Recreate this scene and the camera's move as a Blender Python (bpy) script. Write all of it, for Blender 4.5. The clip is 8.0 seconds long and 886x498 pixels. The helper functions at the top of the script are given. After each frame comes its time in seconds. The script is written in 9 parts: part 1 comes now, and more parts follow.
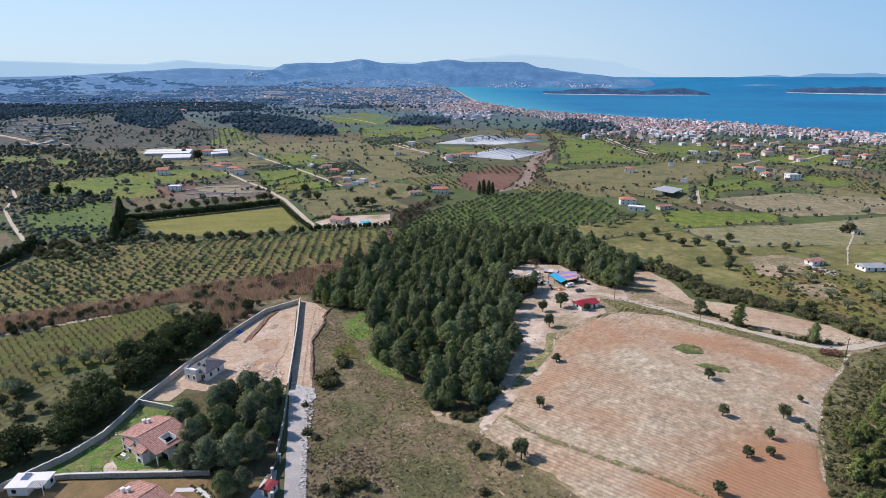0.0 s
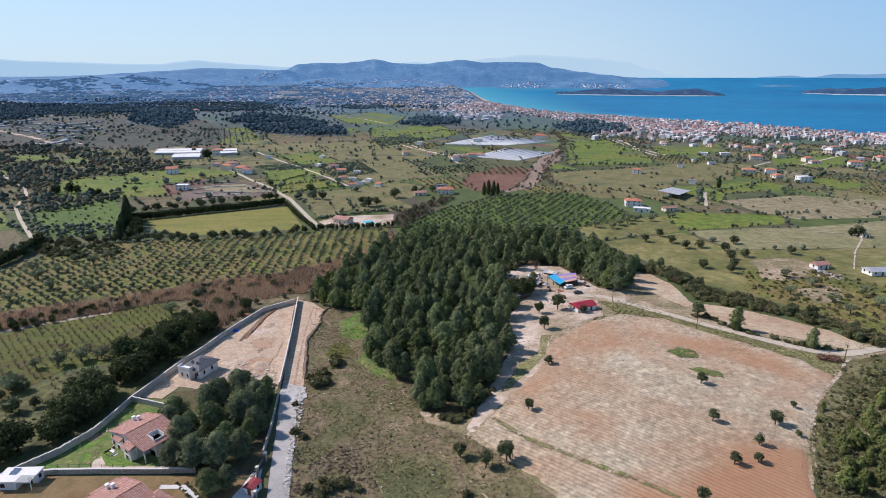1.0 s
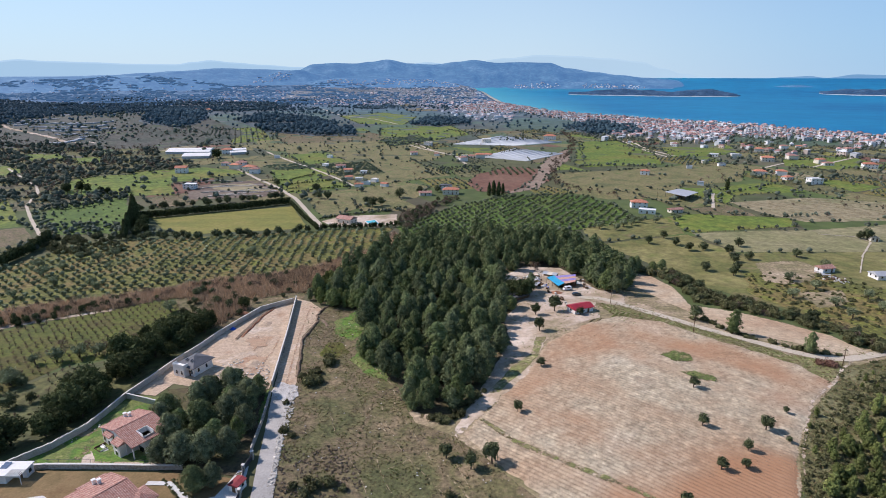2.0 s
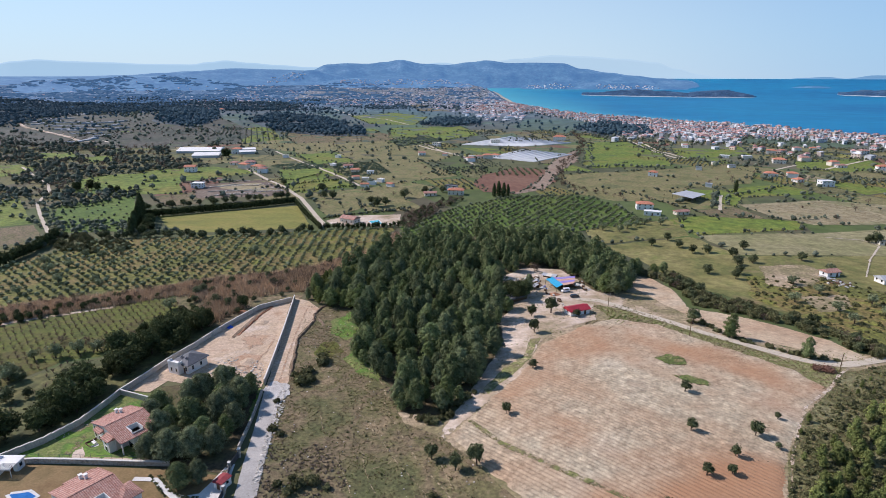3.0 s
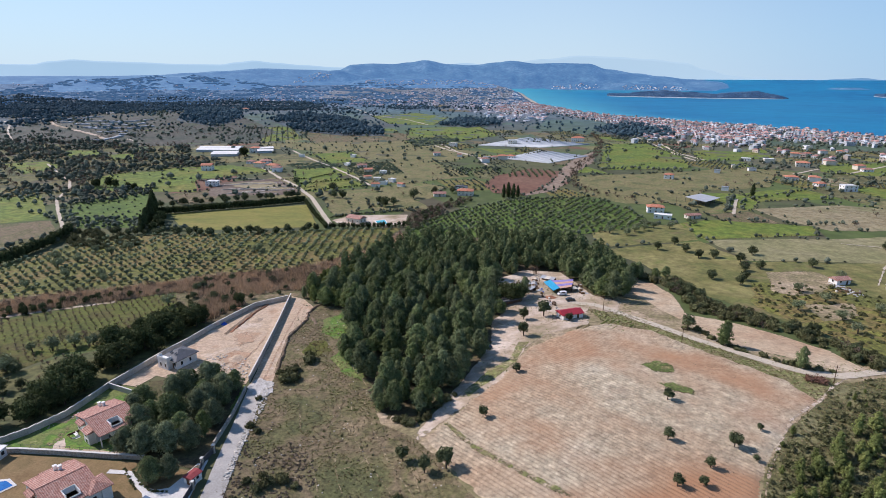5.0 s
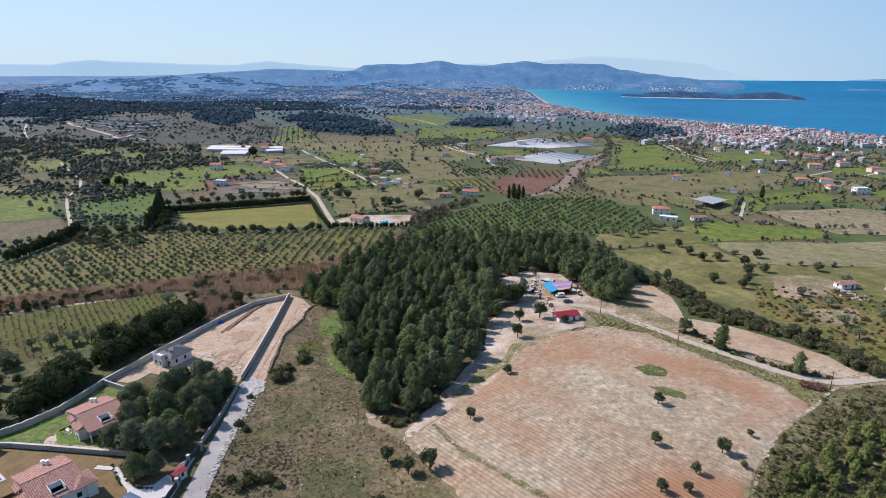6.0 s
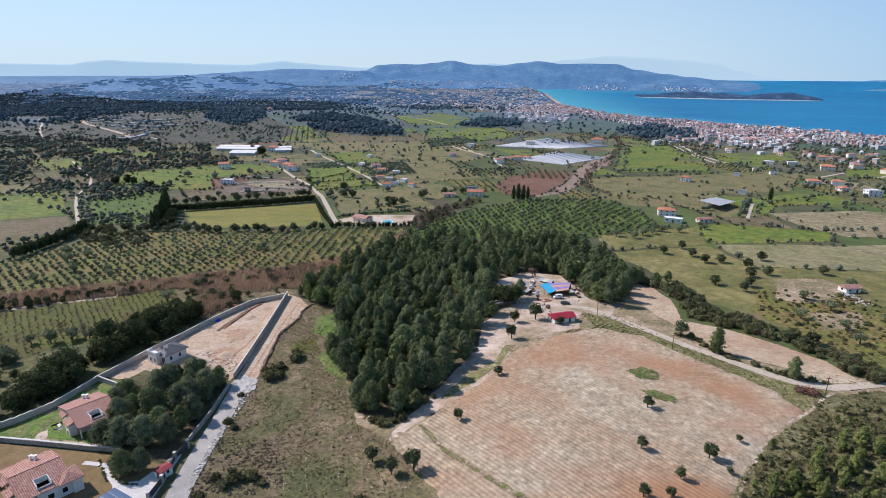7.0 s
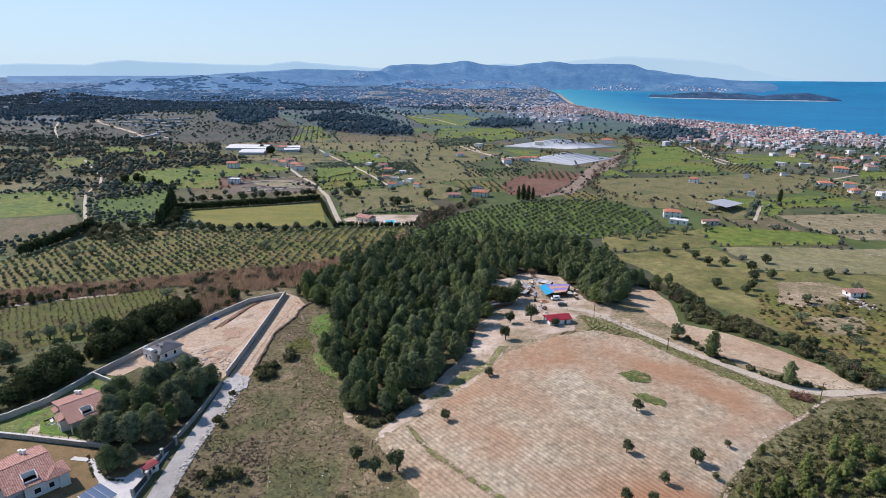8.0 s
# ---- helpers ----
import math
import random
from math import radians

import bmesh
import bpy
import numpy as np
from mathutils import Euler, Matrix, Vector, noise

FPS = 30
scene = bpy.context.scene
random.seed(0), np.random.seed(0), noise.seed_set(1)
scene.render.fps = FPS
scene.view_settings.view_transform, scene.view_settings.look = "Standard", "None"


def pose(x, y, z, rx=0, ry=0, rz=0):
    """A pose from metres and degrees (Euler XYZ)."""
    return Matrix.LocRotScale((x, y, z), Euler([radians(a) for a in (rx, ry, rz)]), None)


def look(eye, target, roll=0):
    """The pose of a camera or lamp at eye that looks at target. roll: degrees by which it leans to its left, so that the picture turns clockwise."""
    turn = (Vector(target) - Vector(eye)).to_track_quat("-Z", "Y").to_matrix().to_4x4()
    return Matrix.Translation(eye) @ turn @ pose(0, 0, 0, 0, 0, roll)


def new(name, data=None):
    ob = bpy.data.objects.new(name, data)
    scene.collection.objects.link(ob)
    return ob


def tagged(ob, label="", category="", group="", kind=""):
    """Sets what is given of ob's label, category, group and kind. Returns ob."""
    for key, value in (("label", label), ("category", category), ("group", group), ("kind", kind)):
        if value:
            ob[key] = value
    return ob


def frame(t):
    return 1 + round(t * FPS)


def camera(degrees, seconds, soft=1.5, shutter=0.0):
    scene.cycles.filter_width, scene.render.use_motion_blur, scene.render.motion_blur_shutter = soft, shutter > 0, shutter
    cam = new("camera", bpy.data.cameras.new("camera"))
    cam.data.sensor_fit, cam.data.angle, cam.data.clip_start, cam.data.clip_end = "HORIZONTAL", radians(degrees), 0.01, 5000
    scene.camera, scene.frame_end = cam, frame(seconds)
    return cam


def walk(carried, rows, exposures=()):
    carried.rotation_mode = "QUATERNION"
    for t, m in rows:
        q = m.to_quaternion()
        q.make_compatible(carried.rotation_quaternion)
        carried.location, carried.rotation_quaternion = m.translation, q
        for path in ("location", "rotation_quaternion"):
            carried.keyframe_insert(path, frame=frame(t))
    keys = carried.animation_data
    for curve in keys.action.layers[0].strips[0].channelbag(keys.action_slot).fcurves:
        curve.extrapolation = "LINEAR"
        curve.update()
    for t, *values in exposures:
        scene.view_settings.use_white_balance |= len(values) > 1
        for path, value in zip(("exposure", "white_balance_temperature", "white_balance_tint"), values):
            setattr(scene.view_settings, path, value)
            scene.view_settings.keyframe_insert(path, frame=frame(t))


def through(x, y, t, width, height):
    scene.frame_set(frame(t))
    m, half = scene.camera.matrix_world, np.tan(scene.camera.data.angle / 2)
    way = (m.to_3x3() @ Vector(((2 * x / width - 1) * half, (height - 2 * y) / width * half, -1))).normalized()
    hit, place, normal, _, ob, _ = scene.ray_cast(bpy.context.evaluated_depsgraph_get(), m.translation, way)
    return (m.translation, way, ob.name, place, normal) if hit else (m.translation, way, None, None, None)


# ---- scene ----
cam = camera(76.3, 8.0, soft=0.5)
METRES, EYE, TILT, LEAN, TURN = 56.0, 97.0, -16.9, 0.0, 0.0
ROWS = [
    (0.0, 0.0, 0.0, 0.0, 0.0, 0.0, -0.0),
    (0.5, 0.0597, 0.0037, 0.0011, 0.59, 0.02, -0.21),
    (1.0, 0.1236, 0.0085, 0.0031, 1.24, 0.02, -0.44),
    (1.5, 0.1837, 0.0126, 0.0046, 1.85, 0.02, -0.64),
    (3.0, 0.37, 0.0247, 0.0109, 3.75, 0.03, -1.33),
    (3.5, 0.4277, 0.0314, 0.0131, 4.31, 0.01, -1.53),
    (4.0, 0.4907, 0.0404, 0.0164, 4.95, 0.0, -1.78),
    (4.5, 0.5495, 0.0497, 0.0203, 5.55, -0.01, -1.98),
    (6.0, 0.7372, 0.0826, 0.0313, 7.47, -0.03, -2.63),
    (6.5, 0.7969, 0.0942, 0.0353, 8.07, -0.06, -2.84),
    (7.0, 0.8624, 0.1085, 0.0399, 8.72, -0.09, -3.05),
    (7.5, 0.9229, 0.122, 0.0442, 9.33, -0.12, -3.25),
    (8.0, 0.9873, 0.1371, 0.0488, 9.99, -0.15, -3.47),
]
walk(cam, [(t, pose(0, 0, EYE, TILT, LEAN, TURN) @ pose(METRES * x, METRES * y, METRES * z, 90 + pitch, roll, yaw)) for t, x, y, z, yaw, pitch, roll in ROWS],
     [(0.0, 0.03, 6330, 21), (8.0, 0.03, 6330, 21)])

# ---- light ----
SUN_FROM = Vector((-0.72, 0.21, 0.66)).normalized()
world = bpy.data.worlds.new("sky")
scene.world = world
world.use_nodes = True
wn = world.node_tree.nodes
sky = wn.new("ShaderNodeTexSky")
sky.sky_type, sky.sun_disc = "NISHITA", False
sky.sun_elevation = math.asin(SUN_FROM.z)
sky.sun_rotation = math.atan2(SUN_FROM.x, SUN_FROM.y)
sky.altitude, sky.air_density, sky.dust_density, sky.ozone_density = 200, 1.0, 0.0, 3.0
tint = wn.new("ShaderNodeMix")
tint.data_type, tint.blend_type = "RGBA", "MULTIPLY"
tint.inputs["Factor"].default_value = 1.0
tint.inputs[7].default_value = (0.90, 1.07, 1.08, 1)
world.node_tree.links.new(sky.outputs["Color"], tint.inputs[6])
veil = wn.new("ShaderNodeMix")
veil.data_type = "RGBA"
span = wn.new("ShaderNodeMapRange")
span.inputs["From Min"].default_value, span.inputs["From Max"].default_value = 0.02, 0.42
span.inputs["To Min"].default_value, span.inputs["To Max"].default_value = 0.86, 0.10
rise = wn.new("ShaderNodeSeparateXYZ")
world.node_tree.links.new(wn.new("ShaderNodeTexCoord").outputs["Generated"], rise.inputs["Vector"])
world.node_tree.links.new(rise.outputs["Z"], span.inputs["Value"])
world.node_tree.links.new(span.outputs["Result"], veil.inputs["Factor"])
veil.inputs[7].default_value = (4.15, 5.6, 6.5, 1)
world.node_tree.links.new(tint.outputs[2], veil.inputs[6])
toward = wn.new("ShaderNodeVectorMath")
toward.operation = "DOT_PRODUCT"
toward.inputs[1].default_value = Vector((SUN_FROM.x, SUN_FROM.y, 0)).normalized()
world.node_tree.links.new(rise.inputs["Vector"].links[0].from_socket, toward.inputs[0])
away = wn.new("ShaderNodeMapRange")
away.interpolation_type = "SMOOTHSTEP"
away.inputs["From Min"].default_value, away.inputs["From Max"].default_value = -0.5, 0.25
world.node_tree.links.new(toward.outputs["Value"], away.inputs["Value"])
side = wn.new("ShaderNodeMix")
side.data_type = "RGBA"
side.inputs[6].default_value, side.inputs[7].default_value = (0.60, 0.77, 0.93, 1), (1, 1, 1, 1)
world.node_tree.links.new(away.outputs["Result"], side.inputs["Factor"])
dim = wn.new("ShaderNodeMix")
dim.data_type, dim.blend_type = "RGBA", "MULTIPLY"
dim.inputs["Factor"].default_value = 1.0
world.node_tree.links.new(veil.outputs[2], dim.inputs[6])
world.node_tree.links.new(side.outputs[2], dim.inputs[7])
world.node_tree.links.new(dim.outputs[2], wn["Background"].inputs["Color"])
wn["Background"].inputs["Strength"].default_value = 0.125
sun = new("sun", bpy.data.lights.new("sun", "SUN"))
sun.data.energy, sun.data.angle, sun.data.color = 4.9, radians(0.55), (1.0, 0.95, 0.89)
sun.matrix_world = look(SUN_FROM * 100, (0, 0, 0))
scene.view_settings.exposure = 0.0

# ---- materials ----
def mat(name, colors, scale=0.2, rough=0.9, grain=(9.0, 0.25), bump=0.0, bump_scale=4.0, rand="", spread=0.25,
        place="pos", metal=0.0, gloss=0.3, stretch=None, third=None, edge=False):
    """A surface of noise between colours, with a finer grain, relief, and a spread from piece to piece."""
    m = bpy.data.materials.new(name)
    m.use_nodes = True
    nt = m.node_tree
    nn, ln = nt.nodes, nt.links.new
    p = nn["Principled BSDF"]
    if place == "pos":
        co = nn.new("ShaderNodeNewGeometry").outputs["Position"]
    else:
        co = nn.new("ShaderNodeTexCoord").outputs["Object"]
    if stretch:
        mp = nn.new("ShaderNodeMapping")
        mp.inputs["Rotation"].default_value = (0, 0, stretch[1])
        mp.inputs["Scale"].default_value = (1, stretch[0], 1)
        ln(co, mp.inputs["Vector"])
        co = mp.outputs["Vector"]
    n1 = nn.new("ShaderNodeTexNoise")
    n1.inputs["Scale"].default_value, n1.inputs["Detail"].default_value, n1.inputs["Roughness"].default_value = scale, 6, 0.62
    ln(co, n1.inputs["Vector"])
    ramp = nn.new("ShaderNodeValToRGB")
    while len(ramp.color_ramp.elements) < len(colors):
        ramp.color_ramp.elements.new(0.5)
    for i, c in enumerate(colors):
        e = ramp.color_ramp.elements[i]
        e.position = 0.34 + 0.32 * (i / max(1, len(colors) - 1))
        e.color = (*c, 1)
    ln(n1.outputs["Fac"], ramp.inputs["Fac"])
    col = ramp.outputs["Color"]

    def scaled(col, fac, lo, hi, a=0.3, b=0.7):
        r = nn.new("ShaderNodeMapRange")
        r.inputs["From Min"].default_value, r.inputs["From Max"].default_value = a, b
        r.inputs["To Min"].default_value, r.inputs["To Max"].default_value = lo, hi
        ln(fac, r.inputs["Value"])
        v = nn.new("ShaderNodeVectorMath")
        v.operation = "SCALE"
        ln(col, v.inputs[0])
        ln(r.outputs["Result"], v.inputs["Scale"])
        return v.outputs["Vector"]

    n2 = nn.new("ShaderNodeTexNoise")
    n2.inputs["Scale"].default_value, n2.inputs["Detail"].default_value, n2.inputs["Roughness"].default_value = scale * grain[0], 7, 0.72
    ln(co, n2.inputs["Vector"])
    col = scaled(col, n2.outputs["Fac"], max(0.15, 1 - 1.5 * grain[1]), 1 + 1.5 * grain[1])
    if third:
        n3 = nn.new("ShaderNodeTexNoise")
        n3.inputs["Scale"].default_value, n3.inputs["Detail"].default_value = third[0], 6
        ln(co, n3.inputs["Vector"])
        col = scaled(col, n3.outputs["Fac"], 1 - third[1], 1 + third[1])
    if "o" in rand:
        oi = nn.new("ShaderNodeObjectInfo")
        col = scaled(col, oi.outputs["Random"], 1 - spread, 1 + spread, 0, 1)
    if "i" in rand:
        gi = nn.new("ShaderNodeNewGeometry")
        col = scaled(col, gi.outputs["Random Per Island"], 1 - spread, 1 + spread, 0, 1)
    ln(col, p.inputs["Base Color"])
    p.inputs["Roughness"].default_value, p.inputs["Metallic"].default_value = rough, metal
    p.inputs["Specular IOR Level"].default_value = gloss
    if bump:
        n4 = nn.new("ShaderNodeTexNoise")
        n4.inputs["Scale"].default_value, n4.inputs["Detail"].default_value = bump_scale, 4
        ln(co, n4.inputs["Vector"])
        b = nn.new("ShaderNodeBump")
        b.inputs["Strength"].default_value, b.inputs["Distance"].default_value = bump, 0.3
        ln(n4.outputs["Fac"], b.inputs["Height"])
        ln(b.outputs["Normal"], p.inputs["Normal"])
    if edge:
        rim = nn.new("ShaderNodeAttribute")
        rim.attribute_name = "rim"
        n5 = nn.new("ShaderNodeTexNoise")
        n5.inputs["Scale"].default_value, n5.inputs["Detail"].default_value, n5.inputs["Roughness"].default_value = 0.55, 6, 0.7
        ln(co, n5.inputs["Vector"])
        add = nn.new("ShaderNodeMath")
        add.operation = "ADD"
        ln(rim.outputs["Fac"], add.inputs[0])
        ln(n5.outputs["Fac"], add.inputs[1])
        cut = nn.new("ShaderNodeMapRange")
        cut.inputs["From Min"].default_value, cut.inputs["From Max"].default_value = 0.86, 0.95
        ln(add.outputs["Value"], cut.inputs["Value"])
        ln(cut.outputs["Result"], p.inputs["Alpha"])
    return m


def leaf(name, colors, spread=0.28, scale=0.35, through=0.2):
    """Leaves: some of the light that falls on one side comes out at the other."""
    m = mat(name, colors, scale=scale, rough=0.8, grain=(6, 0.2), rand="io", spread=spread, place="obj", gloss=0.08)
    nn, ln = m.node_tree.nodes, m.node_tree.links.new
    p = nn["Principled BSDF"]
    tr = nn.new("ShaderNodeBsdfTranslucent")
    ln(p.inputs["Base Color"].links[0].from_socket, tr.inputs["Color"])
    mx = nn.new("ShaderNodeMixShader")
    mx.inputs["Fac"].default_value = through
    ln(p.outputs["BSDF"], mx.inputs[1])
    ln(tr.outputs["BSDF"], mx.inputs[2])
    ln(mx.outputs["Shader"], nn["Material Output"].inputs["Surface"])
    return m


# ground covers
M_SOIL = mat("vineyard_soil", [(0.345, 0.238, 0.148), (0.359, 0.277, 0.185), (0.386, 0.319, 0.221), (0.430, 0.368, 0.269)], 0.03, grain=(22, 0.3), bump=0.6, bump_scale=2.5, third=(0.4, 0.24))
clay = M_SOIL.node_tree.nodes.new("ShaderNodeMix")
clay.data_type = "RGBA"
clay.inputs[7].default_value = (0.345, 0.178, 0.092, 1)
soil_in = M_SOIL.node_tree.nodes["Principled BSDF"].inputs["Base Color"]
M_SOIL.node_tree.links.new(soil_in.links[0].from_socket, clay.inputs[6])
M_SOIL.node_tree.links.new(clay.outputs[2], soil_in)
clay_at = M_SOIL.node_tree.nodes.new("ShaderNodeAttribute")
clay_at.attribute_name = "clay"
M_SOIL.node_tree.links.new(clay_at.outputs["Fac"], clay.inputs["Factor"])
M_FALLOW = mat("fallow_soil", [(0.369, 0.245, 0.152), (0.424, 0.316, 0.206), (0.480, 0.387, 0.273)], 0.03, grain=(25, 0.18), bump=0.5, bump_scale=1.8, third=(0.4, 0.14), edge=True)
M_PASTURE = mat("dry_pasture", [(0.085, 0.088, 0.034), (0.120, 0.108, 0.046), (0.165, 0.122, 0.070), (0.112, 0.102, 0.042), (0.215, 0.160, 0.092)], 0.045, grain=(14, 0.35), bump=0.8, bump_scale=1.2, third=(0.9, 0.28), edge=True)
M_LAWN = mat("lawn", [(0.260, 0.255, 0.095), (0.125, 0.165, 0.037), (0.159, 0.178, 0.057), (0.079, 0.151, 0.026), (0.112, 0.205, 0.029), (0.148, 0.205, 0.041)], 0.12, grain=(9, 0.25), bump=0.4, bump_scale=3, third=(1.5, 0.2))
M_YARD = mat("dry_yard", [(0.184, 0.116, 0.051), (0.224, 0.150, 0.068), (0.163, 0.116, 0.048)], 0.15, grain=(12, 0.18), bump=0.3, bump_scale=4)
M_SAND = mat("excavated_sand", [(0.380, 0.248, 0.155), (0.482, 0.361, 0.256), (0.438, 0.324, 0.217), (0.527, 0.421, 0.326)], 0.07, grain=(14, 0.2), bump=0.35, bump_scale=0.5, third=(1.0, 0.12))
M_ROAD = mat("pale_concrete_road", [(0.327, 0.305, 0.271), (0.392, 0.368, 0.333), (0.431, 0.401, 0.357)], 0.18, grain=(10, 0.12), bump=0.2, bump_scale=3)
M_GRAVEL = mat("gravel_road", [(0.406, 0.347, 0.254), (0.503, 0.428, 0.328), (0.454, 0.392, 0.304)], 0.2, grain=(10, 0.14), bump=0.3, bump_scale=3)
M_DIRT = mat("trodden_dirt", [(0.216, 0.184, 0.097), (0.367, 0.281, 0.189), (0.475, 0.378, 0.286), (0.583, 0.486, 0.389)], 0.07, grain=(10, 0.16), bump=0.4, bump_scale=2, edge=True)
M_ORCHARD = mat("orchard_grass", [(0.090, 0.092, 0.025), (0.135, 0.138, 0.029), (0.169, 0.122, 0.044), (0.156, 0.163, 0.029)], 0.05, grain=(12, 0.3), bump=0.5, bump_scale=1.5, third=(0.6, 0.25))
M_VINE = mat("vineyard_grass", [(0.066, 0.079, 0.013), (0.100, 0.112, 0.017), (0.086, 0.073, 0.019), (0.079, 0.101, 0.014)], 0.06, grain=(12, 0.3), bump=0.5, bump_scale=1.5, third=(0.6, 0.2))
M_HAY = mat("yellow_green_meadow", [(0.154, 0.161, 0.036), (0.194, 0.184, 0.041), (0.234, 0.200, 0.053)], 0.03, grain=(14, 0.15), third=(0.3, 0.16), stretch=(4.0, 0.35))
M_GREEN = mat("green_meadow", [(0.090, 0.135, 0.024), (0.124, 0.166, 0.025), (0.161, 0.151, 0.033)], 0.025, grain=(12, 0.24), third=(0.2, 0.26))
M_OLIVEG = mat("olive_green_meadow", [(0.108, 0.112, 0.044), (0.150, 0.142, 0.053), (0.191, 0.158, 0.071), (0.120, 0.142, 0.044)], 0.045, grain=(14, 0.3), third=(0.5, 0.26))
M_TAN = mat("tan_stubble", [(0.217, 0.180, 0.100), (0.274, 0.227, 0.131), (0.190, 0.180, 0.087)], 0.02, grain=(14, 0.2), third=(0.15, 0.22))
M_NEARG = mat("olive_pasture", [(0.182, 0.135, 0.065), (0.122, 0.127, 0.037), (0.167, 0.151, 0.050), (0.207, 0.182, 0.067), (0.127, 0.146, 0.034)], 0.022, grain=(14, 0.25), third=(0.16, 0.22), edge=True)
M_SLOPE = mat("stony_slope", [(0.041, 0.054, 0.038), (0.059, 0.066, 0.048), (0.083, 0.078, 0.061), (0.056, 0.072, 0.039)], 0.012, grain=(14, 0.35), third=(0.2, 0.3))
M_PALEG = mat("pale_dry_meadow", [(0.165, 0.164, 0.070), (0.213, 0.195, 0.091), (0.244, 0.213, 0.115)], 0.025, grain=(14, 0.2), third=(0.2, 0.2))
M_ROUGH = mat("rough_dark_meadow", [(0.077, 0.086, 0.035), (0.117, 0.115, 0.039), (0.156, 0.120, 0.052)], 0.03, grain=(12, 0.3), third=(0.3, 0.3), edge=True)
M_GROVEG = mat("grove_grass", [(0.064, 0.110, 0.019), (0.087, 0.136, 0.022), (0.101, 0.132, 0.029)], 0.03, grain=(12, 0.25), third=(0.3, 0.25))
M_RED = mat("red_brown_plough", [(0.131, 0.064, 0.039), (0.168, 0.083, 0.053), (0.187, 0.106, 0.067)], 0.02, grain=(14, 0.18), third=(0.2, 0.15))
M_SCRUBG = mat("scrub_ground", [(0.079, 0.077, 0.031), (0.121, 0.113, 0.044), (0.176, 0.164, 0.079)], 0.08, grain=(8, 0.35), bump=0.8, bump_scale=1.2, third=(0.9, 0.3), edge=True)
M_FLOORF = mat("needle_litter", [(0.06, 0.05, 0.025), (0.10, 0.075, 0.04), (0.09, 0.085, 0.03)], 0.1, grain=(8, 0.3), edge=True)
M_DITCH = mat("ditch_grass", [(0.120, 0.114, 0.048), (0.204, 0.174, 0.084), (0.156, 0.168, 0.054), (0.312, 0.252, 0.144)], 0.12, grain=(8, 0.35), third=(1.2, 0.3), edge=True)

M_BROWN = mat("dark_brown_plough", [(0.115, 0.082, 0.062), (0.155, 0.115, 0.085), (0.19, 0.15, 0.11)], 0.03, grain=(14, 0.25), third=(0.3, 0.2))
M_BANK = mat("bare_clay_bank", [(0.210, 0.142, 0.097), (0.271, 0.199, 0.145), (0.227, 0.180, 0.126)], 0.04, grain=(12, 0.25), third=(0.3, 0.2))
M_COPINGS = mat("white_gravel", [(0.360, 0.336, 0.305), (0.454, 0.431, 0.398), (0.516, 0.492, 0.461)], 0.5, grain=(8, 0.22), bump=0.5, bump_scale=3, edge=True)
M_DRYMIX = mat("dry_mixed_ground", [(0.15, 0.13, 0.06), (0.22, 0.18, 0.095), (0.30, 0.23, 0.14), (0.40, 0.31, 0.21)], 0.06, grain=(10, 0.3), bump=0.5, bump_scale=1.5, third=(0.8, 0.25), edge=True)

# plants
L_PINE = leaf("pine_needles", [(0.109, 0.147, 0.068), (0.175, 0.220, 0.092), (0.258, 0.272, 0.125)])
L_PINEB = leaf("blue_green_pine_needles", [(0.092, 0.124, 0.063), (0.149, 0.179, 0.086), (0.208, 0.231, 0.120)])
L_PINEY = leaf("yellow_green_pine_needles", [(0.090, 0.119, 0.048), (0.140, 0.176, 0.064), (0.198, 0.223, 0.094)])
L_BIG2 = leaf("grey_pine_needles", [(0.122, 0.140, 0.077), (0.185, 0.206, 0.109), (0.251, 0.273, 0.147)])
L_PINE2 = leaf("young_pine_needles", [(0.115, 0.147, 0.048), (0.177, 0.206, 0.065), (0.239, 0.244, 0.082)])
L_DARK = leaf("dark_evergreen_leaves", [(0.046, 0.056, 0.025), (0.066, 0.085, 0.033), (0.101, 0.109, 0.048)])
L_OLIVE = leaf("olive_leaves", [(0.152, 0.177, 0.097), (0.212, 0.238, 0.130), (0.281, 0.299, 0.182)])
L_BIG = leaf("broad_pine_needles", [(0.126, 0.156, 0.069), (0.193, 0.234, 0.102), (0.270, 0.309, 0.140)])
L_OAK = leaf("holm_oak_leaves", [(0.068, 0.084, 0.040), (0.105, 0.120, 0.058), (0.138, 0.149, 0.078)])
L_BUSH = leaf("bush_leaves", [(0.082, 0.089, 0.038), (0.124, 0.125, 0.057), (0.175, 0.158, 0.082)])
L_BARE = leaf("bare_twigs", [(0.12, 0.085, 0.06), (0.17, 0.125, 0.09), (0.21, 0.165, 0.125)])
L_REED = leaf("dry_reeds", [(0.315, 0.222, 0.140), (0.422, 0.308, 0.200), (0.358, 0.246, 0.161)], 0.35)
M_BARK = mat("bark", [(0.07, 0.05, 0.035), (0.12, 0.09, 0.065)], 2.0, grain=(5, 0.3), place="obj")

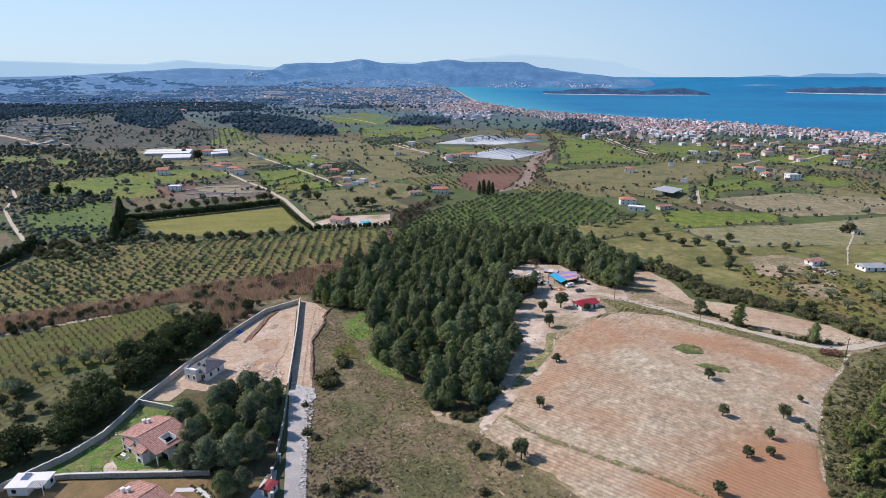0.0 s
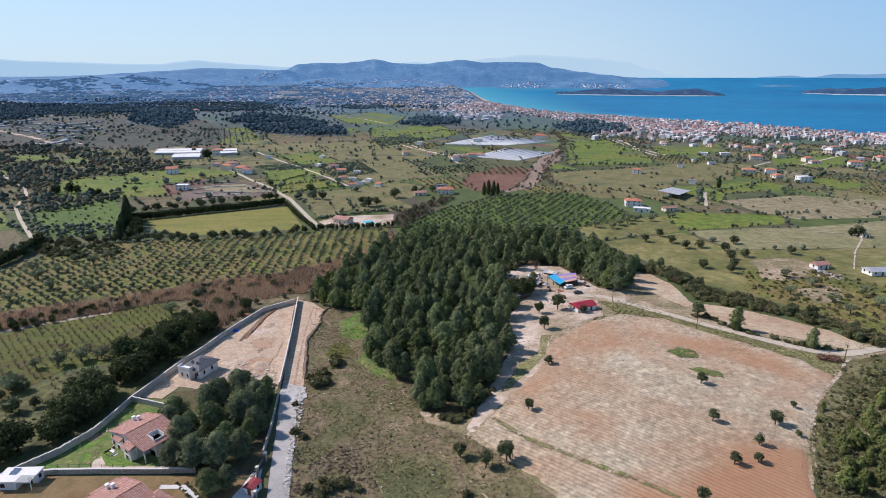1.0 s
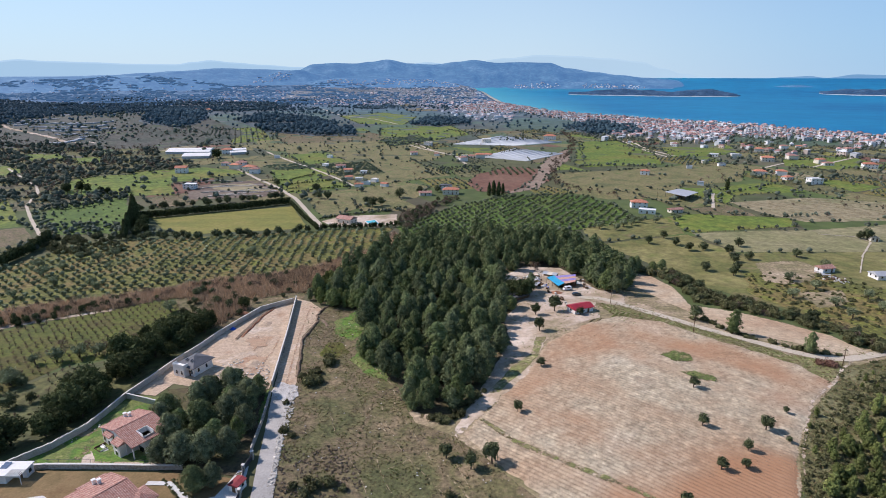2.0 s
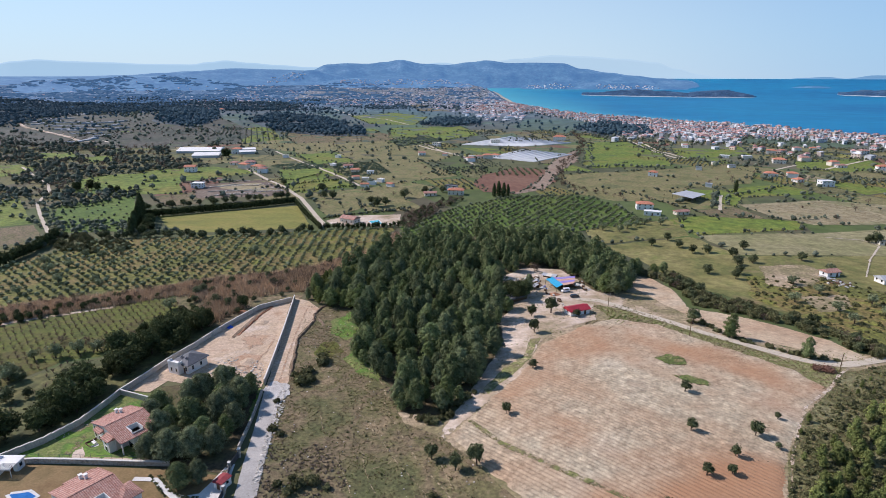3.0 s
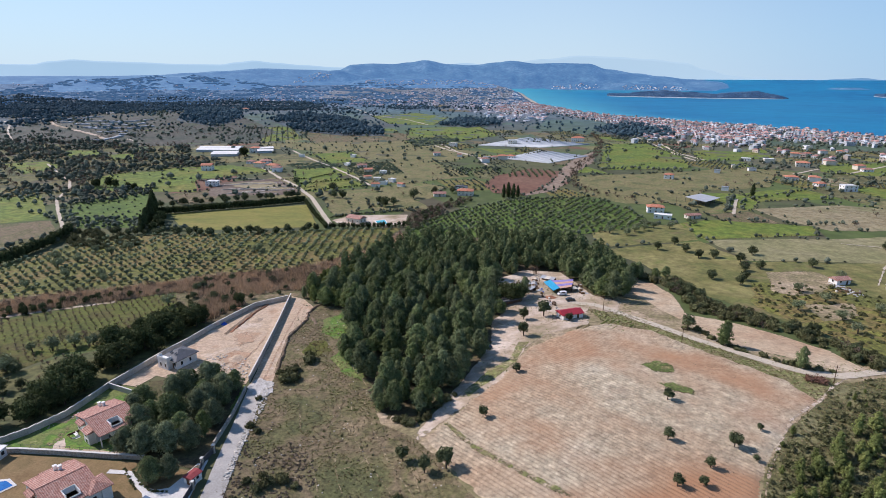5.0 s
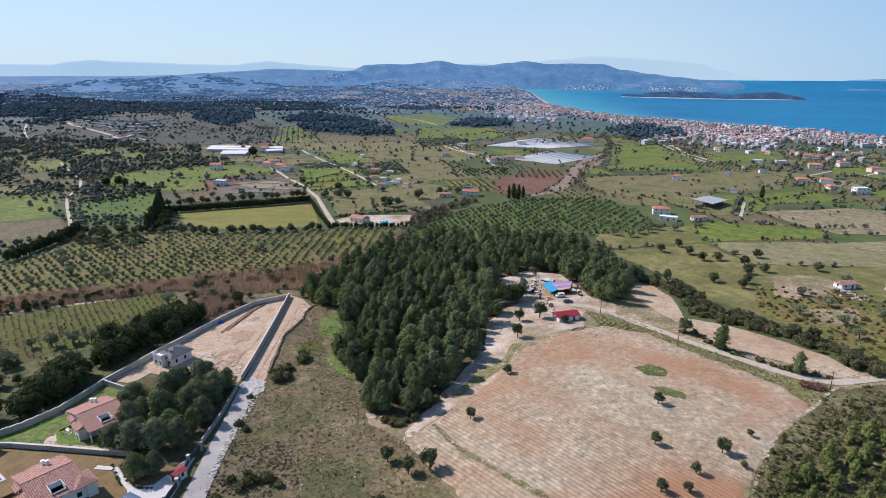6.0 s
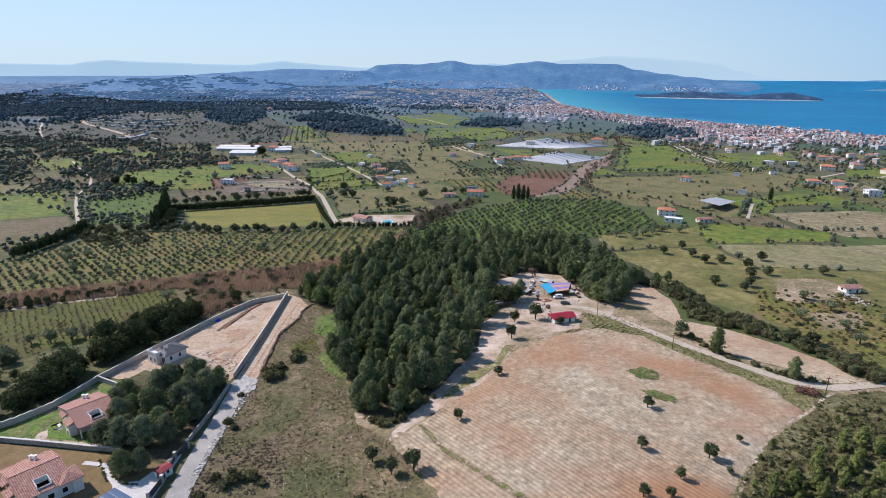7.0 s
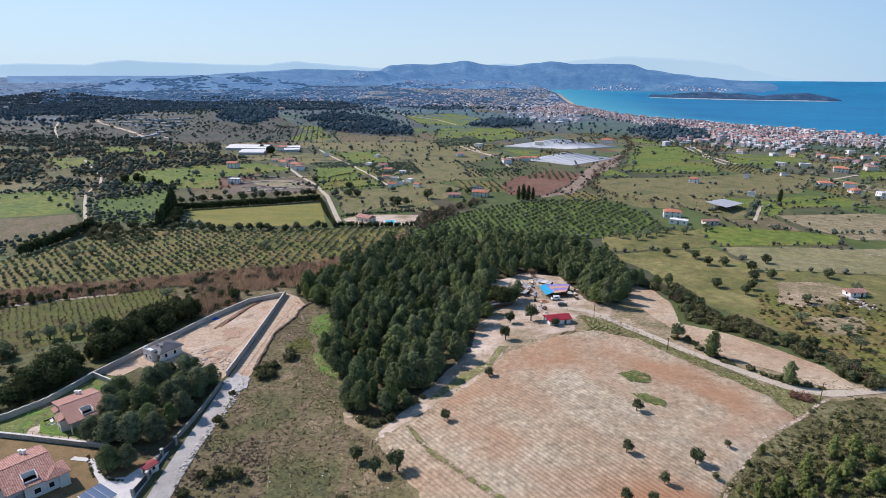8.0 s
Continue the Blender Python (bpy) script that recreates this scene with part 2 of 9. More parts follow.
# built things
M_WHITE = mat("white_render", [(0.70, 0.68, 0.63), (0.80, 0.78, 0.74)], 0.3, rough=0.85, grain=(12, 0.06), place="obj")
M_CREAM = mat("cream_render", [(0.62, 0.55, 0.44), (0.72, 0.66, 0.55)], 0.3, rough=0.85, grain=(12, 0.07), place="obj")
M_WALL = mat("concrete_wall", [(0.389, 0.351, 0.294), (0.482, 0.441, 0.380), (0.538, 0.495, 0.432)], 0.4, grain=(8, 0.16), bump=0.2)
M_STONE = mat("stone_wall", [(0.25, 0.22, 0.18), (0.40, 0.36, 0.30), (0.48, 0.44, 0.38)], 1.5, grain=(5, 0.25), bump=0.6)
M_OFFWHITE = mat("off_white_render", [(0.66, 0.63, 0.57), (0.74, 0.71, 0.66)], 0.3, rough=0.85, grain=(12, 0.06), place="obj")
M_TILE = mat("terracotta_tiles", [(0.302, 0.130, 0.094), (0.395, 0.212, 0.163), (0.470, 0.301, 0.244)], 1.6, rough=0.85, grain=(6, 0.3), place="obj", rand="o", spread=0.1, bump=0.4, bump_scale=5, third=(4.0, 0.25))


def tile_rows(m, period):
    """Ribs of round tiles running down the slopes, channel shade put in the colour."""
    nn, ln = m.node_tree.nodes, m.node_tree.links.new
    p = nn["Principled BSDF"]
    co = nn.new("ShaderNodeTexCoord").outputs["Object"]
    w = nn.new("ShaderNodeTexWave")
    w.wave_type, w.bands_direction = "BANDS", "Y"
    w.inputs["Scale"].default_value, w.inputs["Distortion"].default_value, w.inputs["Detail"].default_value = 0.314 / period, 0.6, 2
    ln(co, w.inputs["Vector"])
    r = nn.new("ShaderNodeMapRange")
    r.inputs["To Min"].default_value, r.inputs["To Max"].default_value = 0.68, 1.14
    ln(w.outputs["Fac"], r.inputs["Value"])
    v = nn.new("ShaderNodeVectorMath")
    v.operation = "SCALE"
    ln(p.inputs["Base Color"].links[0].from_socket, v.inputs[0])
    ln(r.outputs["Result"], v.inputs["Scale"])
    ln(v.outputs["Vector"], p.inputs["Base Color"])


tile_rows(M_TILE, 0.45)
M_ORANGETILE = mat("orange_tiles", [(0.40, 0.135, 0.075), (0.48, 0.19, 0.115), (0.54, 0.26, 0.17)], 1.2, rough=0.85, grain=(6, 0.25), place="obj", rand="o", spread=0.15, third=(4.0, 0.2))
M_REDROOF = mat("red_sheet_roof", [(0.306, 0.025, 0.038), (0.374, 0.038, 0.051)], 0.5, rough=0.5, grain=(8, 0.1), place="obj")
M_GREYROOF = mat("grey_roof", [(0.090, 0.094, 0.101), (0.128, 0.131, 0.139)], 0.6, rough=0.7, grain=(8, 0.1), place="obj")
M_GLASS = mat("dark_window_glass", [(0.012, 0.014, 0.018), (0.02, 0.022, 0.026)], 1, rough=0.08, grain=(2, 0.1), place="obj", gloss=0.8)
M_WOOD = mat("brown_wood", [(0.10, 0.06, 0.035), (0.15, 0.09, 0.05)], 2, grain=(6, 0.2), place="obj")
M_METAL = mat("galvanised_sheet", [(0.374, 0.382, 0.389), (0.446, 0.454, 0.461)], 0.4, rough=0.6, metal=0.15, grain=(8, 0.1), place="obj")
M_PLASTIC = mat("greenhouse_film", [(0.448, 0.464, 0.464), (0.544, 0.560, 0.560)], 0.05, rough=0.8, grain=(10, 0.12), gloss=0.1)

# ---- lie of the land ----
def sig(v):
    return 1 / (1 + math.exp(-max(-40.0, min(40.0, v))))


def hill(x, y):
    """Height of the ground near the camera's way: a low valley, and a spur that rises beside it."""
    fall = math.exp(-((max(y, 150) - 150) / 110) ** 2)
    z = -6 + 10 * sig((x - 28) / 16) * fall
    z += 6 * sig((y - 470) / 90) + 4 * sig((x - 150) / 30) * sig((y - 290) / 40) * (1 - sig((y - 470) / 90))
    z += 3.2 * sig((-32 - x) / 8) * sig((138 - y) / 8)
    return z


COAST_Y = (-4900, 500, 1036, 1142, 1305, 1476, 1643, 1786, 2163, 2600, 3715, 4050, 4900)
COAST_X = (6500, 1500, 801, 692, 596, 528, 426, 306, 223, 166, 111, 40, -300)


def sea_level(d):
    """The bay lies flat, and lifts at its far end to the skyline."""
    return -4 + 97 * max(0.0, (d - 3300) / 1560) ** 1.6


def in_bay(x, y):
    """Metres out from the shore; the far shore closes the bay to the north."""
    out = x - float(np.interp(y, COAST_Y, COAST_X))
    d, a = math.hypot(x, y), math.degrees(math.atan2(x, y))
    return min(out, 4270 - d if a < 16 else 9999)


def ground(x, y):
    d = math.hypot(x, y)
    z = hill(x, y)
    far = max(0.0, d - 650) / 1000
    z += 8 * min(1, far) * noise.noise((x / 420, y / 420, 3.1)) + 0.35 * min(1, d / 300) * noise.noise((x / 25, y / 25, 0))
    z += 95 * max(0.0, (d - 2650) / 2220) ** 1.5 * (1 + 0.12 * noise.noise((x / 500, y / 500, 7)))
    z += 16 * math.exp(-((x + 650) / 330) ** 2 - ((y - 1250) / 420) ** 2)
    if d > 650:
        z = max(z, -1.5)
    out = in_bay(x, y)
    if out > -60:
        z += (sea_level(d) - 7 - z) * min(1, (out + 60) / 80)
    return z


def tri_mesh(name, verts, tris, materials, index=None, smooth=False):
    me = bpy.data.meshes.new(name)
    verts, tris = np.asarray(verts, np.float32), np.asarray(tris, np.int32)
    me.vertices.add(len(verts))
    me.vertices.foreach_set("co", verts.ravel())
    me.loops.add(tris.size)
    me.loops.foreach_set("vertex_index", tris.ravel())
    me.polygons.add(len(tris))
    me.polygons.foreach_set("loop_start", np.arange(len(tris), dtype=np.int32) * tris.shape[1])
    for m in materials if isinstance(materials, (list, tuple)) else [materials]:
        me.materials.append(m)
    if index is not None:
        me.polygons.foreach_set("material_index", np.asarray(index, np.int32))
    me.polygons.foreach_set("use_smooth", np.full(len(tris), smooth, bool))
    me.update(calc_edges=True)
    me.validate()
    return me


def grid_faces(nx, ny):
    i = np.arange(nx * ny).reshape(ny, nx)
    return np.stack([i[:-1, :-1], i[:-1, 1:], i[1:, 1:], i[1:, :-1]], -1).reshape(-1, 4)


def steps(lo, hi, near, far, fine, grow):
    a = list(np.arange(near, far + 0.1, fine))
    s, v = fine, a[-1]
    while v < hi:
        s = min(s * grow, 130)
        v = min(hi, v + s)
        a.append(v)
    s, v, b = fine, near, []
    while v > lo:
        s = min(s * grow, 130)
        v = max(lo, v - s)
        b.append(v)
    return b[::-1] + a


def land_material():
    """Patchwork of small fields, meadows and scrub; blue distance haze is mixed into the far ground's colour."""
    m = mat("countryside", [(0.043, 0.049, 0.022), (0.072, 0.072, 0.034), (0.068, 0.089, 0.025), (0.102, 0.085, 0.047)], 0.006, grain=(10, 0.3), third=(0.09, 0.3))
    nt = m.node_tree
    nn, ln = nt.nodes, nt.links.new
    p = nn["Principled BSDF"]
    old = p.inputs["Base Color"].links[0].from_socket
    geo = nn.new("ShaderNodeNewGeometry").outputs["Position"]
    mp = nn.new("ShaderNodeMapping")
    mp.inputs["Rotation"].default_value, mp.inputs["Scale"].default_value = (0, 0, 0.35), (0.013, 0.006, 0.0001)
    ln(geo, mp.inputs["Vector"])
    v = nn.new("ShaderNodeTexVoronoi")
    v.inputs["Scale"].default_value = 1.0
    ln(mp.outputs["Vector"], v.inputs["Vector"])
    ramp = nn.new("ShaderNodeValToRGB")
    cols = [(0.085, 0.125, 0.03), (0.12, 0.12, 0.05), (0.075, 0.085, 0.04), (0.16, 0.135, 0.075), (0.10, 0.15, 0.035), (0.11, 0.09, 0.055)]
    while len(ramp.color_ramp.elements) < len(cols):
        ramp.color_ramp.elements.new(0.5)
    for i, c in enumerate(cols):
        ramp.color_ramp.elements[i].position = i / len(cols)
        ramp.color_ramp.elements[i].color = (*c, 1)
    ramp.color_ramp.interpolation = "CONSTANT"
    sep = nn.new("ShaderNodeSeparateColor")
    ln(v.outputs["Color"], sep.inputs["Color"])
    ln(sep.outputs["Red"], ramp.inputs["Fac"])
    mix = nn.new("ShaderNodeMix")
    mix.data_type = "RGBA"
    mix.inputs["Factor"].default_value = 0.5
    ln(old, mix.inputs[6])
    ln(ramp.outputs["Color"], mix.inputs[7])
    # Blue tones paint aerial haze into the colour of the far ground.
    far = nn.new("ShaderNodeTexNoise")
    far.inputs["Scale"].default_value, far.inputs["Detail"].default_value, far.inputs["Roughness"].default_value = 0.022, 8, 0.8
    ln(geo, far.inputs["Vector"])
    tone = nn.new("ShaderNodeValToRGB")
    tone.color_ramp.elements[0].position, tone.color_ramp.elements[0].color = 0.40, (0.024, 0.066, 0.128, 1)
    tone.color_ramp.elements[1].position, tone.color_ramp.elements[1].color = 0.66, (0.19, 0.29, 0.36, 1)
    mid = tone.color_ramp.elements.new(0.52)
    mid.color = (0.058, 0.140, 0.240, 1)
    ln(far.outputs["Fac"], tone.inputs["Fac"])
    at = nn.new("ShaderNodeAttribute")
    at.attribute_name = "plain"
    haze_mix = nn.new("ShaderNodeMix")
    haze_mix.data_type = "RGBA"
    ln(at.outputs["Fac"], haze_mix.inputs["Factor"])
    ln(mix.outputs[2], haze_mix.inputs[6])
    ln(tone.outputs["Color"], haze_mix.inputs[7])
    ln(haze_mix.outputs[2], p.inputs["Base Color"])
    return m


M_LAND = land_material()
gx, gy = steps(-4900, 4900, -340, 340, 4, 1.09), steps(-4900, 4900, 60, 480, 4, 1.09)
gv = [(x, y, ground(x, y)) for y in gy for x in gx]
gf = grid_faces(len(gx), len(gy))
ga = np.array(gv)
cen = ga[gf].mean(1)
rad = np.hypot(cen[:, 0], cen[:, 1])
keep = rad < 4960
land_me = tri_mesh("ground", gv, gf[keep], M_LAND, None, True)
# Grows with distance: how much haze blue the ground colour takes.
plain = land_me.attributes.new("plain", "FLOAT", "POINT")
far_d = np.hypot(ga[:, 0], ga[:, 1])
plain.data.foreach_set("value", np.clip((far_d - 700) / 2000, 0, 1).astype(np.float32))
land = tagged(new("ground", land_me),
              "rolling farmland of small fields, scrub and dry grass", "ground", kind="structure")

M_SEA = mat("bay_water", [(0.004, 0.123, 0.263), (0.005, 0.159, 0.306), (0.005, 0.184, 0.330)], 0.0016, rough=0.55, grain=(8, 0.08), gloss=0.12)
nt = M_SEA.node_tree
geo = nt.nodes.new("ShaderNodeNewGeometry")
at = nt.nodes.new("ShaderNodeAttribute")
at.attribute_name = "shallow"
mixn = nt.nodes.new("ShaderNodeMix")
mixn.data_type = "RGBA"
sea_in = nt.nodes["Principled BSDF"].inputs["Base Color"]
nt.links.new(sea_in.links[0].from_socket, mixn.inputs[6])
mixn.inputs[7].default_value = (0.07, 0.36, 0.42, 1)
nt.links.new(at.outputs["Fac"], mixn.inputs["Factor"])
nt.links.new(mixn.outputs[2], sea_in)
sr = [350 * 1.06 ** k for k in range(45)] + [4935]
sa = [radians(-12 + 1.0 * k) for k in range(128)]
sv = [(r * math.sin(a), r * math.cos(a), sea_level(r)) for a in sa for r in sr]
sf = grid_faces(len(sr), len(sa))
wet = np.array([in_bay(x, y) > -45 for x, y, z in sv])
ok = wet[sf].any(1)
sea_me = tri_mesh("water", sv, sf[ok], M_SEA, None, True)
sh = sea_me.attributes.new("shallow", "FLOAT", "POINT")
sh.data.foreach_set("value", np.array([max(0, 1 - max(0, in_bay(x, y)) / (60 + 420 * sig((y - 2000) / 250))) ** 1.3 * 0.75 for x, y, z in [tuple(v.co) for v in sea_me.vertices]], np.float32))
tagged(new("water", sea_me), "calm blue bay, turquoise in the shallows by the beach", "sea", kind="structure")

# ---- skyline ----
from mathutils.bvhtree import BVHTree

# Skyline colours and emission together paint the haze of distance.
M_HILL = mat("hazed_hills", [(0.008, 0.030, 0.036), (0.022, 0.050, 0.052), (0.038, 0.074, 0.074), (0.070, 0.110, 0.112)], 0.007, grain=(5, 0.45), third=(0.06, 0.35))
M_RANGE = mat("hazed_far_range", [(0.02, 0.03, 0.035), (0.03, 0.04, 0.045)], 0.002, grain=(4, 0.04))
M_RANGE2 = mat("faint_hazed_range", [(0.02, 0.03, 0.035), (0.03, 0.04, 0.045)], 0.002, grain=(4, 0.03))


# Emission stands in for aerial haze; none of this land gives light.
def haze_glow(m, strength, colour):
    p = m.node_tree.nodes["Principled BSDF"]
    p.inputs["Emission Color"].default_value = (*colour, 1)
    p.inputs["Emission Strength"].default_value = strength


haze_glow(M_RANGE, 1.0, (0.36, 0.56, 0.70))
M_COASTR = mat("hazed_headland", [(0.03, 0.05, 0.06), (0.05, 0.07, 0.08)], 0.002, grain=(4, 0.08))
haze_glow(M_COASTR, 1.0, (0.12, 0.28, 0.46))
haze_glow(M_RANGE2, 1.0, (0.43, 0.62, 0.73))
haze_glow(M_HILL, 0.34, (0.15, 0.44, 0.98))
# Copses far out: dark leaves with haze added as a blue glow.
M_FARWOOD = mat("hazed_far_woods", [(0.012, 0.030, 0.036), (0.030, 0.052, 0.054)], 0.02, grain=(5, 0.3))
haze_glow(M_FARWOOD, 0.21, (0.17, 0.45, 0.92))


RIDGES = []


def ridge(name, crest, depth, material, label, rough):
    """A range of hills along a crest of (x, y, z) points, sloping to both sides."""
    crest = [Vector(c) for c in crest]
    line = []
    for a, b in zip(crest, crest[1:]):
        n = max(2, int((b - a).length / 25))
        for i in range(n):
            t = i / n
            s = (1 - math.cos(math.pi * t)) / 2
            q = a.lerp(b, t)
            q.z = a.z + (b.z - a.z) * s
            line.append(q)
    line.append(crest[-1])
    rows, nr = [], 13
    for k in range(nr):
        f = k / (nr - 1)
        for q in line:
            out = Vector((q.x, q.y, 0)).normalized()
            p = q - out * depth * (1 - f)
            base = ground(p.x, p.y) - 3
            along_x = math.atan2(q.x, q.y) * 4500
            fold = abs(noise.noise((along_x / 230 + 0.5 * f, f * 0.9, 5.0))) + 0.4 * abs(noise.noise((along_x / 90, f * 2, 9.0)))
            p.z = base + max(0, q.z - base) * (f ** 1.25 - rough * 0.42 * (0.45 - fold) * math.sin(math.pi * f))
            rows.append(p)
    for q in line:
        p = q.copy()
        p.z = -40
        rows.append(p)
    RIDGES.append(BVHTree.FromPolygons([tuple(p) for p in rows], grid_faces(len(line), nr + 1).tolist()))
    me = tri_mesh(name, [tuple(p) for p in rows], grid_faces(len(line), nr + 1), material, None, True)
    return tagged(new(name, me), label, "hills", kind="structure")


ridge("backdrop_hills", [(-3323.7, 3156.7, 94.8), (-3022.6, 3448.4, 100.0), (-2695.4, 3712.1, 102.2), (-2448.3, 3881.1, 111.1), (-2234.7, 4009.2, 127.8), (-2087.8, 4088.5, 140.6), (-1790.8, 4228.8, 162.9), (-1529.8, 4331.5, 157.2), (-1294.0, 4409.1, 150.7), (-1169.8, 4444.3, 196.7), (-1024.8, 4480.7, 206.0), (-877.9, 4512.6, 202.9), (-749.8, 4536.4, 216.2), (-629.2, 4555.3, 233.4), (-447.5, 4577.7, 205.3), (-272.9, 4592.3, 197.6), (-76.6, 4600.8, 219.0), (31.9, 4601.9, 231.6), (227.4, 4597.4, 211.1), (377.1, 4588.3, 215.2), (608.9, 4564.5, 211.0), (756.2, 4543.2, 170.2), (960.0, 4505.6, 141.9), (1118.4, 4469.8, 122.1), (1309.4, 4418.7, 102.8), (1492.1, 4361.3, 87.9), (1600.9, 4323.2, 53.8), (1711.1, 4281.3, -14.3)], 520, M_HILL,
      "wooded coastal hills on the skyline, blue with painted haze", 0.8)
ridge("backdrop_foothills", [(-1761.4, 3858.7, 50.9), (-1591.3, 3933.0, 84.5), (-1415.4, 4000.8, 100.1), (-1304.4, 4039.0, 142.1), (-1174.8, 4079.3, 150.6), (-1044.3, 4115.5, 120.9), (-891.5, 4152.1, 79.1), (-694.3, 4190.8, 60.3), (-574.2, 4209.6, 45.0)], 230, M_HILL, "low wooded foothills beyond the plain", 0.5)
def arc(points):
    """Crest points from (degrees east of north, metres out, height)."""
    return [(r * math.sin(radians(a)), r * math.cos(radians(a)), z) for a, r, z in points]


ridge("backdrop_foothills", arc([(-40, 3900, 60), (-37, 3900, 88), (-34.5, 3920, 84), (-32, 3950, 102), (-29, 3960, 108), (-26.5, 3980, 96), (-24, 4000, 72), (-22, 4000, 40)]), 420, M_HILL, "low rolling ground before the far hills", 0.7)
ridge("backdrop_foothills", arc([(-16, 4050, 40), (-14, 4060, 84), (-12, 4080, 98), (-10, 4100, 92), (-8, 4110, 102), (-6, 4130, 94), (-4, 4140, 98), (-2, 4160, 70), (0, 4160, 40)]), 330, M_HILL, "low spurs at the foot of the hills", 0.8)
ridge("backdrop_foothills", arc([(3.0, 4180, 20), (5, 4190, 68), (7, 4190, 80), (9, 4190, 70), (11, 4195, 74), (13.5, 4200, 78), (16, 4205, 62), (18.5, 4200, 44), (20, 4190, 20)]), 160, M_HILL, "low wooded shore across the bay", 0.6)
ridge("backdrop_range", [(-3607.4, 3110.2, 149.3), (-3372.6, 3365.2, 174.4), (-3132.0, 3591.9, 173.5), (-3038.8, 3671.8, 196.6), (-2941.7, 3750.7, 209.8), (-2815.7, 3847.0, 201.9), (-2623.2, 3982.0, 198.5), (-2412.7, 4114.2, 190.7), (-2148.3, 4259.8, 190.6), (-2041.1, 4312.8, 208.2), (-1931.2, 4363.8, 221.9), (-1782.5, 4427.4, 207.5), (-1588.2, 4501.8, 193.0), (-1344.1, 4582.0, 178.3), (-1001.6, 4670.6, 185.0), (-556.4, 4746.5, 196.1), (-330.0, 4768.8, 218.7), (-57.1, 4781.2, 189.2), (170.9, 4779.6, 137.8)], 120, M_RANGE, "mountain range on the far skyline, pale with painted haze", 0.1)
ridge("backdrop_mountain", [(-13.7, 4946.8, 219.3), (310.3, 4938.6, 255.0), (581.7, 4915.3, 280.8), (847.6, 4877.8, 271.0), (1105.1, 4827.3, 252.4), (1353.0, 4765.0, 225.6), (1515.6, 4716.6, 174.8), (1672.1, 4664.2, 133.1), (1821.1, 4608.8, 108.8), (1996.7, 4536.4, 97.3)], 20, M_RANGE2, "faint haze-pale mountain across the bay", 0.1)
ridge("backdrop_headland", [(2140.2, 4454.5, 91.9), (2290.4, 4379.2, 108.1), (2418.1, 4310.0, 115.8), (2512.0, 4255.9, 103.9), (2655.4, 4168.0, 126.6), (2793.2, 4077.0, 122.2), (2895.5, 4004.9, 129.1), (2966.2, 3952.9, 117.9), (3131.0, 3823.7, 124.2), (3445.8, 3542.5, 112.4)], 20, M_COASTR, "headland across the bay, blue with painted haze", 0.2)
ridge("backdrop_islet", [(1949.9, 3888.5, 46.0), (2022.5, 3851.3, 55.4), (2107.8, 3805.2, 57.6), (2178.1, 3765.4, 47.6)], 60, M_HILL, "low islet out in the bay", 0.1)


def island(crest, depth, material, label):
    pts = [Vector(c) for c in crest]
    line = []
    for a, b in zip(pts, pts[1:]):
        for i in range(14):
            line.append(a.lerp(b, i / 14))
    line.append(pts[-1])
    rows = []
    for k, f in enumerate((0, 0.06, 0.3, 0.6, 0.94, 1.0)):
        for i, q in enumerate(line):
            out = Vector((q.x, q.y, 0)).normalized()
            w = math.sin(math.pi * i / (len(line) - 1)) ** 0.5 * depth
            p = q - out * w * (f - 0.5)
            lvl = sea_level(math.hypot(p.x, p.y))
            top = max(3, (q.z - lvl) * 0.75) * (0, 0.12, 1, 0.9, 0.13, 0)[k]
            p.z = lvl - (1 if k in (0, 5) else 0) + top * (1 + 0.3 * noise.noise((p.x / 60, p.y / 60, 2)))
            rows.append(p)
    strip = len(line) - 1
    me = tri_mesh("island", [tuple(p) for p in rows][::-1], grid_faces(len(line), 6), [material, M_SHORE], [1] * strip + [0] * (4 * strip), False)
    return tagged(new("island", me), label, "island", kind="structure")


# Scrub blued so that distance haze is in its colour.
M_ISLE = mat("hazed_island_scrub", [(0.015, 0.053, 0.112), (0.025, 0.069, 0.132), (0.052, 0.105, 0.173)], 0.02, grain=(5, 0.35))
M_SHORE = mat("pale_rocky_shore", [(0.28, 0.32, 0.34), (0.42, 0.44, 0.44)], 0.02, grain=(5, 0.3))
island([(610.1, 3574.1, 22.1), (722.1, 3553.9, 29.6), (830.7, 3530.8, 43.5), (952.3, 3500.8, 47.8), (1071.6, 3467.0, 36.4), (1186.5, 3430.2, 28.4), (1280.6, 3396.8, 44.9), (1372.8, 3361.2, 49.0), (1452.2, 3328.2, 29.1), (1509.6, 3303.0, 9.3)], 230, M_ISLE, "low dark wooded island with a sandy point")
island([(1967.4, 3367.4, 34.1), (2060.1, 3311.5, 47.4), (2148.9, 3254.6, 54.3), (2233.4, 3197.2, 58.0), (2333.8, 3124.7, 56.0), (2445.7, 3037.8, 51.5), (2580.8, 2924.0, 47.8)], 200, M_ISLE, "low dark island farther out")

# ---- fields, roads and yards, laid on the ground ----
from mathutils.geometry import delaunay_2d_cdt

FIELDS = []


def inside(poly, x, y):
    hit, n = False, len(poly)
    for i in range(n):
        (x1, y1), (x2, y2) = poly[i], poly[i - 1]
        if (y1 > y) != (y2 > y) and x < (x2 - x1) * (y - y1) / (y2 - y1) + x1:
            hit = not hit
    return hit


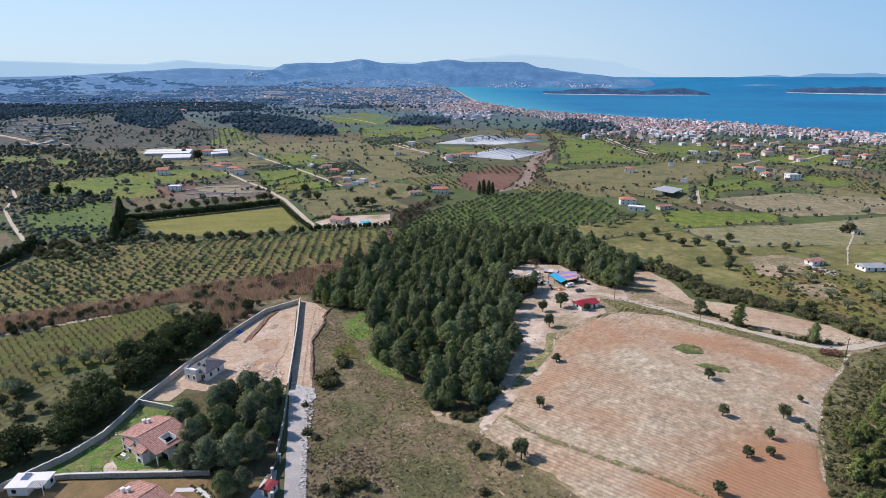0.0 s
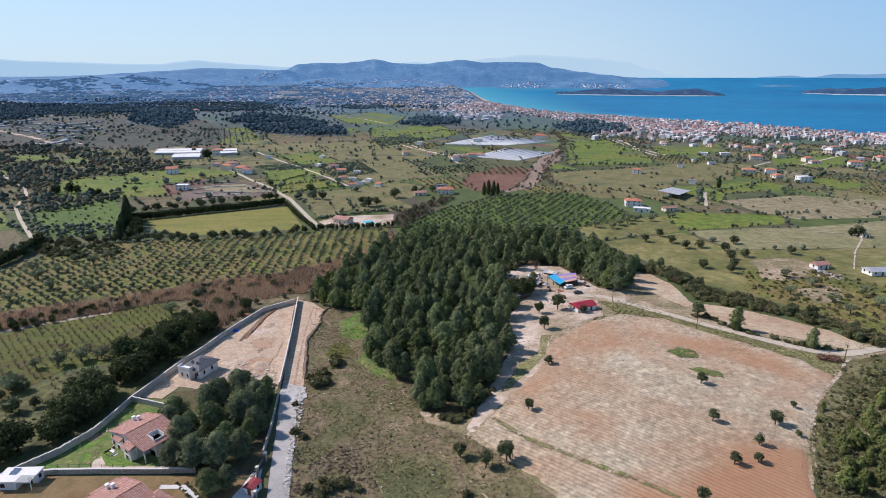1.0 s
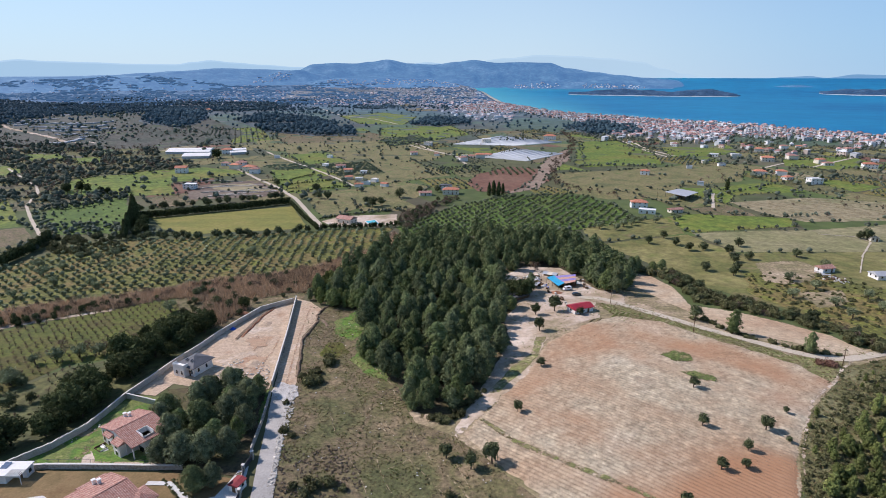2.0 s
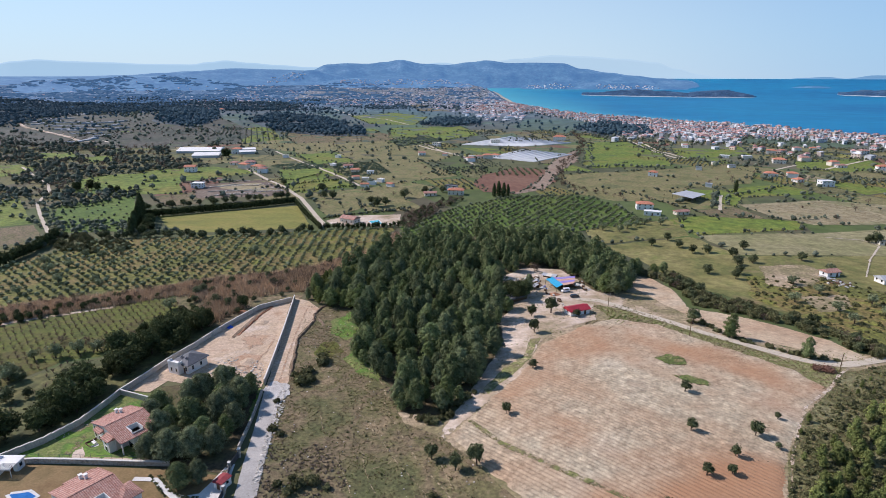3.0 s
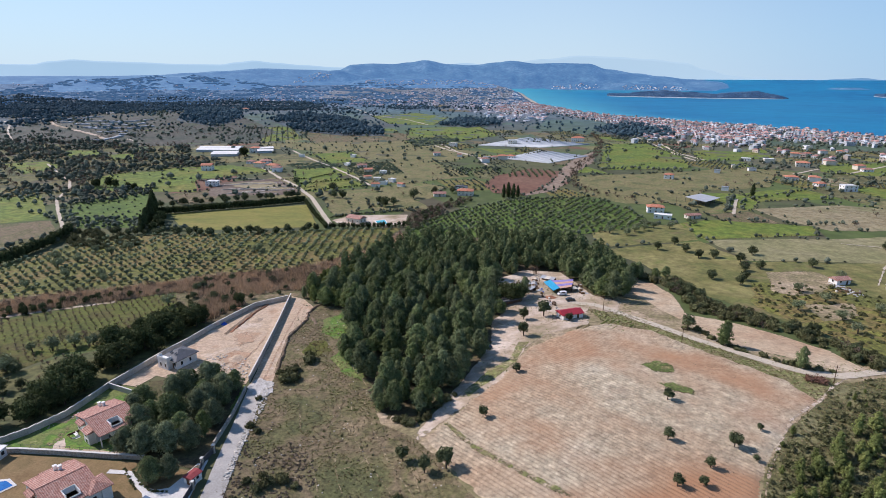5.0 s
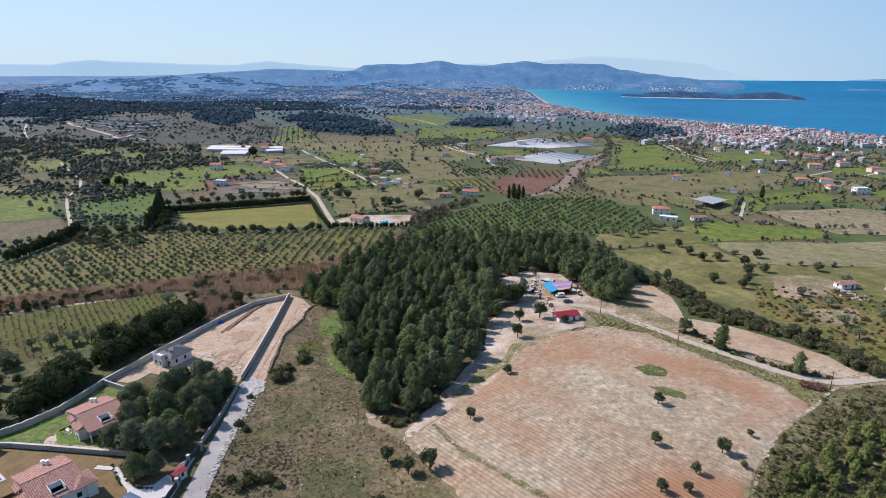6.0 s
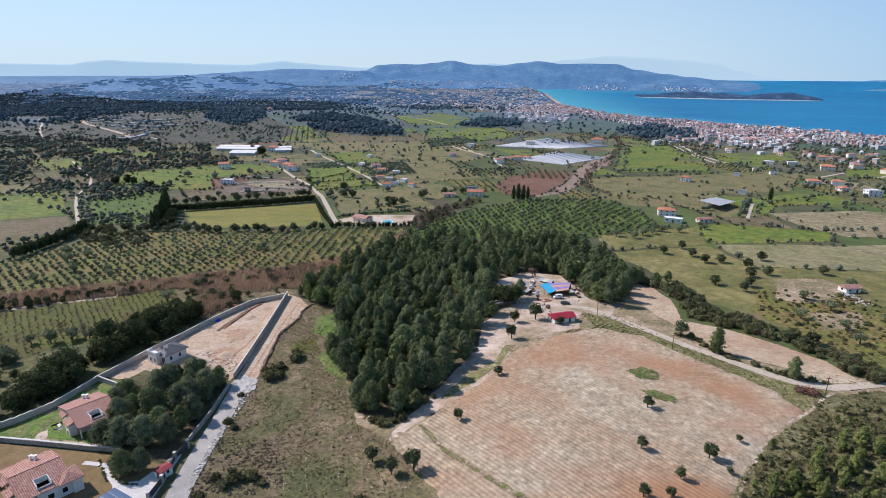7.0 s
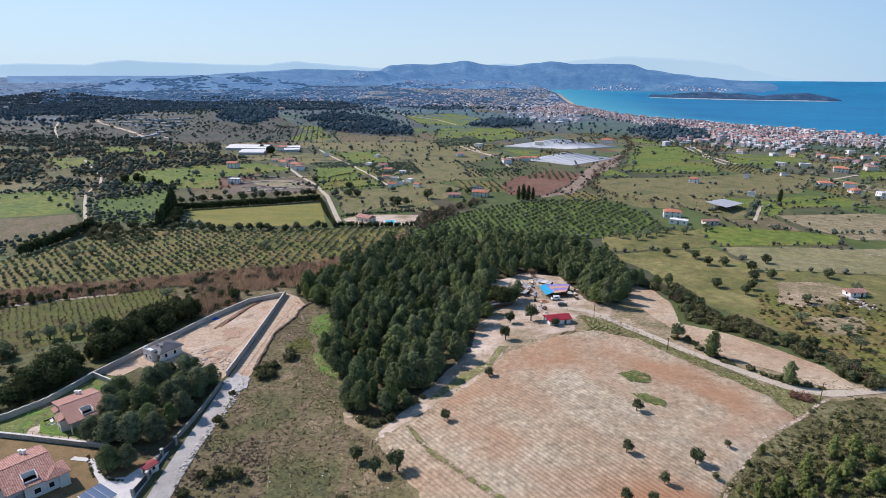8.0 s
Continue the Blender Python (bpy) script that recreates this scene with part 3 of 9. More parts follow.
def outline(poly, step, ragged, closed=True):
    out = []
    for i in range(len(poly) if closed else len(poly) - 1):
        a, b = Vector(poly[i]), Vector(poly[(i + 1) % len(poly)])
        n = max(1, int((b - a).length / step))
        side = Vector((-(b - a).y, (b - a).x)).normalized()
        for k in range(n):
            p = a.lerp(b, k / n)
            w = ragged * (noise.noise((p.x / 6 / step * 1.5, p.y / 6 / step * 1.5, 4)) + 0.6 * noise.noise((p.x / step, p.y / step, 9)))
            out.append(p + side * w)
    return out


def drape(name, poly, material, label, category="field", lift=0.08, step=3.0, ragged=0.6, free=True):
    """A patch of ground cover with an uneven edge, lying on the land."""
    rim = outline(poly, step, ragged)
    xs, ys = [p.x for p in rim], [p.y for p in rim]
    g = max(step * 1.3, 3.0, math.sqrt((max(xs) - min(xs)) * (max(ys) - min(ys)) / 2500))
    loop = [(p.x, p.y) for p in rim]
    pts = list(rim)
    for x in np.arange(min(xs), max(xs), g):
        for y in np.arange(min(ys), max(ys), g):
            if inside(loop, x, y):
                pts.append(Vector((x, y)))
    edges = [(i, (i + 1) % len(rim)) for i in range(len(rim))]
    v, _, f, *_ = delaunay_2d_cdt(pts, edges, [list(range(len(rim)))], 1, 0.001)
    me = bpy.data.meshes.new(name)
    me.from_pydata([(p.x, p.y, ground(p.x, p.y) + lift) for p in v], [], f)
    me.materials.append(material)
    me.polygons.foreach_set("use_smooth", np.ones(len(me.polygons), bool))
    me.update()
    border = np.ones(len(v), np.float32)
    border[:len(rim)] = 0.4
    me.attributes.new("rim", "FLOAT", "POINT").data.foreach_set("value", border)
    if free:
        FIELDS.append(poly)
    return tagged(new(name, me), label, category, kind="structure")


def ribbon(line, width):
    """The outline of a strip of that width along a line of points."""
    line = [Vector(p) for p in line]
    left, right = [], []
    for i, p in enumerate(line):
        d = (line[min(i + 1, len(line) - 1)] - line[max(i - 1, 0)]).normalized()
        s = Vector((-d.y, d.x)) * width / 2
        left.append(tuple(p + s))
        right.append(tuple(p - s))
    return left + right[::-1]


def road(name, line, width, material, label, lift=0.2, ragged=0.3):
    return drape(name, ribbon(line, width), material, label, "road", lift, max(1.5, width / 2), ragged)


# the hillside and what borders it
PASTURE = [(-60.6, 241.3), (-48.4, 243.3), (-32.7, 233.4), (-24.7, 191.2), (-8.1, 170.2), (-1.6, 150.4), (11.0, 143.0), (18.9, 133.2), (28.8, 119.9), (37.6, 107.7), (32.2, 92.0), (-32.0, 95.6), (-39.9, 136.1), (-45.3, 160.9), (-46.4, 171.5), (-51.8, 205.8)]
drape("pasture", PASTURE, M_PASTURE, "dry brown-green hillside pasture with worn footpaths", ragged=1.2, free=False)
FOREST = [(-63.6, 250.2), (-37.2, 238.6), (-25.7, 192.1), (-8.2, 172.0), (-1.4, 152.2), (8.1, 153.1), (16.2, 161.2), (24.8, 184.2), (31.3, 202.0), (33.9, 239.5), (35.1, 272.2), (55.1, 295.9), (68.8, 287.0), (76.6, 259.4), (92.3, 263.6), (104.8, 290.1), (94.8, 327.5), (79.5, 353.2), (44.3, 367.6), (13.6, 364.0), (-16.3, 355.0), (-33.1, 336.5), (-44.1, 312.3), (-55.9, 285.6)]
drape("pasture", FOREST, M_FLOORF, "shaded needle litter under pines", lift=0.06, ragged=1.0, free=False)
SCRUB = [(116.3, 151.8), (131.3, 165.8), (141.9, 178.3), (160.7, 185.4), (177.5, 173.8), (103.3, 89.3), (80.9, 89.6), (89.7, 108.1), (100.8, 129.6)]
drape("pasture", SCRUB, M_SCRUBG, "stony ground between low green scrub", ragged=1.0, free=False)
APRON = [(7.7, 144.3), (17.7, 162.5), (26.8, 183.6), (32.4, 201.7), (33.7, 272.4), (47.6, 309.3), (71.5, 299.6), (106.0, 298.5), (98.9, 268.2), (115.4, 229.0), (134.4, 198.9), (166.6, 193.1), (193.2, 201.4), (169.7, 173.8), (135.9, 169.8), (118.4, 151.8), (101.5, 129.6), (88.2, 104.9), (78.5, 87.6), (29.8, 91.7), (17.9, 131.0)]
drape("field_margin", APRON, M_DRYMIX, "dry grass and bare soil round the field", "margin", 0.03, ragged=1.0, free=False)
STRIP = [(72.0, 242.2), (85.3, 243.3), (99.8, 221.2), (114.4, 202.6), (127.9, 188.1), (144.5, 182.0), (138.8, 173.9), (129.1, 165.8), (125.0, 176.6), (109.3, 192.4), (93.5, 217.1), (77.0, 224.8)]
drape("pasture", STRIP, M_DITCH, "rough green verge beside the track", lift=0.08, ragged=0.8)
drape("pasture", [(-7.2, 159.6), (0.4, 155.9), (9.1, 153.8), (13.0, 145.0), (11.4, 140.2), (1.7, 144.9), (-5.6, 152.4)], M_DRYMIX, "dry grass at the foot of the wood", lift=0.06, ragged=0.8, free=False)
YARD = [(28.8, 282.2), (45.1, 302.9), (65.2, 299.8), (77.8, 264.0), (88.9, 254.5), (83.5, 237.6), (72.4, 243.9), (70.4, 223.0), (52.2, 211.7), (43.9, 198.7), (39.4, 180.2), (27.1, 163.7), (16.0, 149.5), (11.0, 141.0), (9.5, 141.5), (11.0, 148.0), (16.7, 161.1), (24.8, 184.2), (30.3, 202.2), (29.8, 226.3), (38.1, 242.4), (32.2, 259.5)]
drape("yard", YARD, M_DIRT, "bare trodden earth round the farm sheds", "yard", lift=0.10, ragged=1.0)
drape("yard", [(41.2, 203.8), (44.8, 204.1), (40.2, 186.9), (32.7, 175.6), (24.4, 164.4), (21.0, 165.3), (29.5, 180.7), (37.3, 189.1)], M_DITCH, "strip of thin grass beside the yard", "grass", lift=0.14, ragged=0.8)
FALLOW = [(101.5, 294.4), (110.9, 285.7), (115.9, 267.7), (114.4, 241.0), (129.6, 232.7), (145.7, 217.7), (154.3, 205.9), (158.3, 189.9), (147.2, 187.4), (140.9, 195.4), (123.0, 206.2), (113.1, 223.9), (104.1, 248.0), (96.7, 270.1)]
drape("field", FALLOW, M_FALLOW, "bare pale brown fallow field beside the track", ragged=0.8)
road("track", [(66.3, 251.1), (76.4, 248.8), (82.5, 242.6), (91.7, 231.8), (100.1, 221.9), (107.7, 212.1), (115.4, 204.4), (122.6, 197.2), (129.7, 191.2), (136.9, 186.0), (146.1, 184.4), (155.0, 186.9), (165.3, 191.5), (188.8, 201.4)], 4.0, M_GRAVEL, "pale gravel farm track", 0.17, 0.45)

# the walled plots
LANE = [(-33.9, 103.2), (-41.4, 136.1), (-49.6, 170.8)]
road("lane", LANE, 5.6, M_ROAD, "pale concrete lane beside the boundary wall", 0.22, 0.25)
drape("lane", [(-52.1, 168.6), (-45.4, 167.1), (-45.9, 175.2), (-50.4, 191.7), (-53.8, 210.9), (-51.8, 227.6), (-53.0, 240.0), (-60.0, 248.1), (-69.0, 252.3), (-67.6, 243.4), (-56.4, 191.7)], M_SAND, "rough sandy head of the lane", "road", 0.18, ragged=0.9)
PLOT = [(-69.9, 251.6), (-82.2, 242.0), (-86.8, 224.7), (-89.9, 209.9), (-95.6, 190.9), (-100.5, 165.1), (-90.4, 163.7), (-88.3, 171.6), (-69.5, 167.9), (-53.8, 170.1), (-57.3, 191.7)]
drape("plot", PLOT, M_SAND, "excavated sandy building plot", "plot", 0.12, ragged=0.2)
drape("garden", [(-100.2, 163.7), (-90.1, 163.0), (-69.5, 167.9), (-53.6, 169.3), (-46.6, 135.9), (-44.8, 123.3), (-60.1, 124.7), (-102.5, 123.7), (-109.0, 126.6), (-102.1, 145.3)], M_LAWN, "villa garden with green lawn and worn patches", "garden", 0.12, ragged=0.2)
drape("garden", [(-101.6, 122.3), (-59.5, 123.3), (-44.4, 121.9), (-41.9, 116.6), (-34.4, 83.6), (-67.1, 72.1), (-128.2, 82.7), (-121.0, 112.4), (-112.2, 122.8)], M_YARD, "dry ochre garden of the lower villa", "garden", 0.12, ragged=0.2)

drape("garden_path", [(-89.7, 124.7), (-92.4, 130.5), (-91.0, 131.5), (-86.7, 127.0), (-78.3, 127.1), (-67.2, 127.2), (-65.9, 125.2), (-77.7, 124.3), (-88.0, 123.3)], M_DIRT, "pale sandy path beside the garden fence", "path", 0.2, 1.0, 0.25, free=False)

# orchards, vineyard and meadows to the west
ORCHARD = [(-242.4, 304.2), (-230.4, 336.6), (-190.7, 348.7), (-94.4, 372.6), (-37.7, 387.1), (-46.9, 348.7), (-49.5, 327.4), (-66.3, 308.2), (-76.6, 296.5), (-119.3, 277.0), (-147.7, 257.4), (-183.1, 240.1), (-209.4, 227.7), (-253.3, 261.1)]
drape("orchard", ORCHARD, M_ORCHARD, "green and brown grass of the olive orchard", "orchard", ragged=1.5)
VINEYARD = [(-200.3, 207.9), (-182.0, 211.0), (-168.3, 221.8), (-139.5, 241.4), (-126.3, 246.8), (-113.7, 230.0), (-121.9, 216.3), (-123.2, 198.6), (-124.5, 187.5), (-136.5, 183.3), (-140.8, 171.6), (-144.8, 147.9)]
drape("scrubland", [(-115.5, 112.4), (-115.5, 123.3), (-110.3, 132.8), (-104.5, 146.6), (-103.5, 167.3), (-100.1, 184.5), (-91.1, 216.3), (-89.9, 233.7), (-102.6, 233.7), (-111.4, 224.7), (-121.4, 215.2), (-122.4, 197.2), (-123.3, 185.3), (-135.2, 181.2), (-139.5, 169.8), (-143.4, 146.3)], M_ROUGH, "dark scrubby ground outside the wall", "scrub", 0.07, ragged=1.5, free=False)
drape("scrubland", [(-130.0, 243.4), (-114.7, 264.9), (-95.9, 259.6), (-65.8, 259.6), (-64.5, 250.2), (-70.4, 252.3), (-82.0, 241.4), (-90.7, 215.2), (-109.6, 220.7), (-122.9, 233.7)], M_PASTURE, "rough grassy ground beside the reeds", "scrub", 0.075, ragged=1.5, free=False)
drape("vineyard", VINEYARD, M_VINE, "yellow-green grass of the bare vineyard", "vineyard", ragged=1.2)
drape("meadow", [(-224.8, 404.3), (-176.3, 424.7), (-129.5, 445.0), (-114.7, 414.3), (-98.4, 379.7), (-136.4, 371.2), (-170.8, 361.6), (-198.8, 372.6)], M_HAY, "yellow-green hay meadow behind a hedge", ragged=0.5)
drape("meadow", [(-327.4, 441.1), (-283.3, 471.4), (-217.9, 361.6), (-264.2, 355.1), (-300.2, 390.2)], M_GROVEG, "green meadow with rough tufts", ragged=2)
drape("meadow", [(-441.8, 408.2), (-375.3, 451.9), (-302.3, 374.6), (-345.1, 351.3), (-374.2, 341.7)], M_GREEN, "bright green meadow beside the track", ragged=1)
drape("field", [(-371.0, 339.0), (-342.0, 348.5), (-298.6, 371.7), (-270.2, 343.6), (-283.8, 311.2), (-305.5, 280.7)], M_PASTURE, "bare brown field below the meadow", ragged=1)
drape("meadow", [(-200.1, 598.8), (-166.5, 628.0), (-133.5, 560.0), (-98.1, 526.1), (-140.2, 493.7), (-166.6, 523.4)], M_GREEN, "bright green meadow between the lanes", ragged=1)
drape("meadow", [(-132.6, 493.7), (-91.5, 518.2), (-52.6, 554.0), (-23.7, 531.4), (-31.4, 482.3), (-67.3, 456.8), (-94.5, 409.2), (-109.5, 437.4)], M_OLIVEG, "dull olive-green meadow", ragged=1)
drape("field", [(-254.4, 518.2), (-198.2, 554.0), (-152.7, 493.7), (-167.6, 477.9), (-225.1, 465.0)], M_BROWN, "bare brown terrace with rows of stones", ragged=1)
drape("field", [(-235.0, 524.0), (-200.0, 538.0), (-166.0, 507.0), (-190.0, 498.0), (-222.0, 508.0)], M_TAN, "pale rubble-strewn top of the terrace", "field", 0.14, 3, 1.5, free=False)
drape("meadow", [(-348.1, 591.9), (-286.3, 628.0), (-219.4, 598.8), (-267.0, 545.3), (-309.0, 531.4)], M_GREEN, "green meadow below the orange-roofed house", ragged=2)
drape("meadow", [(-161.4, 660.5), (-59.3, 706.6), (-27.7, 628.0), (-48.0, 566.1), (-94.6, 536.9), (-133.5, 591.9)], M_OLIVEG, "rough green plots with huts", ragged=2)
drape("meadow", [(-244.9, 783.9), (-117.6, 822.7), (-95.9, 716.7), (-190.3, 669.2)], M_OLIVEG, "grazed green meadow", ragged=2)
drape("meadow", [(-323.3, 1476.1), (-234.6, 1669.6), (-126.6, 1543.3), (-125.2, 1225.9), (-221.4, 1225.9)], M_GREEN, "far green meadow before the town", ragged=3)
drape("field", [(-334.6, 985.2), (-169.3, 1047.1), (-56.8, 896.7), (-117.6, 822.7), (-248.4, 822.7)], M_PASTURE, "dull grey-brown ploughed field", ragged=3)
drape("orchard", [(-428.9, 1025.6), (-383.5, 1069.4), (-296.6, 896.7), (-339.6, 836.5)], M_GREEN, "small far orchard in rows", "orchard", ragged=2)
drape("field", [(-572.9, 913.1), (-489.6, 1025.6), (-363.8, 865.6), (-408.6, 783.9), (-502.6, 760.1)], M_SLOPE, "grazed grey-brown hillside", ragged=3)

# fields in the middle and to the east
REDF = [(12.1, 545.2), (22.8, 512.3), (48.0, 505.0), (76.7, 537.2), (94.6, 564.3), (93.6, 638.9), (60.0, 655.0), (21.7, 598.6)]
drape("field", REDF, M_RED, "red-brown ploughed field", ragged=1)
BANK = [(154.7, 815.7), (139.9, 715.2), (107.8, 627.8), (88.8, 560.3), (78.9, 525.4), (48.0, 503.0), (65.2, 531.6), (84.0, 591.4), (98.4, 668.7), (122.7, 756.8)]
drape("bank", BANK, M_BANK, "bare red-brown bank with dry brush", "bank", 0.16, 4, 3.0)
GROVE = [(-37.7, 387.1), (-1.8, 444.9), (48.2, 493.5), (114.6, 499.0), (133.7, 457.5), (139.8, 410.1), (90.2, 385.6), (44.8, 371.9), (6.1, 366.8), (-24.1, 361.6)]
drape("orchard", GROVE, M_GROVEG, "dull green grass of the upper olive grove", "orchard", ragged=1.5)
drape("meadow", [(93.5, 391.7), (142.3, 411.6), (166.0, 420.0), (160.0, 374.5), (118.7, 361.1), (94.1, 352.8)], M_NEARG, "olive-brown meadow below the farmhouse", ragged=1)
drape("meadow", [(158.0, 417.0), (183.5, 430.1), (251.0, 416.8), (242.5, 393.0), (164.1, 376.3)], M_GREEN, "bright green meadow behind a fence", ragged=1)
drape("field", [(164.3, 374.8), (244.2, 383.5), (327.6, 405.9), (371.9, 412.9), (315.0, 345.1), (275.4, 336.3), (175.4, 331.3)], M_PALEG, "pale dry fallow field", ragged=1)
drape("meadow", [(93.2, 348.9), (160.5, 372.2), (173.6, 329.0), (309.7, 338.7), (216.1, 217.1), (185.1, 217.3), (157.1, 228.4), (145.7, 248.8), (132.8, 267.2), (120.6, 287.4), (113.2, 320.8)], M_NEARG, "olive-green pasture with scattered trees", ragged=1.5, free=False)
drape("field", [(230.3, 469.6), (308.6, 492.8), (371.1, 469.1), (349.2, 416.5), (257.5, 406.2), (239.7, 428.1)], M_TAN, "pale stubble field with small trees", ragged=2)
drape("meadow", [(168.2, 822.3), (276.4, 912.9), (265.4, 770.8), (191.8, 695.2), (137.8, 668.2)], M_GREEN, "bright green far meadow", ragged=2)
drape("meadow", [(101.6, 608.7), (203.2, 641.0), (229.8, 560.7), (181.6, 487.6), (134.7, 479.1), (102.8, 517.0)], M_OLIVEG, "green-brown meadow", ragged=2)
drape("meadow", [(411.1, 741.8), (510.9, 770.8), (507.6, 689.9), (411.1, 644.7), (382.7, 675.7)], M_GREEN, "green meadow among villas", ragged=2)
drape("meadow", [(-161.8, 1142.5), (-28.9, 1225.9), (16.2, 1025.6), (-74.6, 896.7), (-134.9, 947.8)], M_GREEN, "far green field in strips", ragged=2)

# more plots between the woods, the greenhouses and the shore
for pl, cover, lb in (([(-304.5, 2461.8), (-157.6, 2433.5), (-72.7, 2057.6), (-63.7, 1773.1), (-178.0, 1784.0)], M_PASTURE, "grey-brown ploughed field before the town"),
                      ([(-132.8, 913.4), (-78.3, 1005.4), (-12.4, 1103.9), (5.6, 1027.6), (-42.2, 925.7), (-97.6, 832.1)], M_GREEN, "bright green wheat field"),
                      ([(-326.2, 823.7), (-140.2, 903.8), (-54.3, 859.7), (-118.0, 782.7), (-249.4, 765.9)], M_OLIVEG, "dull yellow-green meadow"),
                      ([(-230.0, 732.6), (-176.9, 762.8), (-134.5, 681.9), (-176.9, 658.4)], M_GREEN, "green plot beside the lane"),
                      ([(-157.7, 817.2), (-68.0, 829.0), (-0.7, 797.7), (-31.5, 694.4), (-96.9, 667.9)], M_OLIVEG, "dull olive meadow"),
                      ([(-205.3, 613.4), (-152.3, 631.4), (-124.0, 589.5), (-179.3, 553.7)], M_GREEN, "bright green strip of young crop"),
                      ([(-174.0, 539.2), (-128.1, 565.7), (-97.5, 527.6), (-150.6, 493.3)], M_GREEN, "bright green strip of young crop"),
                      ([(-114.8, 639.9), (-35.8, 666.3), (-4.8, 592.7), (-68.3, 542.0), (-92.3, 563.3)], M_OLIVEG, "grazed meadow with trees"),
                      ([(183.8, 906.5), (248.8, 947.9), (259.8, 770.6), (243.3, 680.0), (146.6, 652.9)], M_GREEN, "bright green meadow beside the greenhouses"),
                      ([(108.0, 604.6), (232.3, 653.7), (313.4, 706.4), (331.2, 665.5), (284.6, 569.9), (196.6, 532.8), (140.0, 504.4), (99.8, 516.5)], M_OLIVEG, "olive-green grassland with thin crop rows"),
                      ([(289.8, 847.8), (409.1, 891.2), (379.9, 785.8), (273.1, 740.2)], M_GREEN, "yellow-green meadow among the villas"),
                      ([(403.8, 717.5), (525.1, 782.2), (481.1, 671.5), (399.4, 657.8)], M_GREEN, "bright green meadow below the villas")):
    drape("field", pl, cover, lb, "field", 0.11, 5, 1.5)

# lanes in the distance
FIRST_LANE = len(FIELDS)
for pl, w, lb in (([(-88.8, 382.7), (-111.3, 426.4), (-134.2, 471.4), (-165.1, 518.2), (-200.2, 560.0), (-234.0, 605.8), (-264.1, 643.8)], 3.6, "pale lane past the meadow"),
                  ([(-96.4, 531.4), (-132.1, 585.2), (-168.4, 635.8), (-209.0, 687.4), (-260.4, 760.1)], 3.2, "pale farm lane"),
                  ([(-267.9, 347.3), (-313.8, 397.6), (-346.3, 435.3), (-372.1, 482.8), (-393.2, 509.0), (-440.4, 551.6), (-496.9, 602.9)], 2.4, "pale winding farm lane"),
                  ([(-535.0, 817.3), (-660.3, 900.2), (-778.6, 988.1), (-989.6, 1187.3)], 4.0, "pale hillside road"),
                  ([(-699.2, 774.9), (-815.3, 891.4), (-938.7, 1028.2), (-1032.5, 1117.3)], 3.6, "pale road up to the woods"),
                  ([(208.4, 449.1), (215.0, 466.0), (222.0, 484.0), (231.5, 507.0)], 2.6, "lane to the sheds"),
                  ([(-74.6, 896.7), (-34.3, 783.9), (-10.6, 760.1), (10.7, 669.2)], 3.2, "lane between fields"),
                  ([(245.7, 372.9), (265.8, 368.4), (267.6, 354.4), (245.0, 326.9), (222.5, 294.1)], 0.8, "worn dirt path"),
                  ([(256.5, 1058.1), (258.4, 912.9), (259.9, 802.1), (270.6, 741.8)], 3.6, "far lane")):
    road("lane", pl, w, M_GRAVEL, lb, 0.3, 0.5)
for pl, w, lb in (([(271.7, 951.0), (268.8, 872.7), (265.9, 818.7), (282.3, 751.7)], 4.0, "pale lane down from the villas"),
                  ([(344.7, 655.2), (392.9, 698.2), (401.6, 662.0), (520.5, 766.0)], 3.6, "pale lane between the villas"),
                  ([(-75.5, 856.9), (-49.0, 804.4), (-18.1, 759.2), (1.9, 728.7)], 3.6, "pale lane beside the cottage"),
                  ([(-524.3, 1971.1), (-327.8, 1511.5), (-217.2, 1399.4), (-139.4, 1235.8)], 4.5, "pale road across the plain"),
                  ([(-1113.2, 1236.4), (-1018.4, 1215.2), (-844.9, 1044.7), (-697.8, 928.4), (-604.2, 849.3), (-593.5, 867.8)], 4.5, "pale track up to the terraces")):
    road("lane", pl, w, M_GRAVEL, lb, 0.35, 0.5)
LANES = FIELDS[FIRST_LANE:]
M_PATH = mat("worn_path", [(0.22, 0.17, 0.095), (0.33, 0.26, 0.16)], 0.3, grain=(8, 0.25), edge=True)
for pl, w in (([(-24.4, 194.0), (-20.6, 187.7), (-14.6, 178.7), (-10.4, 170.5), (-8.7, 159.4), (-2.6, 147.5), (3.5, 134.9), (9.5, 125.8), (14.3, 118.6), (19.6, 110.3)], 0.5),
              ([(-37.1, 184.0), (-31.9, 177.5), (-25.1, 171.8), (-20.3, 165.0), (-13.7, 153.0), (-5.6, 139.4), (1.1, 130.0), (6.1, 123.1), (11.1, 115.6)], 0.36),
              ([(-31.9, 177.5), (-30.1, 169.9), (-28.4, 164.6)], 0.3), ([(-31.8, 162.2), (-23.9, 142.4), (-16.2, 130.3), (-12.5, 123.9), (-9.6, 115.8)], 0.3),
              ([(-20.4, 158.7), (-12.7, 141.3), (-9.0, 129.0), (-3.8, 118.1)], 0.28), ([(-14.5, 166.4), (-11.6, 153.3), (-4.8, 139.5), (-0.6, 137.2), (5.0, 135.5)], 0.28),
              ([(11.6, 130.4), (14.0, 123.8), (16.3, 117.7)], 0.3), ([(-7.8, 129.1), (-3.5, 131.5), (-0.2, 137.2)], 0.25)):
    road("footpath", [p + Vector((0, 0)) for p in outline([Vector(q) for q in pl], 2.0, 0.5, False)], w * 0.85, M_PATH, "worn narrow footpath", 0.12, 0.1)
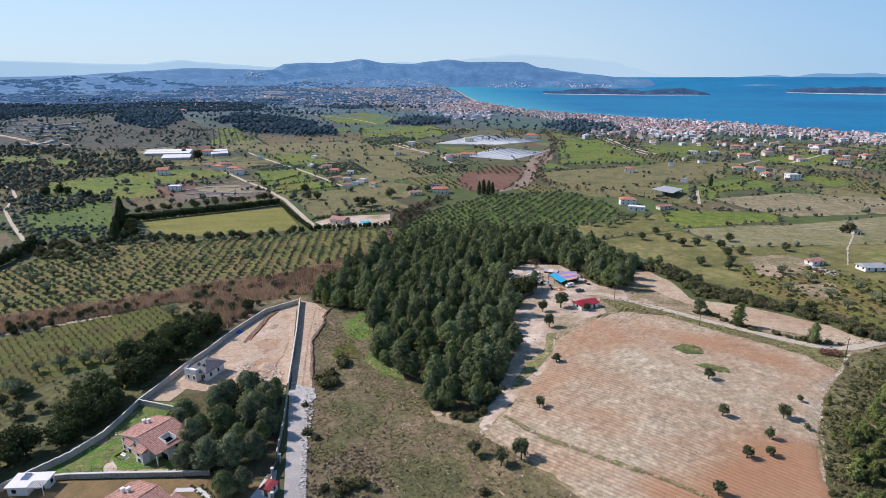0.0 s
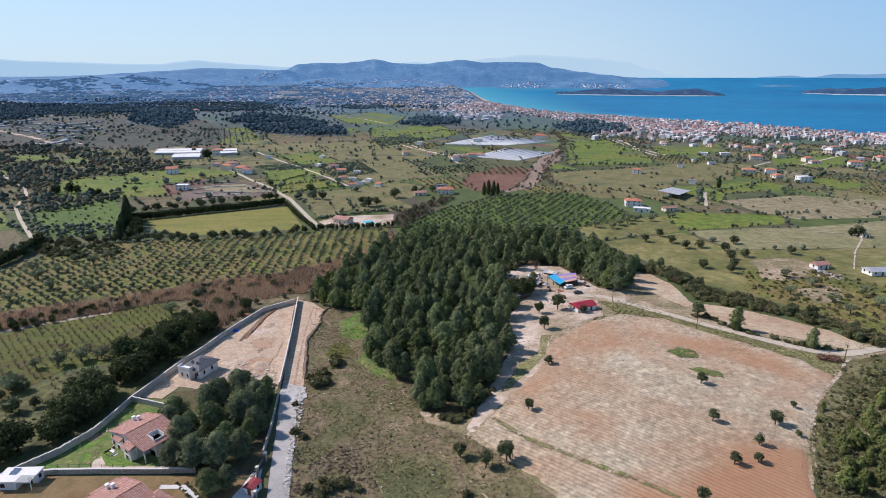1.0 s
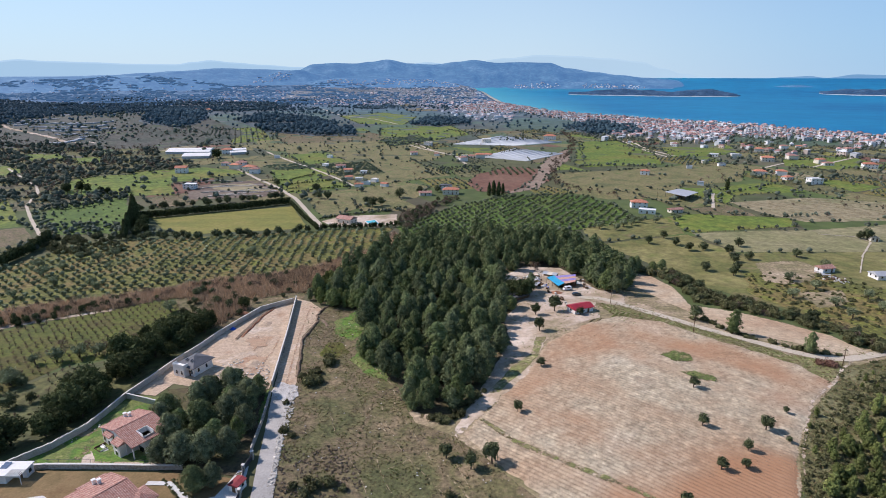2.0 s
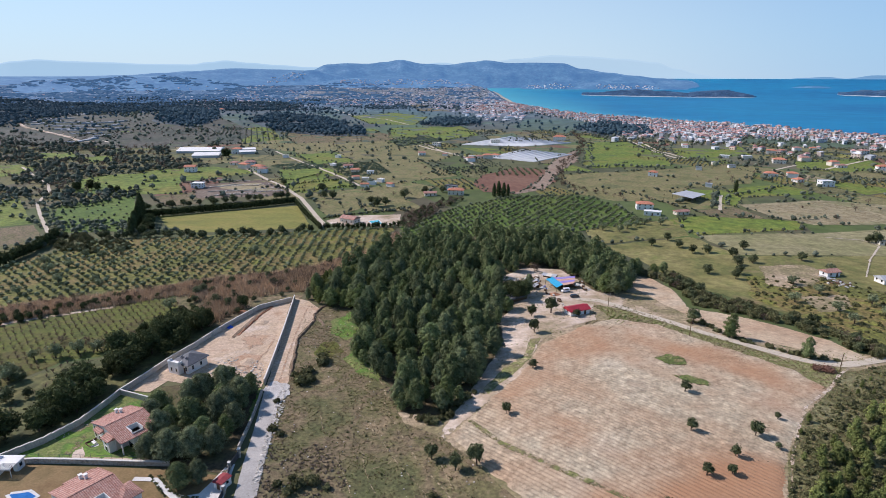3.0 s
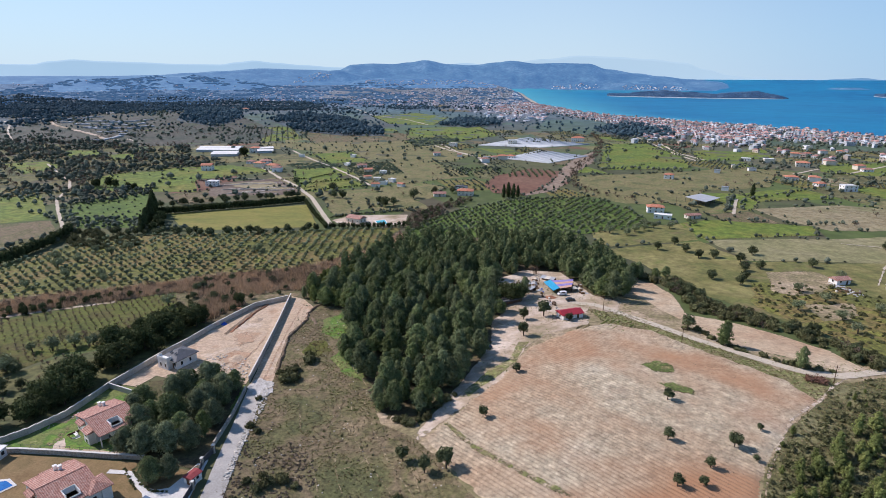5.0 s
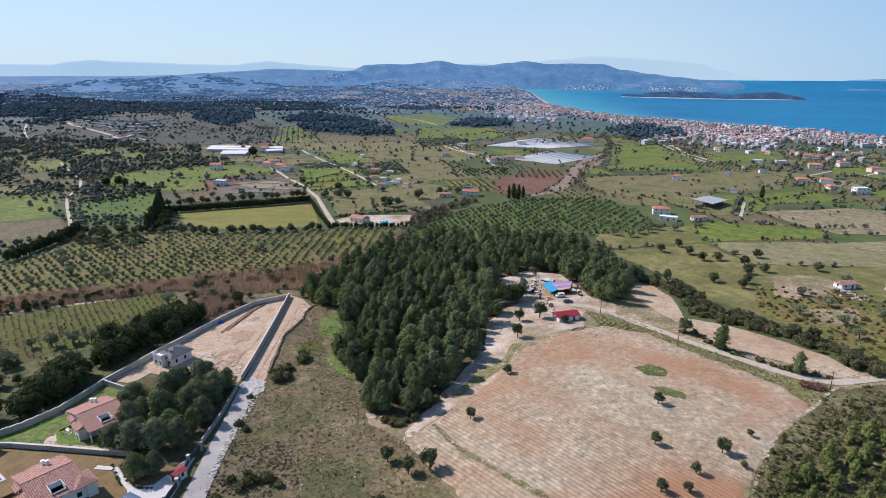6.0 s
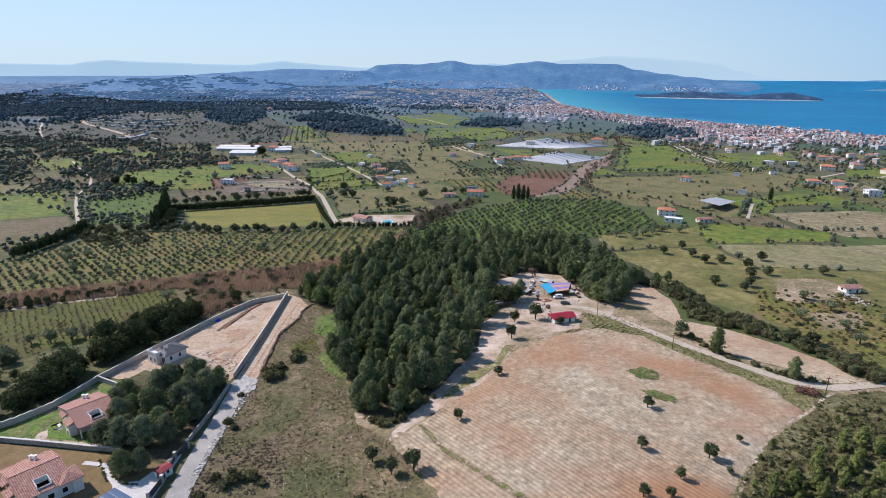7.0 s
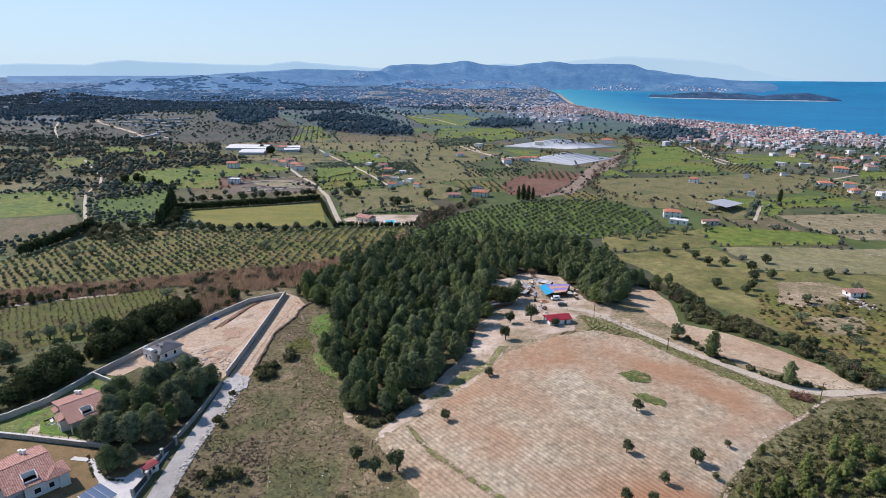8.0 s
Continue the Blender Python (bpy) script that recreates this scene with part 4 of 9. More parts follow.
road("footpath", [(x + 1.6, y) for x, y in [(146.7, 183.5), (138.9, 177.0), (130.2, 166.9), (123.4, 161.2), (117.2, 155.9), (111.0, 147.2), (106.7, 140.6), (101.4, 132.2), (97.2, 124.6), (93.5, 116.1)]], 0.8, M_DIRT, "pale trodden footpath beside the vineyard field", 0.13, 0.35)

# the vineyard field: low furrows
VINES = [(13.1, 144.3), (18.4, 151.1), (23.8, 159.4), (35.8, 176.9), (45.0, 198.5), (65.4, 217.8), (78.4, 225.5), (94.0, 218.5), (111.2, 196.2), (126.9, 179.8), (131.1, 166.6), (118.0, 154.4), (109.2, 142.8), (100.3, 129.6), (94.2, 118.3), (88.7, 106.7), (77.8, 88.3), (39.9, 91.0), (37.7, 106.0), (30.7, 118.5), (19.7, 132.6)]
FIELDS.append(VINES)
ROW_DIR = Vector((0.73, -0.68)).normalized()
ROW_SIDE = Vector((0.68, 0.73)).normalized()
ROW_GAP = 1.3


def edge_distance(poly, p):
    """Metres from points to the rim of a polygon, inside counted plus."""
    p = np.asarray(p)
    best = np.full(len(p), 1e9)
    odd = np.zeros(len(p), bool)
    for i in range(len(poly)):
        a, b = np.array(poly[i - 1]), np.array(poly[i])
        t = np.clip(((p - a) @ (b - a)) / ((b - a) @ (b - a)), 0, 1)
        best = np.minimum(best, np.linalg.norm(p - (a + t[:, None] * (b - a)), axis=1))
        cross = (a[1] > p[:, 1]) != (b[1] > p[:, 1])
        with np.errstate(divide="ignore", invalid="ignore"):
            odd ^= cross & (p[:, 0] < (b[0] - a[0]) * (p[:, 1] - a[1]) / (b[1] - a[1]) + a[0])
    return np.where(odd, best, -best)


def furrows():
    us = [ROW_DIR.dot(Vector(p)) for p in VINES]
    vs = [ROW_SIDE.dot(Vector(p)) for p in VINES]
    ua, va = np.arange(min(us) - 3, max(us) + 3, 1.2), np.arange(min(vs) - 3, max(vs) + 3, ROW_GAP / 5)
    flat = [(ROW_DIR * u + ROW_SIDE * v, v) for v in va for u in ua]
    dist = edge_distance(VINES, [(p.x, p.y) for p, v in flat])
    verts = []
    for (p, v), d in zip(flat, dist):
        n = noise.noise((p.x / 7, p.y / 7, 2))
        w = v + 0.3 * noise.noise((p.x / 14, p.y / 14, 5))
        s = min(1, max(0, (d + 1.1 * noise.noise((p.x / 4, p.y / 4, 8)) + 1.0) / 2.2))
        z = 0.13 * math.cos(2 * math.pi * w / ROW_GAP) * (0.8 + 0.5 * n)
        verts.append((p.x, p.y, ground(p.x, p.y) - 0.25 + 0.55 * s + z * s))
    f = grid_faces(len(ua), len(va))
    me = tri_mesh("vineyard_field", verts, f[(dist > -2.2)[f].all(1)], M_SOIL, None, True)
    spots = ((70.0, 105.4), (84.2, 116.0), (57.6, 104.2), (92.0, 121.0), (43.2, 179.3), (59.5, 198.9), (79.2, 203.0), (97.8, 190.9), (112.9, 178.1), (123.9, 164.0), (32.0, 163.0), (46.0, 138.0), (114.0, 152.0))
    sizes = (16, 12, 12, 10, 15, 15, 14, 13, 13, 13, 12, 13, 10)
    weight = (0.9, 0.95, 0.8, 0.7, 0.42, 0.42, 0.5, 0.42, 0.4, 0.38, 0.34, 0.3, 0.34)
    tone = []
    for v in me.vertices:
        x, y, z = v.co
        k = sum(w * math.exp(-((x - a) ** 2 + (y - b) ** 2) / r ** 2) for (a, b), r, w in zip(spots, sizes, weight))
        tone.append(max(0, min(0.85, k + 0.4 * noise.fractal((x / 14, y / 14, 3), 1.0, 2.0, 5) + 0.02)))
    at = me.attributes.new("clay", "FLOAT", "POINT")
    at.data.foreach_set("value", np.array(tone, np.float32))
    return tagged(new("vineyard_field", me), "pale salmon-brown vineyard field in low furrows", "field", kind="structure")


furrows()
DITCH = [(18.8, 150.1), (28.2, 137.6), (41.0, 126.0), (50.4, 118.9), (56.3, 114.1), (63.4, 107.5), (66.7, 98.9)]
drape("field_margin", ribbon(DITCH, 1.6), M_DITCH, "grassy ditch across the vineyard field", "ditch", 0.42, 1.5, 0.5, free=False)


def vine_stumps():
    """Short pruned vines along the furrows, with gaps."""
    rng = np.random.default_rng(77)
    us = [ROW_DIR.dot(Vector(p)) for p in VINES]
    vs = [ROW_SIDE.dot(Vector(p)) for p in VINES]
    V = []
    for v in np.arange(math.floor(min(vs) / ROW_GAP) * ROW_GAP, max(vs), ROW_GAP):
        for u in np.arange(min(us), max(us), 0.5):
            p = ROW_DIR * (u + rng.uniform(-0.5, 0.5)) + ROW_SIDE * (v + rng.uniform(-0.12, 0.12))
            if rng.uniform() < 0.35 - 0.6 * noise.noise((p.x / 18, p.y / 18, 6)) or not inside(VINES, p.x, p.y):
                continue
            z = ground(p.x, p.y) + 0.45
            for k in range(2):
                d = rng.normal(size=3) * np.array([0.16, 0.16, 0.04]) + np.array([0, 0, 0.09])
                s = rng.normal(size=3) * 0.045
                b = np.array([p.x, p.y, z]) + rng.normal(size=3) * np.array([0.08, 0.08, 0])
                V += [b - s, b + s, b + d]
    tagged(new("vine_stumps", tri_mesh("vine_stumps", V, np.arange(len(V)).reshape(-1, 3), L_STUMP)), "pruned dark vine stumps in rows", "vines", kind="stuff")


L_STUMP = leaf("vine_wood", [(0.260, 0.176, 0.117), (0.351, 0.247, 0.169), (0.325, 0.260, 0.156)], 0.4)
vine_stumps()

# ---- plants ----
def unit(rng, n):
    v = rng.normal(size=(n, 3))
    return v / np.linalg.norm(v, axis=1, keepdims=True)


def clump_leaves(rng, centres, radii, count, size, out_from=None, flat=1.0, thin=1.0):
    """Small three-cornered tufts spread through balls round the centres."""
    c = np.repeat(np.asarray(centres, float), count, 0)
    r = np.repeat(np.asarray(radii, float), count)[:, None]
    n = len(c)
    d = unit(rng, n)
    p = c + d * r * rng.uniform(0.55, 1.05, (n, 1)) * np.array([1, 1, flat])
    face = d + 0.55 * unit(rng, n)
    a = np.cross(face, unit(rng, n))
    a /= np.linalg.norm(a, axis=1, keepdims=True) + 1e-6
    b = np.cross(a, face)
    b /= np.linalg.norm(b, axis=1, keepdims=True) + 1e-6
    s = size * rng.uniform(0.6, 1.4, (n, 1))
    v = np.stack([p - a * s * 0.6, p + a * s * 0.6, p + b * s * thin], 1).reshape(-1, 3)
    return v, np.arange(3 * n).reshape(-1, 3)


def tube(points, radii, sides=6):
    verts, faces = [], []
    for i, (p, r) in enumerate(zip(points, radii)):
        for k in range(sides):
            a = 2 * math.pi * k / sides
            verts.append((p[0] + r * math.cos(a), p[1] + r * math.sin(a), p[2]))
    for i in range(len(points) - 1):
        for k in range(sides):
            a, b = i * sides + k, i * sides + (k + 1) % sides
            faces += [(a, b, b + sides), (a, b + sides, a + sides)]
    return np.array(verts), np.array(faces)


def joined(parts):
    vs, fs, n = [], [], 0
    for v, f in parts:
        vs.append(v)
        fs.append(np.asarray(f) + n)
        n += len(v)
    return np.concatenate(vs), np.concatenate(fs)


def core(rng, centre, rx, rz, fine=2):
    """A small uneven inner body of the crown, behind its leaves."""
    bm = bmesh.new()
    bmesh.ops.create_icosphere(bm, subdivisions=fine, radius=1)
    v = np.array([tuple(x.co) for x in bm.verts])
    f = np.array([[x.index for x in q.verts] for q in bm.faces])
    bm.free()
    k = 1 + 0.25 * rng.normal(size=(len(v), 1))
    return v * np.clip(k, 0.6, 1.3) * np.array([rx, rx, rz]) + np.array(centre), f


def limbs(rng, height, reach, count, r, start=0.35):
    out = []
    for k in range(count):
        a, h0 = rng.uniform(0, 6.28), height * rng.uniform(start, 0.8)
        d = reach * rng.uniform(0.5, 0.9)
        out.append(tube([(0, 0, h0), (math.cos(a) * d * 0.5, math.sin(a) * d * 0.5, h0 + d * 0.25), (math.cos(a) * d, math.sin(a) * d, h0 + d * 0.55)], [r, r * 0.7, r * 0.2], 4))
    return out


def pine(seed, h=9.0, r=3.0, boughs=74, per=48, size=0.34, top=0.18):
    """A pine: rounded boughs of fine needle tufts in whorls round the trunk, longest below the middle."""
    rng = np.random.default_rng(seed)
    cs, rs, ups = [], [], []
    lop = rng.uniform(0.85, 1.15, 5)
    for k in range(boughs):
        f = (k + rng.uniform(0, 1)) / boughs
        prof = (0.45 + 0.55 * min(1, f * 3.5)) * (1.04 - f ** 1.5) ** 0.62
        a = k * 2.399 + rng.uniform(-0.5, 0.5)
        w = r * prof * rng.uniform(0.5, 1.08) * lop[int(a / 1.2566) % 5]
        cs.append((math.cos(a) * w * 0.84, math.sin(a) * w * 0.84, h * (0.10 + 0.84 * f) + 0.12 * w))
        rs.append((0.17 + 0.10 * (1 - f)) * r * rng.uniform(0.6, 1.4))
    c, q = np.repeat(np.array(cs), per, 0), np.repeat(np.array(rs), per)[:, None]
    n = len(c)
    d = unit(rng, n)
    d[:, 2] = np.where(d[:, 2] < -0.25, -d[:, 2] * 0.6, d[:, 2])
    p = c + d * q * rng.uniform(0.6, 1.12, (n, 1)) * np.array([1, 1, 0.8])
    out = c * np.array([1, 1, 0])
    out /= np.linalg.norm(out, axis=1, keepdims=True) + 1e-6
    face = d + 0.35 * out + 0.5 * unit(rng, n)
    a = np.cross(face, unit(rng, n))
    a /= np.linalg.norm(a, axis=1, keepdims=True) + 1e-6
    b = np.cross(a, face)
    b /= np.linalg.norm(b, axis=1, keepdims=True) + 1e-6
    s = size * rng.uniform(0.6, 1.35, (n, 1))
    v = np.stack([p - a * s * 0.45, p + a * s * 0.45, p + b * s * 1.15], 1).reshape(-1, 3)
    parts = [(v, np.arange(3 * n).reshape(-1, 3)), core(rng, (0, 0, h * 0.40), r * 0.46, h * 0.32)]
    lean = rng.uniform(-0.3, 0.3, 2)
    trunk = joined([tube([(0, 0, -0.4), (lean[0] * 0.5, lean[1] * 0.5, h * 0.4), (lean[0], lean[1], h * 0.95)], [0.2, 0.15, 0.03])] + limbs(rng, h, r * 0.8, 5, 0.07, 0.25))
    return dict(trunk=trunk, crown=joined(parts))


def lobed(seed, h, r, lobes, tips, size, low=0.0):
    """A tree seen from far: a few uneven lobes, their edge broken by loose leaves."""
    rng = np.random.default_rng(seed)
    zc, rz = h * (1 + low) / 2, h * (1 - low) / 2
    parts, cs, rs = [], [], []
    for k in range(lobes):
        a, q = k * 2.399 + rng.uniform(-0.4, 0.4), rng.uniform(0.25, 0.55) if k else 0.0
        c = (math.cos(a) * r * q, math.sin(a) * r * q, zc + rz * rng.uniform(-0.35, 0.3) * (1 if k else 0.2))
        w = r * (rng.uniform(0.42, 0.62) if k else 0.72)
        parts.append(core(rng, c, w, min(w, rz) * rng.uniform(0.8, 1.05), 1))
        cs.append(c)
        rs.append(w)
    parts.append(clump_leaves(rng, cs, np.array(rs) * 1.15, tips, size))
    trunk = tube([(0, 0, -0.3), (0.1, 0, h * 0.5)], [0.16, 0.08], 3)
    return dict(trunk=trunk, crown=joined(parts))


def broad(seed, h=5.0, r=2.4, clumps=26, per=24, size=0.42, trunk_r=0.2, low=0.3, inner=0.62, thin=1.0, far=False):
    rng = np.random.default_rng(seed)
    cs, rs = [], []
    zc, rz = h * (1 + low) / 2, h * (1 - low) / 2
    for k in range(clumps):
        d = unit(rng, 1)[0]
        q = rng.uniform(0.55, 0.85)
        cs.append((d[0] * r * q, d[1] * r * q, zc + d[2] * rz * q))
        rs.append(r * rng.uniform(0.24, 0.42))
    parts = [clump_leaves(rng, cs, rs, per, size, thin=thin)]
    if inner:
        parts.append(core(rng, (0, 0, zc), r * inner, rz * inner, 1 if far else 2))
    b = rng.uniform(-0.35, 0.35, 2)
    if far:
        trunk = tube([(0, 0, -0.3), (b[0], b[1], h * 0.7)], [trunk_r * 1.2, trunk_r * 0.3], 3)
    else:
        trunk = joined([tube([(0, 0, -0.3), (b[0] * 0.5, b[1] * 0.5, h * low), (b[0], b[1], h * 0.75)], [trunk_r * 1.2, trunk_r, trunk_r * 0.2])] + limbs(rng, h, r * 0.8, 5, trunk_r * 0.45, low * 0.9))
    return dict(trunk=trunk, crown=joined(parts))


def cypress(seed, h=14.0, r=3.0):
    rng = np.random.default_rng(seed)
    cs, rs = [], []
    for k in range(60):
        f = k / 60
        z = h * (0.04 + 0.95 * f)
        w = r * (min(1, f * 6 + 0.4) * (1 - f) ** 0.6)
        a = k * 2.399
        cs.append((math.cos(a) * w * 0.6, math.sin(a) * w * 0.6, z))
        rs.append(0.3 + w * 0.5)
    parts = [clump_leaves(rng, cs, rs, 22, 0.55, flat=1.4), core(rng, (0, 0, h * 0.45), r * 0.6, h * 0.42)]
    return dict(trunk=tube([(0, 0, -0.3), (0, 0, h * 0.9)], [0.22, 0.03]), crown=joined(parts))


def twigs(seed, h=2.6, r=1.2, n=60, w=0.05):
    """A leafless crown: thin upward twigs from forked limbs."""
    rng = np.random.default_rng(seed)
    base = np.array([(0, 0, h * 0.35)]) + rng.normal(size=(n, 3)) * np.array([r * 0.25, r * 0.25, h * 0.1])
    d = unit(rng, n) * np.array([1, 1, 0.5]) + np.array([0, 0, 0.5])
    tip = base + d * np.array([r, r, h * 0.5]) * rng.uniform(0.5, 1, (n, 1))
    s = unit(rng, n) * w
    v = np.stack([base - s, base + s, tip], 1).reshape(-1, 3)
    trunk = joined([tube([(0, 0, -0.2), (0, 0, h * 0.45)], [0.12, 0.07], 5)] + limbs(rng, h * 0.8, r * 0.8, 4, 0.06, 0.35))
    return dict(trunk=trunk, crown=(v, np.arange(3 * n).reshape(-1, 3)))


def finished(kind, protos, leaf_material):
    for p in protos:
        p["meshes"] = (tri_mesh("trunk", *p["trunk"], M_BARK), tri_mesh("crown", *p["crown"], leaf_material))
        p["leaf"] = leaf_material
    return protos


L_HEATH = leaf("heath_leaves", [(0.111, 0.091, 0.065), (0.156, 0.124, 0.091), (0.195, 0.156, 0.111)])
PINES = (finished("pine", [pine(s, 8.6 + (s % 4) * 0.9, 3.7 + (s % 3) * 0.45) for s in range(1, 5)], L_PINE)
         + finished("pine", [pine(s, 10.0 + (s % 3) * 0.9, 3.2 + (s % 3) * 0.5) for s in range(5, 8)], L_PINEB)
         + finished("pine", [pine(s, 8.0 + (s % 3) * 1.2, 3.5 + (s % 2) * 0.7) for s in range(8, 10)], L_PINEY))
BACKPINES = finished("pine", [pine(s, 8.6 + (s % 4) * 0.9, 3.7 + (s % 3) * 0.45, 44, 18, 0.6) for s in range(11, 16)], L_PINE)
YOUNG = finished("pine", [pine(s, 6.5 + (s % 3), 2.6, 46, 30, 0.34) for s in range(21, 25)], L_PINE2)
BIGPINE = finished("pine", [pine(s, 9.2, 5.4, 110, 60, 0.36) for s in (31, 32)], L_BIG) + finished("pine", [pine(s, 10.2, 5.0, 110, 60, 0.36) for s in (33, 34)], L_BIG2)
DARKS = finished("evergreen", [broad(s, 7.5, 3.3, 52, 38, 0.40, 0.2, 0.08, 0.5) for s in range(41, 45)], L_DARK)
HEDGERS = finished("hedge", [broad(s, 7.5, 2.6, 22, 16, 0.6, 0.15, 0.02, far=True) for s in range(46, 49)], L_DARK)
OLIVES = finished("olive", [broad(s, 3.3, 1.95, 18, 18, 0.36, 0.14, 0.08, 0.7) for s in range(51, 56)], L_OLIVE)
BIGOLIVES = finished("olive", [broad(s, 5.4, 3.0, 30, 26, 0.42, 0.28, 0.3, 0.4) for s in range(61, 64)], L_OLIVE)
OAKS = finished("oak", [broad(s, 4.7, 2.45, 30, 28, 0.34, 0.18, 0.10) for s in range(71, 75)], L_OAK)
BUSHES = finished("bush", [broad(s, 2.4, 1.9, 20, 24, 0.34, 0.06, -0.1) for s in range(81, 85)], L_BUSH)
LOWBUSH = finished("bush", [broad(s, 1.2, 1.2, 12, 16, 0.30, 0.04, -0.2) for s in range(91, 95)], L_BUSH)
HEATH = finished("heath", [broad(s, 0.8, 0.9, 7, 12, 0.28, 0.03, -0.2, far=True) for s in range(95, 98)], L_HEATH)
GHEATH = finished("heath", [broad(s, 1.1, 1.15, 8, 9, 0.34, 0.03, -0.2, far=True) for s in range(195, 198)], L_BUSH)
FRUIT = finished("vine", [twigs(s) for s in range(101, 104)], L_BARE)
BAREBUSH = finished("bush", [broad(s, 3.4, 2.0, 20, 26, 0.40, 0.08, 0.0, 0.0, 0.25) for s in range(111, 114)], L_BARE)
CYPRESS = finished("cypress", [cypress(s) for s in (121, 122)], L_DARK)
L_FAROLIVE = leaf("farmland_leaves", [(0.086, 0.106, 0.074), (0.126, 0.146, 0.102), (0.178, 0.193, 0.140)])
# Leaf colour blued to carry the haze over the far woods.
L_FAR = leaf("hazed_wood_leaves", [(0.045, 0.082, 0.098), (0.065, 0.110, 0.128), (0.090, 0.140, 0.160)])
FAROLIVES = finished("olive", [lobed(s, 3.1, 1.9, 3, 5, 0.5) for s in range(131, 135)], L_FAROLIVE)
BAREFAR = finished("tree", [broad(s, 4.5, 2.2, 9, 8, 0.6, 0.12, 0.12, 0.3, 0.5, far=True) for s in (136, 137)], L_BARE)
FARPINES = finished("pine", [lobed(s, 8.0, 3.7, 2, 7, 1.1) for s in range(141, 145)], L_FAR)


def plant(name, protos, spots, label, category, group="", limit=300, behind=None):
    """Trees on spots of (x, y, size): single things as far as the limit goes, the rest as one stand."""
    rng = np.random.default_rng(len(spots) + len(name))
    spots = sorted(spots, key=lambda s: math.hypot(s[0] - 20, s[1]))
    rest = {}
    for i, (x, y, s) in enumerate(spots):
        p, z, turn = protos[rng.integers(len(protos))], ground(x, y), rng.uniform(0, 360)
        sx = s * rng.uniform(0.9, 1.1)
        if i < limit:
            ob = new(name)
            ob.empty_display_size = 0.5
            ob.matrix_world = pose(x, y, z, rng.uniform(-3, 3), rng.uniform(-3, 3), turn) @ Matrix.Diagonal((sx, sx, s, 1))
            tagged(ob, label, category, group)
            for part_name, me in zip(("trunk", "crown"), p["meshes"]):
                new(part_name, me).parent = ob
        else:
            p = (behind or protos)[rng.integers(len(behind or protos))]
            c, sn = math.cos(radians(turn)), math.sin(radians(turn))
            m = np.array([[c, -sn, 0], [sn, c, 0], [0, 0, 1]]) * np.array([sx, sx, s])
            for k in ("trunk", "crown"):
                v, f = p[k]
                rest.setdefault(k, []).append((v @ m.T + np.array([x, y, z]), f))
    if rest:
        tv, tf = joined(rest["trunk"])
        cv, cf = joined(rest["crown"])
        v, f = joined([(tv, tf), (cv, cf)])
        idx = np.concatenate([np.zeros(len(tf), int), np.ones(len(cf), int)])
        tagged(new(name + "_stand", tri_mesh(name + "_stand", v, f, [M_BARK, protos[0]["leaf"]], idx)), label, category, group, "stuff")


def spread(poly, gap, jitter, seed, lo=0.8, hi=1.2, keep=1.0, avoid=True, angle=0.0, gap2=None, clear=(), clumped=None):
    rng = np.random.default_rng(seed)
    c, s = math.cos(angle), math.sin(angle)
    us = [(p[0] * c + p[1] * s, -p[0] * s + p[1] * c) for p in poly]
    g2 = gap2 or gap
    out = []
    for i, u in enumerate(np.arange(min(a for a, b in us), max(a for a, b in us), gap)):
        for v in np.arange(min(b for a, b in us), max(b for a, b in us), g2):
            uu, vv = u + rng.uniform(-1, 1) * jitter, v + rng.uniform(-1, 1) * jitter
            x, y = uu * c - vv * s, uu * s + vv * c
            k, size = rng.uniform(), rng.uniform(lo, hi)
            if clumped and noise.noise((x / clumped[0], y / clumped[0], seed)) + 0.5 * noise.noise((x / clumped[0] * 3, y / clumped[0] * 3, seed)) < clumped[1]:
                continue
            if k < keep and inside(poly, x, y) and not any(inside(q, x, y) for q in clear):
                out.append((x, y, size))
    return out


def along(line, gap, jitter, seed, lo=0.8, hi=1.2, keep=1.0):
    rng = np.random.default_rng(seed)
    out = []
    for a, b in zip(line, line[1:]):
        a, b = Vector(a), Vector(b)
        n = max(1, int((b - a).length / gap))
        for k in range(n):
            p = a.lerp(b, (k + rng.uniform(0, 1)) / n)
            if rng.uniform() < keep:
                out.append((p.x + rng.uniform(-1, 1) * jitter, p.y + rng.uniform(-1, 1) * jitter, rng.uniform(lo, hi)))
    return out


def tufts(name, poly, gap, seed, h, material, label, keep=1.0, clumped=None):
    """Grass: small upright blades in bunches, one stand."""
    rng = np.random.default_rng(seed)
    sp = spread(poly, gap, gap * 1.1, seed, 0.6, 1.4, keep, clumped=clumped, clear=[VINES] if poly is APRON else ())
    base = np.array([(x, y, ground(x, y) + 0.1) for x, y, s in sp])
    k = 4
    b = np.repeat(base, k, 0) + rng.normal(size=(len(base) * k, 3)) * np.array([0.2, 0.2, 0])
    tip = b + np.column_stack([rng.normal(size=(len(b), 2)) * h * 0.5, h * rng.uniform(0.6, 1.3, len(b))])
    s = unit(rng, len(b)) * np.array([0.16, 0.16, 0.0])
    v = np.stack([b - s, b + s, tip], 1).reshape(-1, 3)
    tagged(new(name, tri_mesh(name, v, np.arange(len(v)).reshape(-1, 3), material)), label, "grass", kind="stuff")


L_GRASS = leaf("green_grass", [(0.10, 0.125, 0.035), (0.14, 0.16, 0.045), (0.18, 0.17, 0.07)], 0.35)
L_STRAW = leaf("dry_grass", [(0.20, 0.15, 0.08), (0.27, 0.21, 0.115), (0.33, 0.27, 0.16)], 0.35)
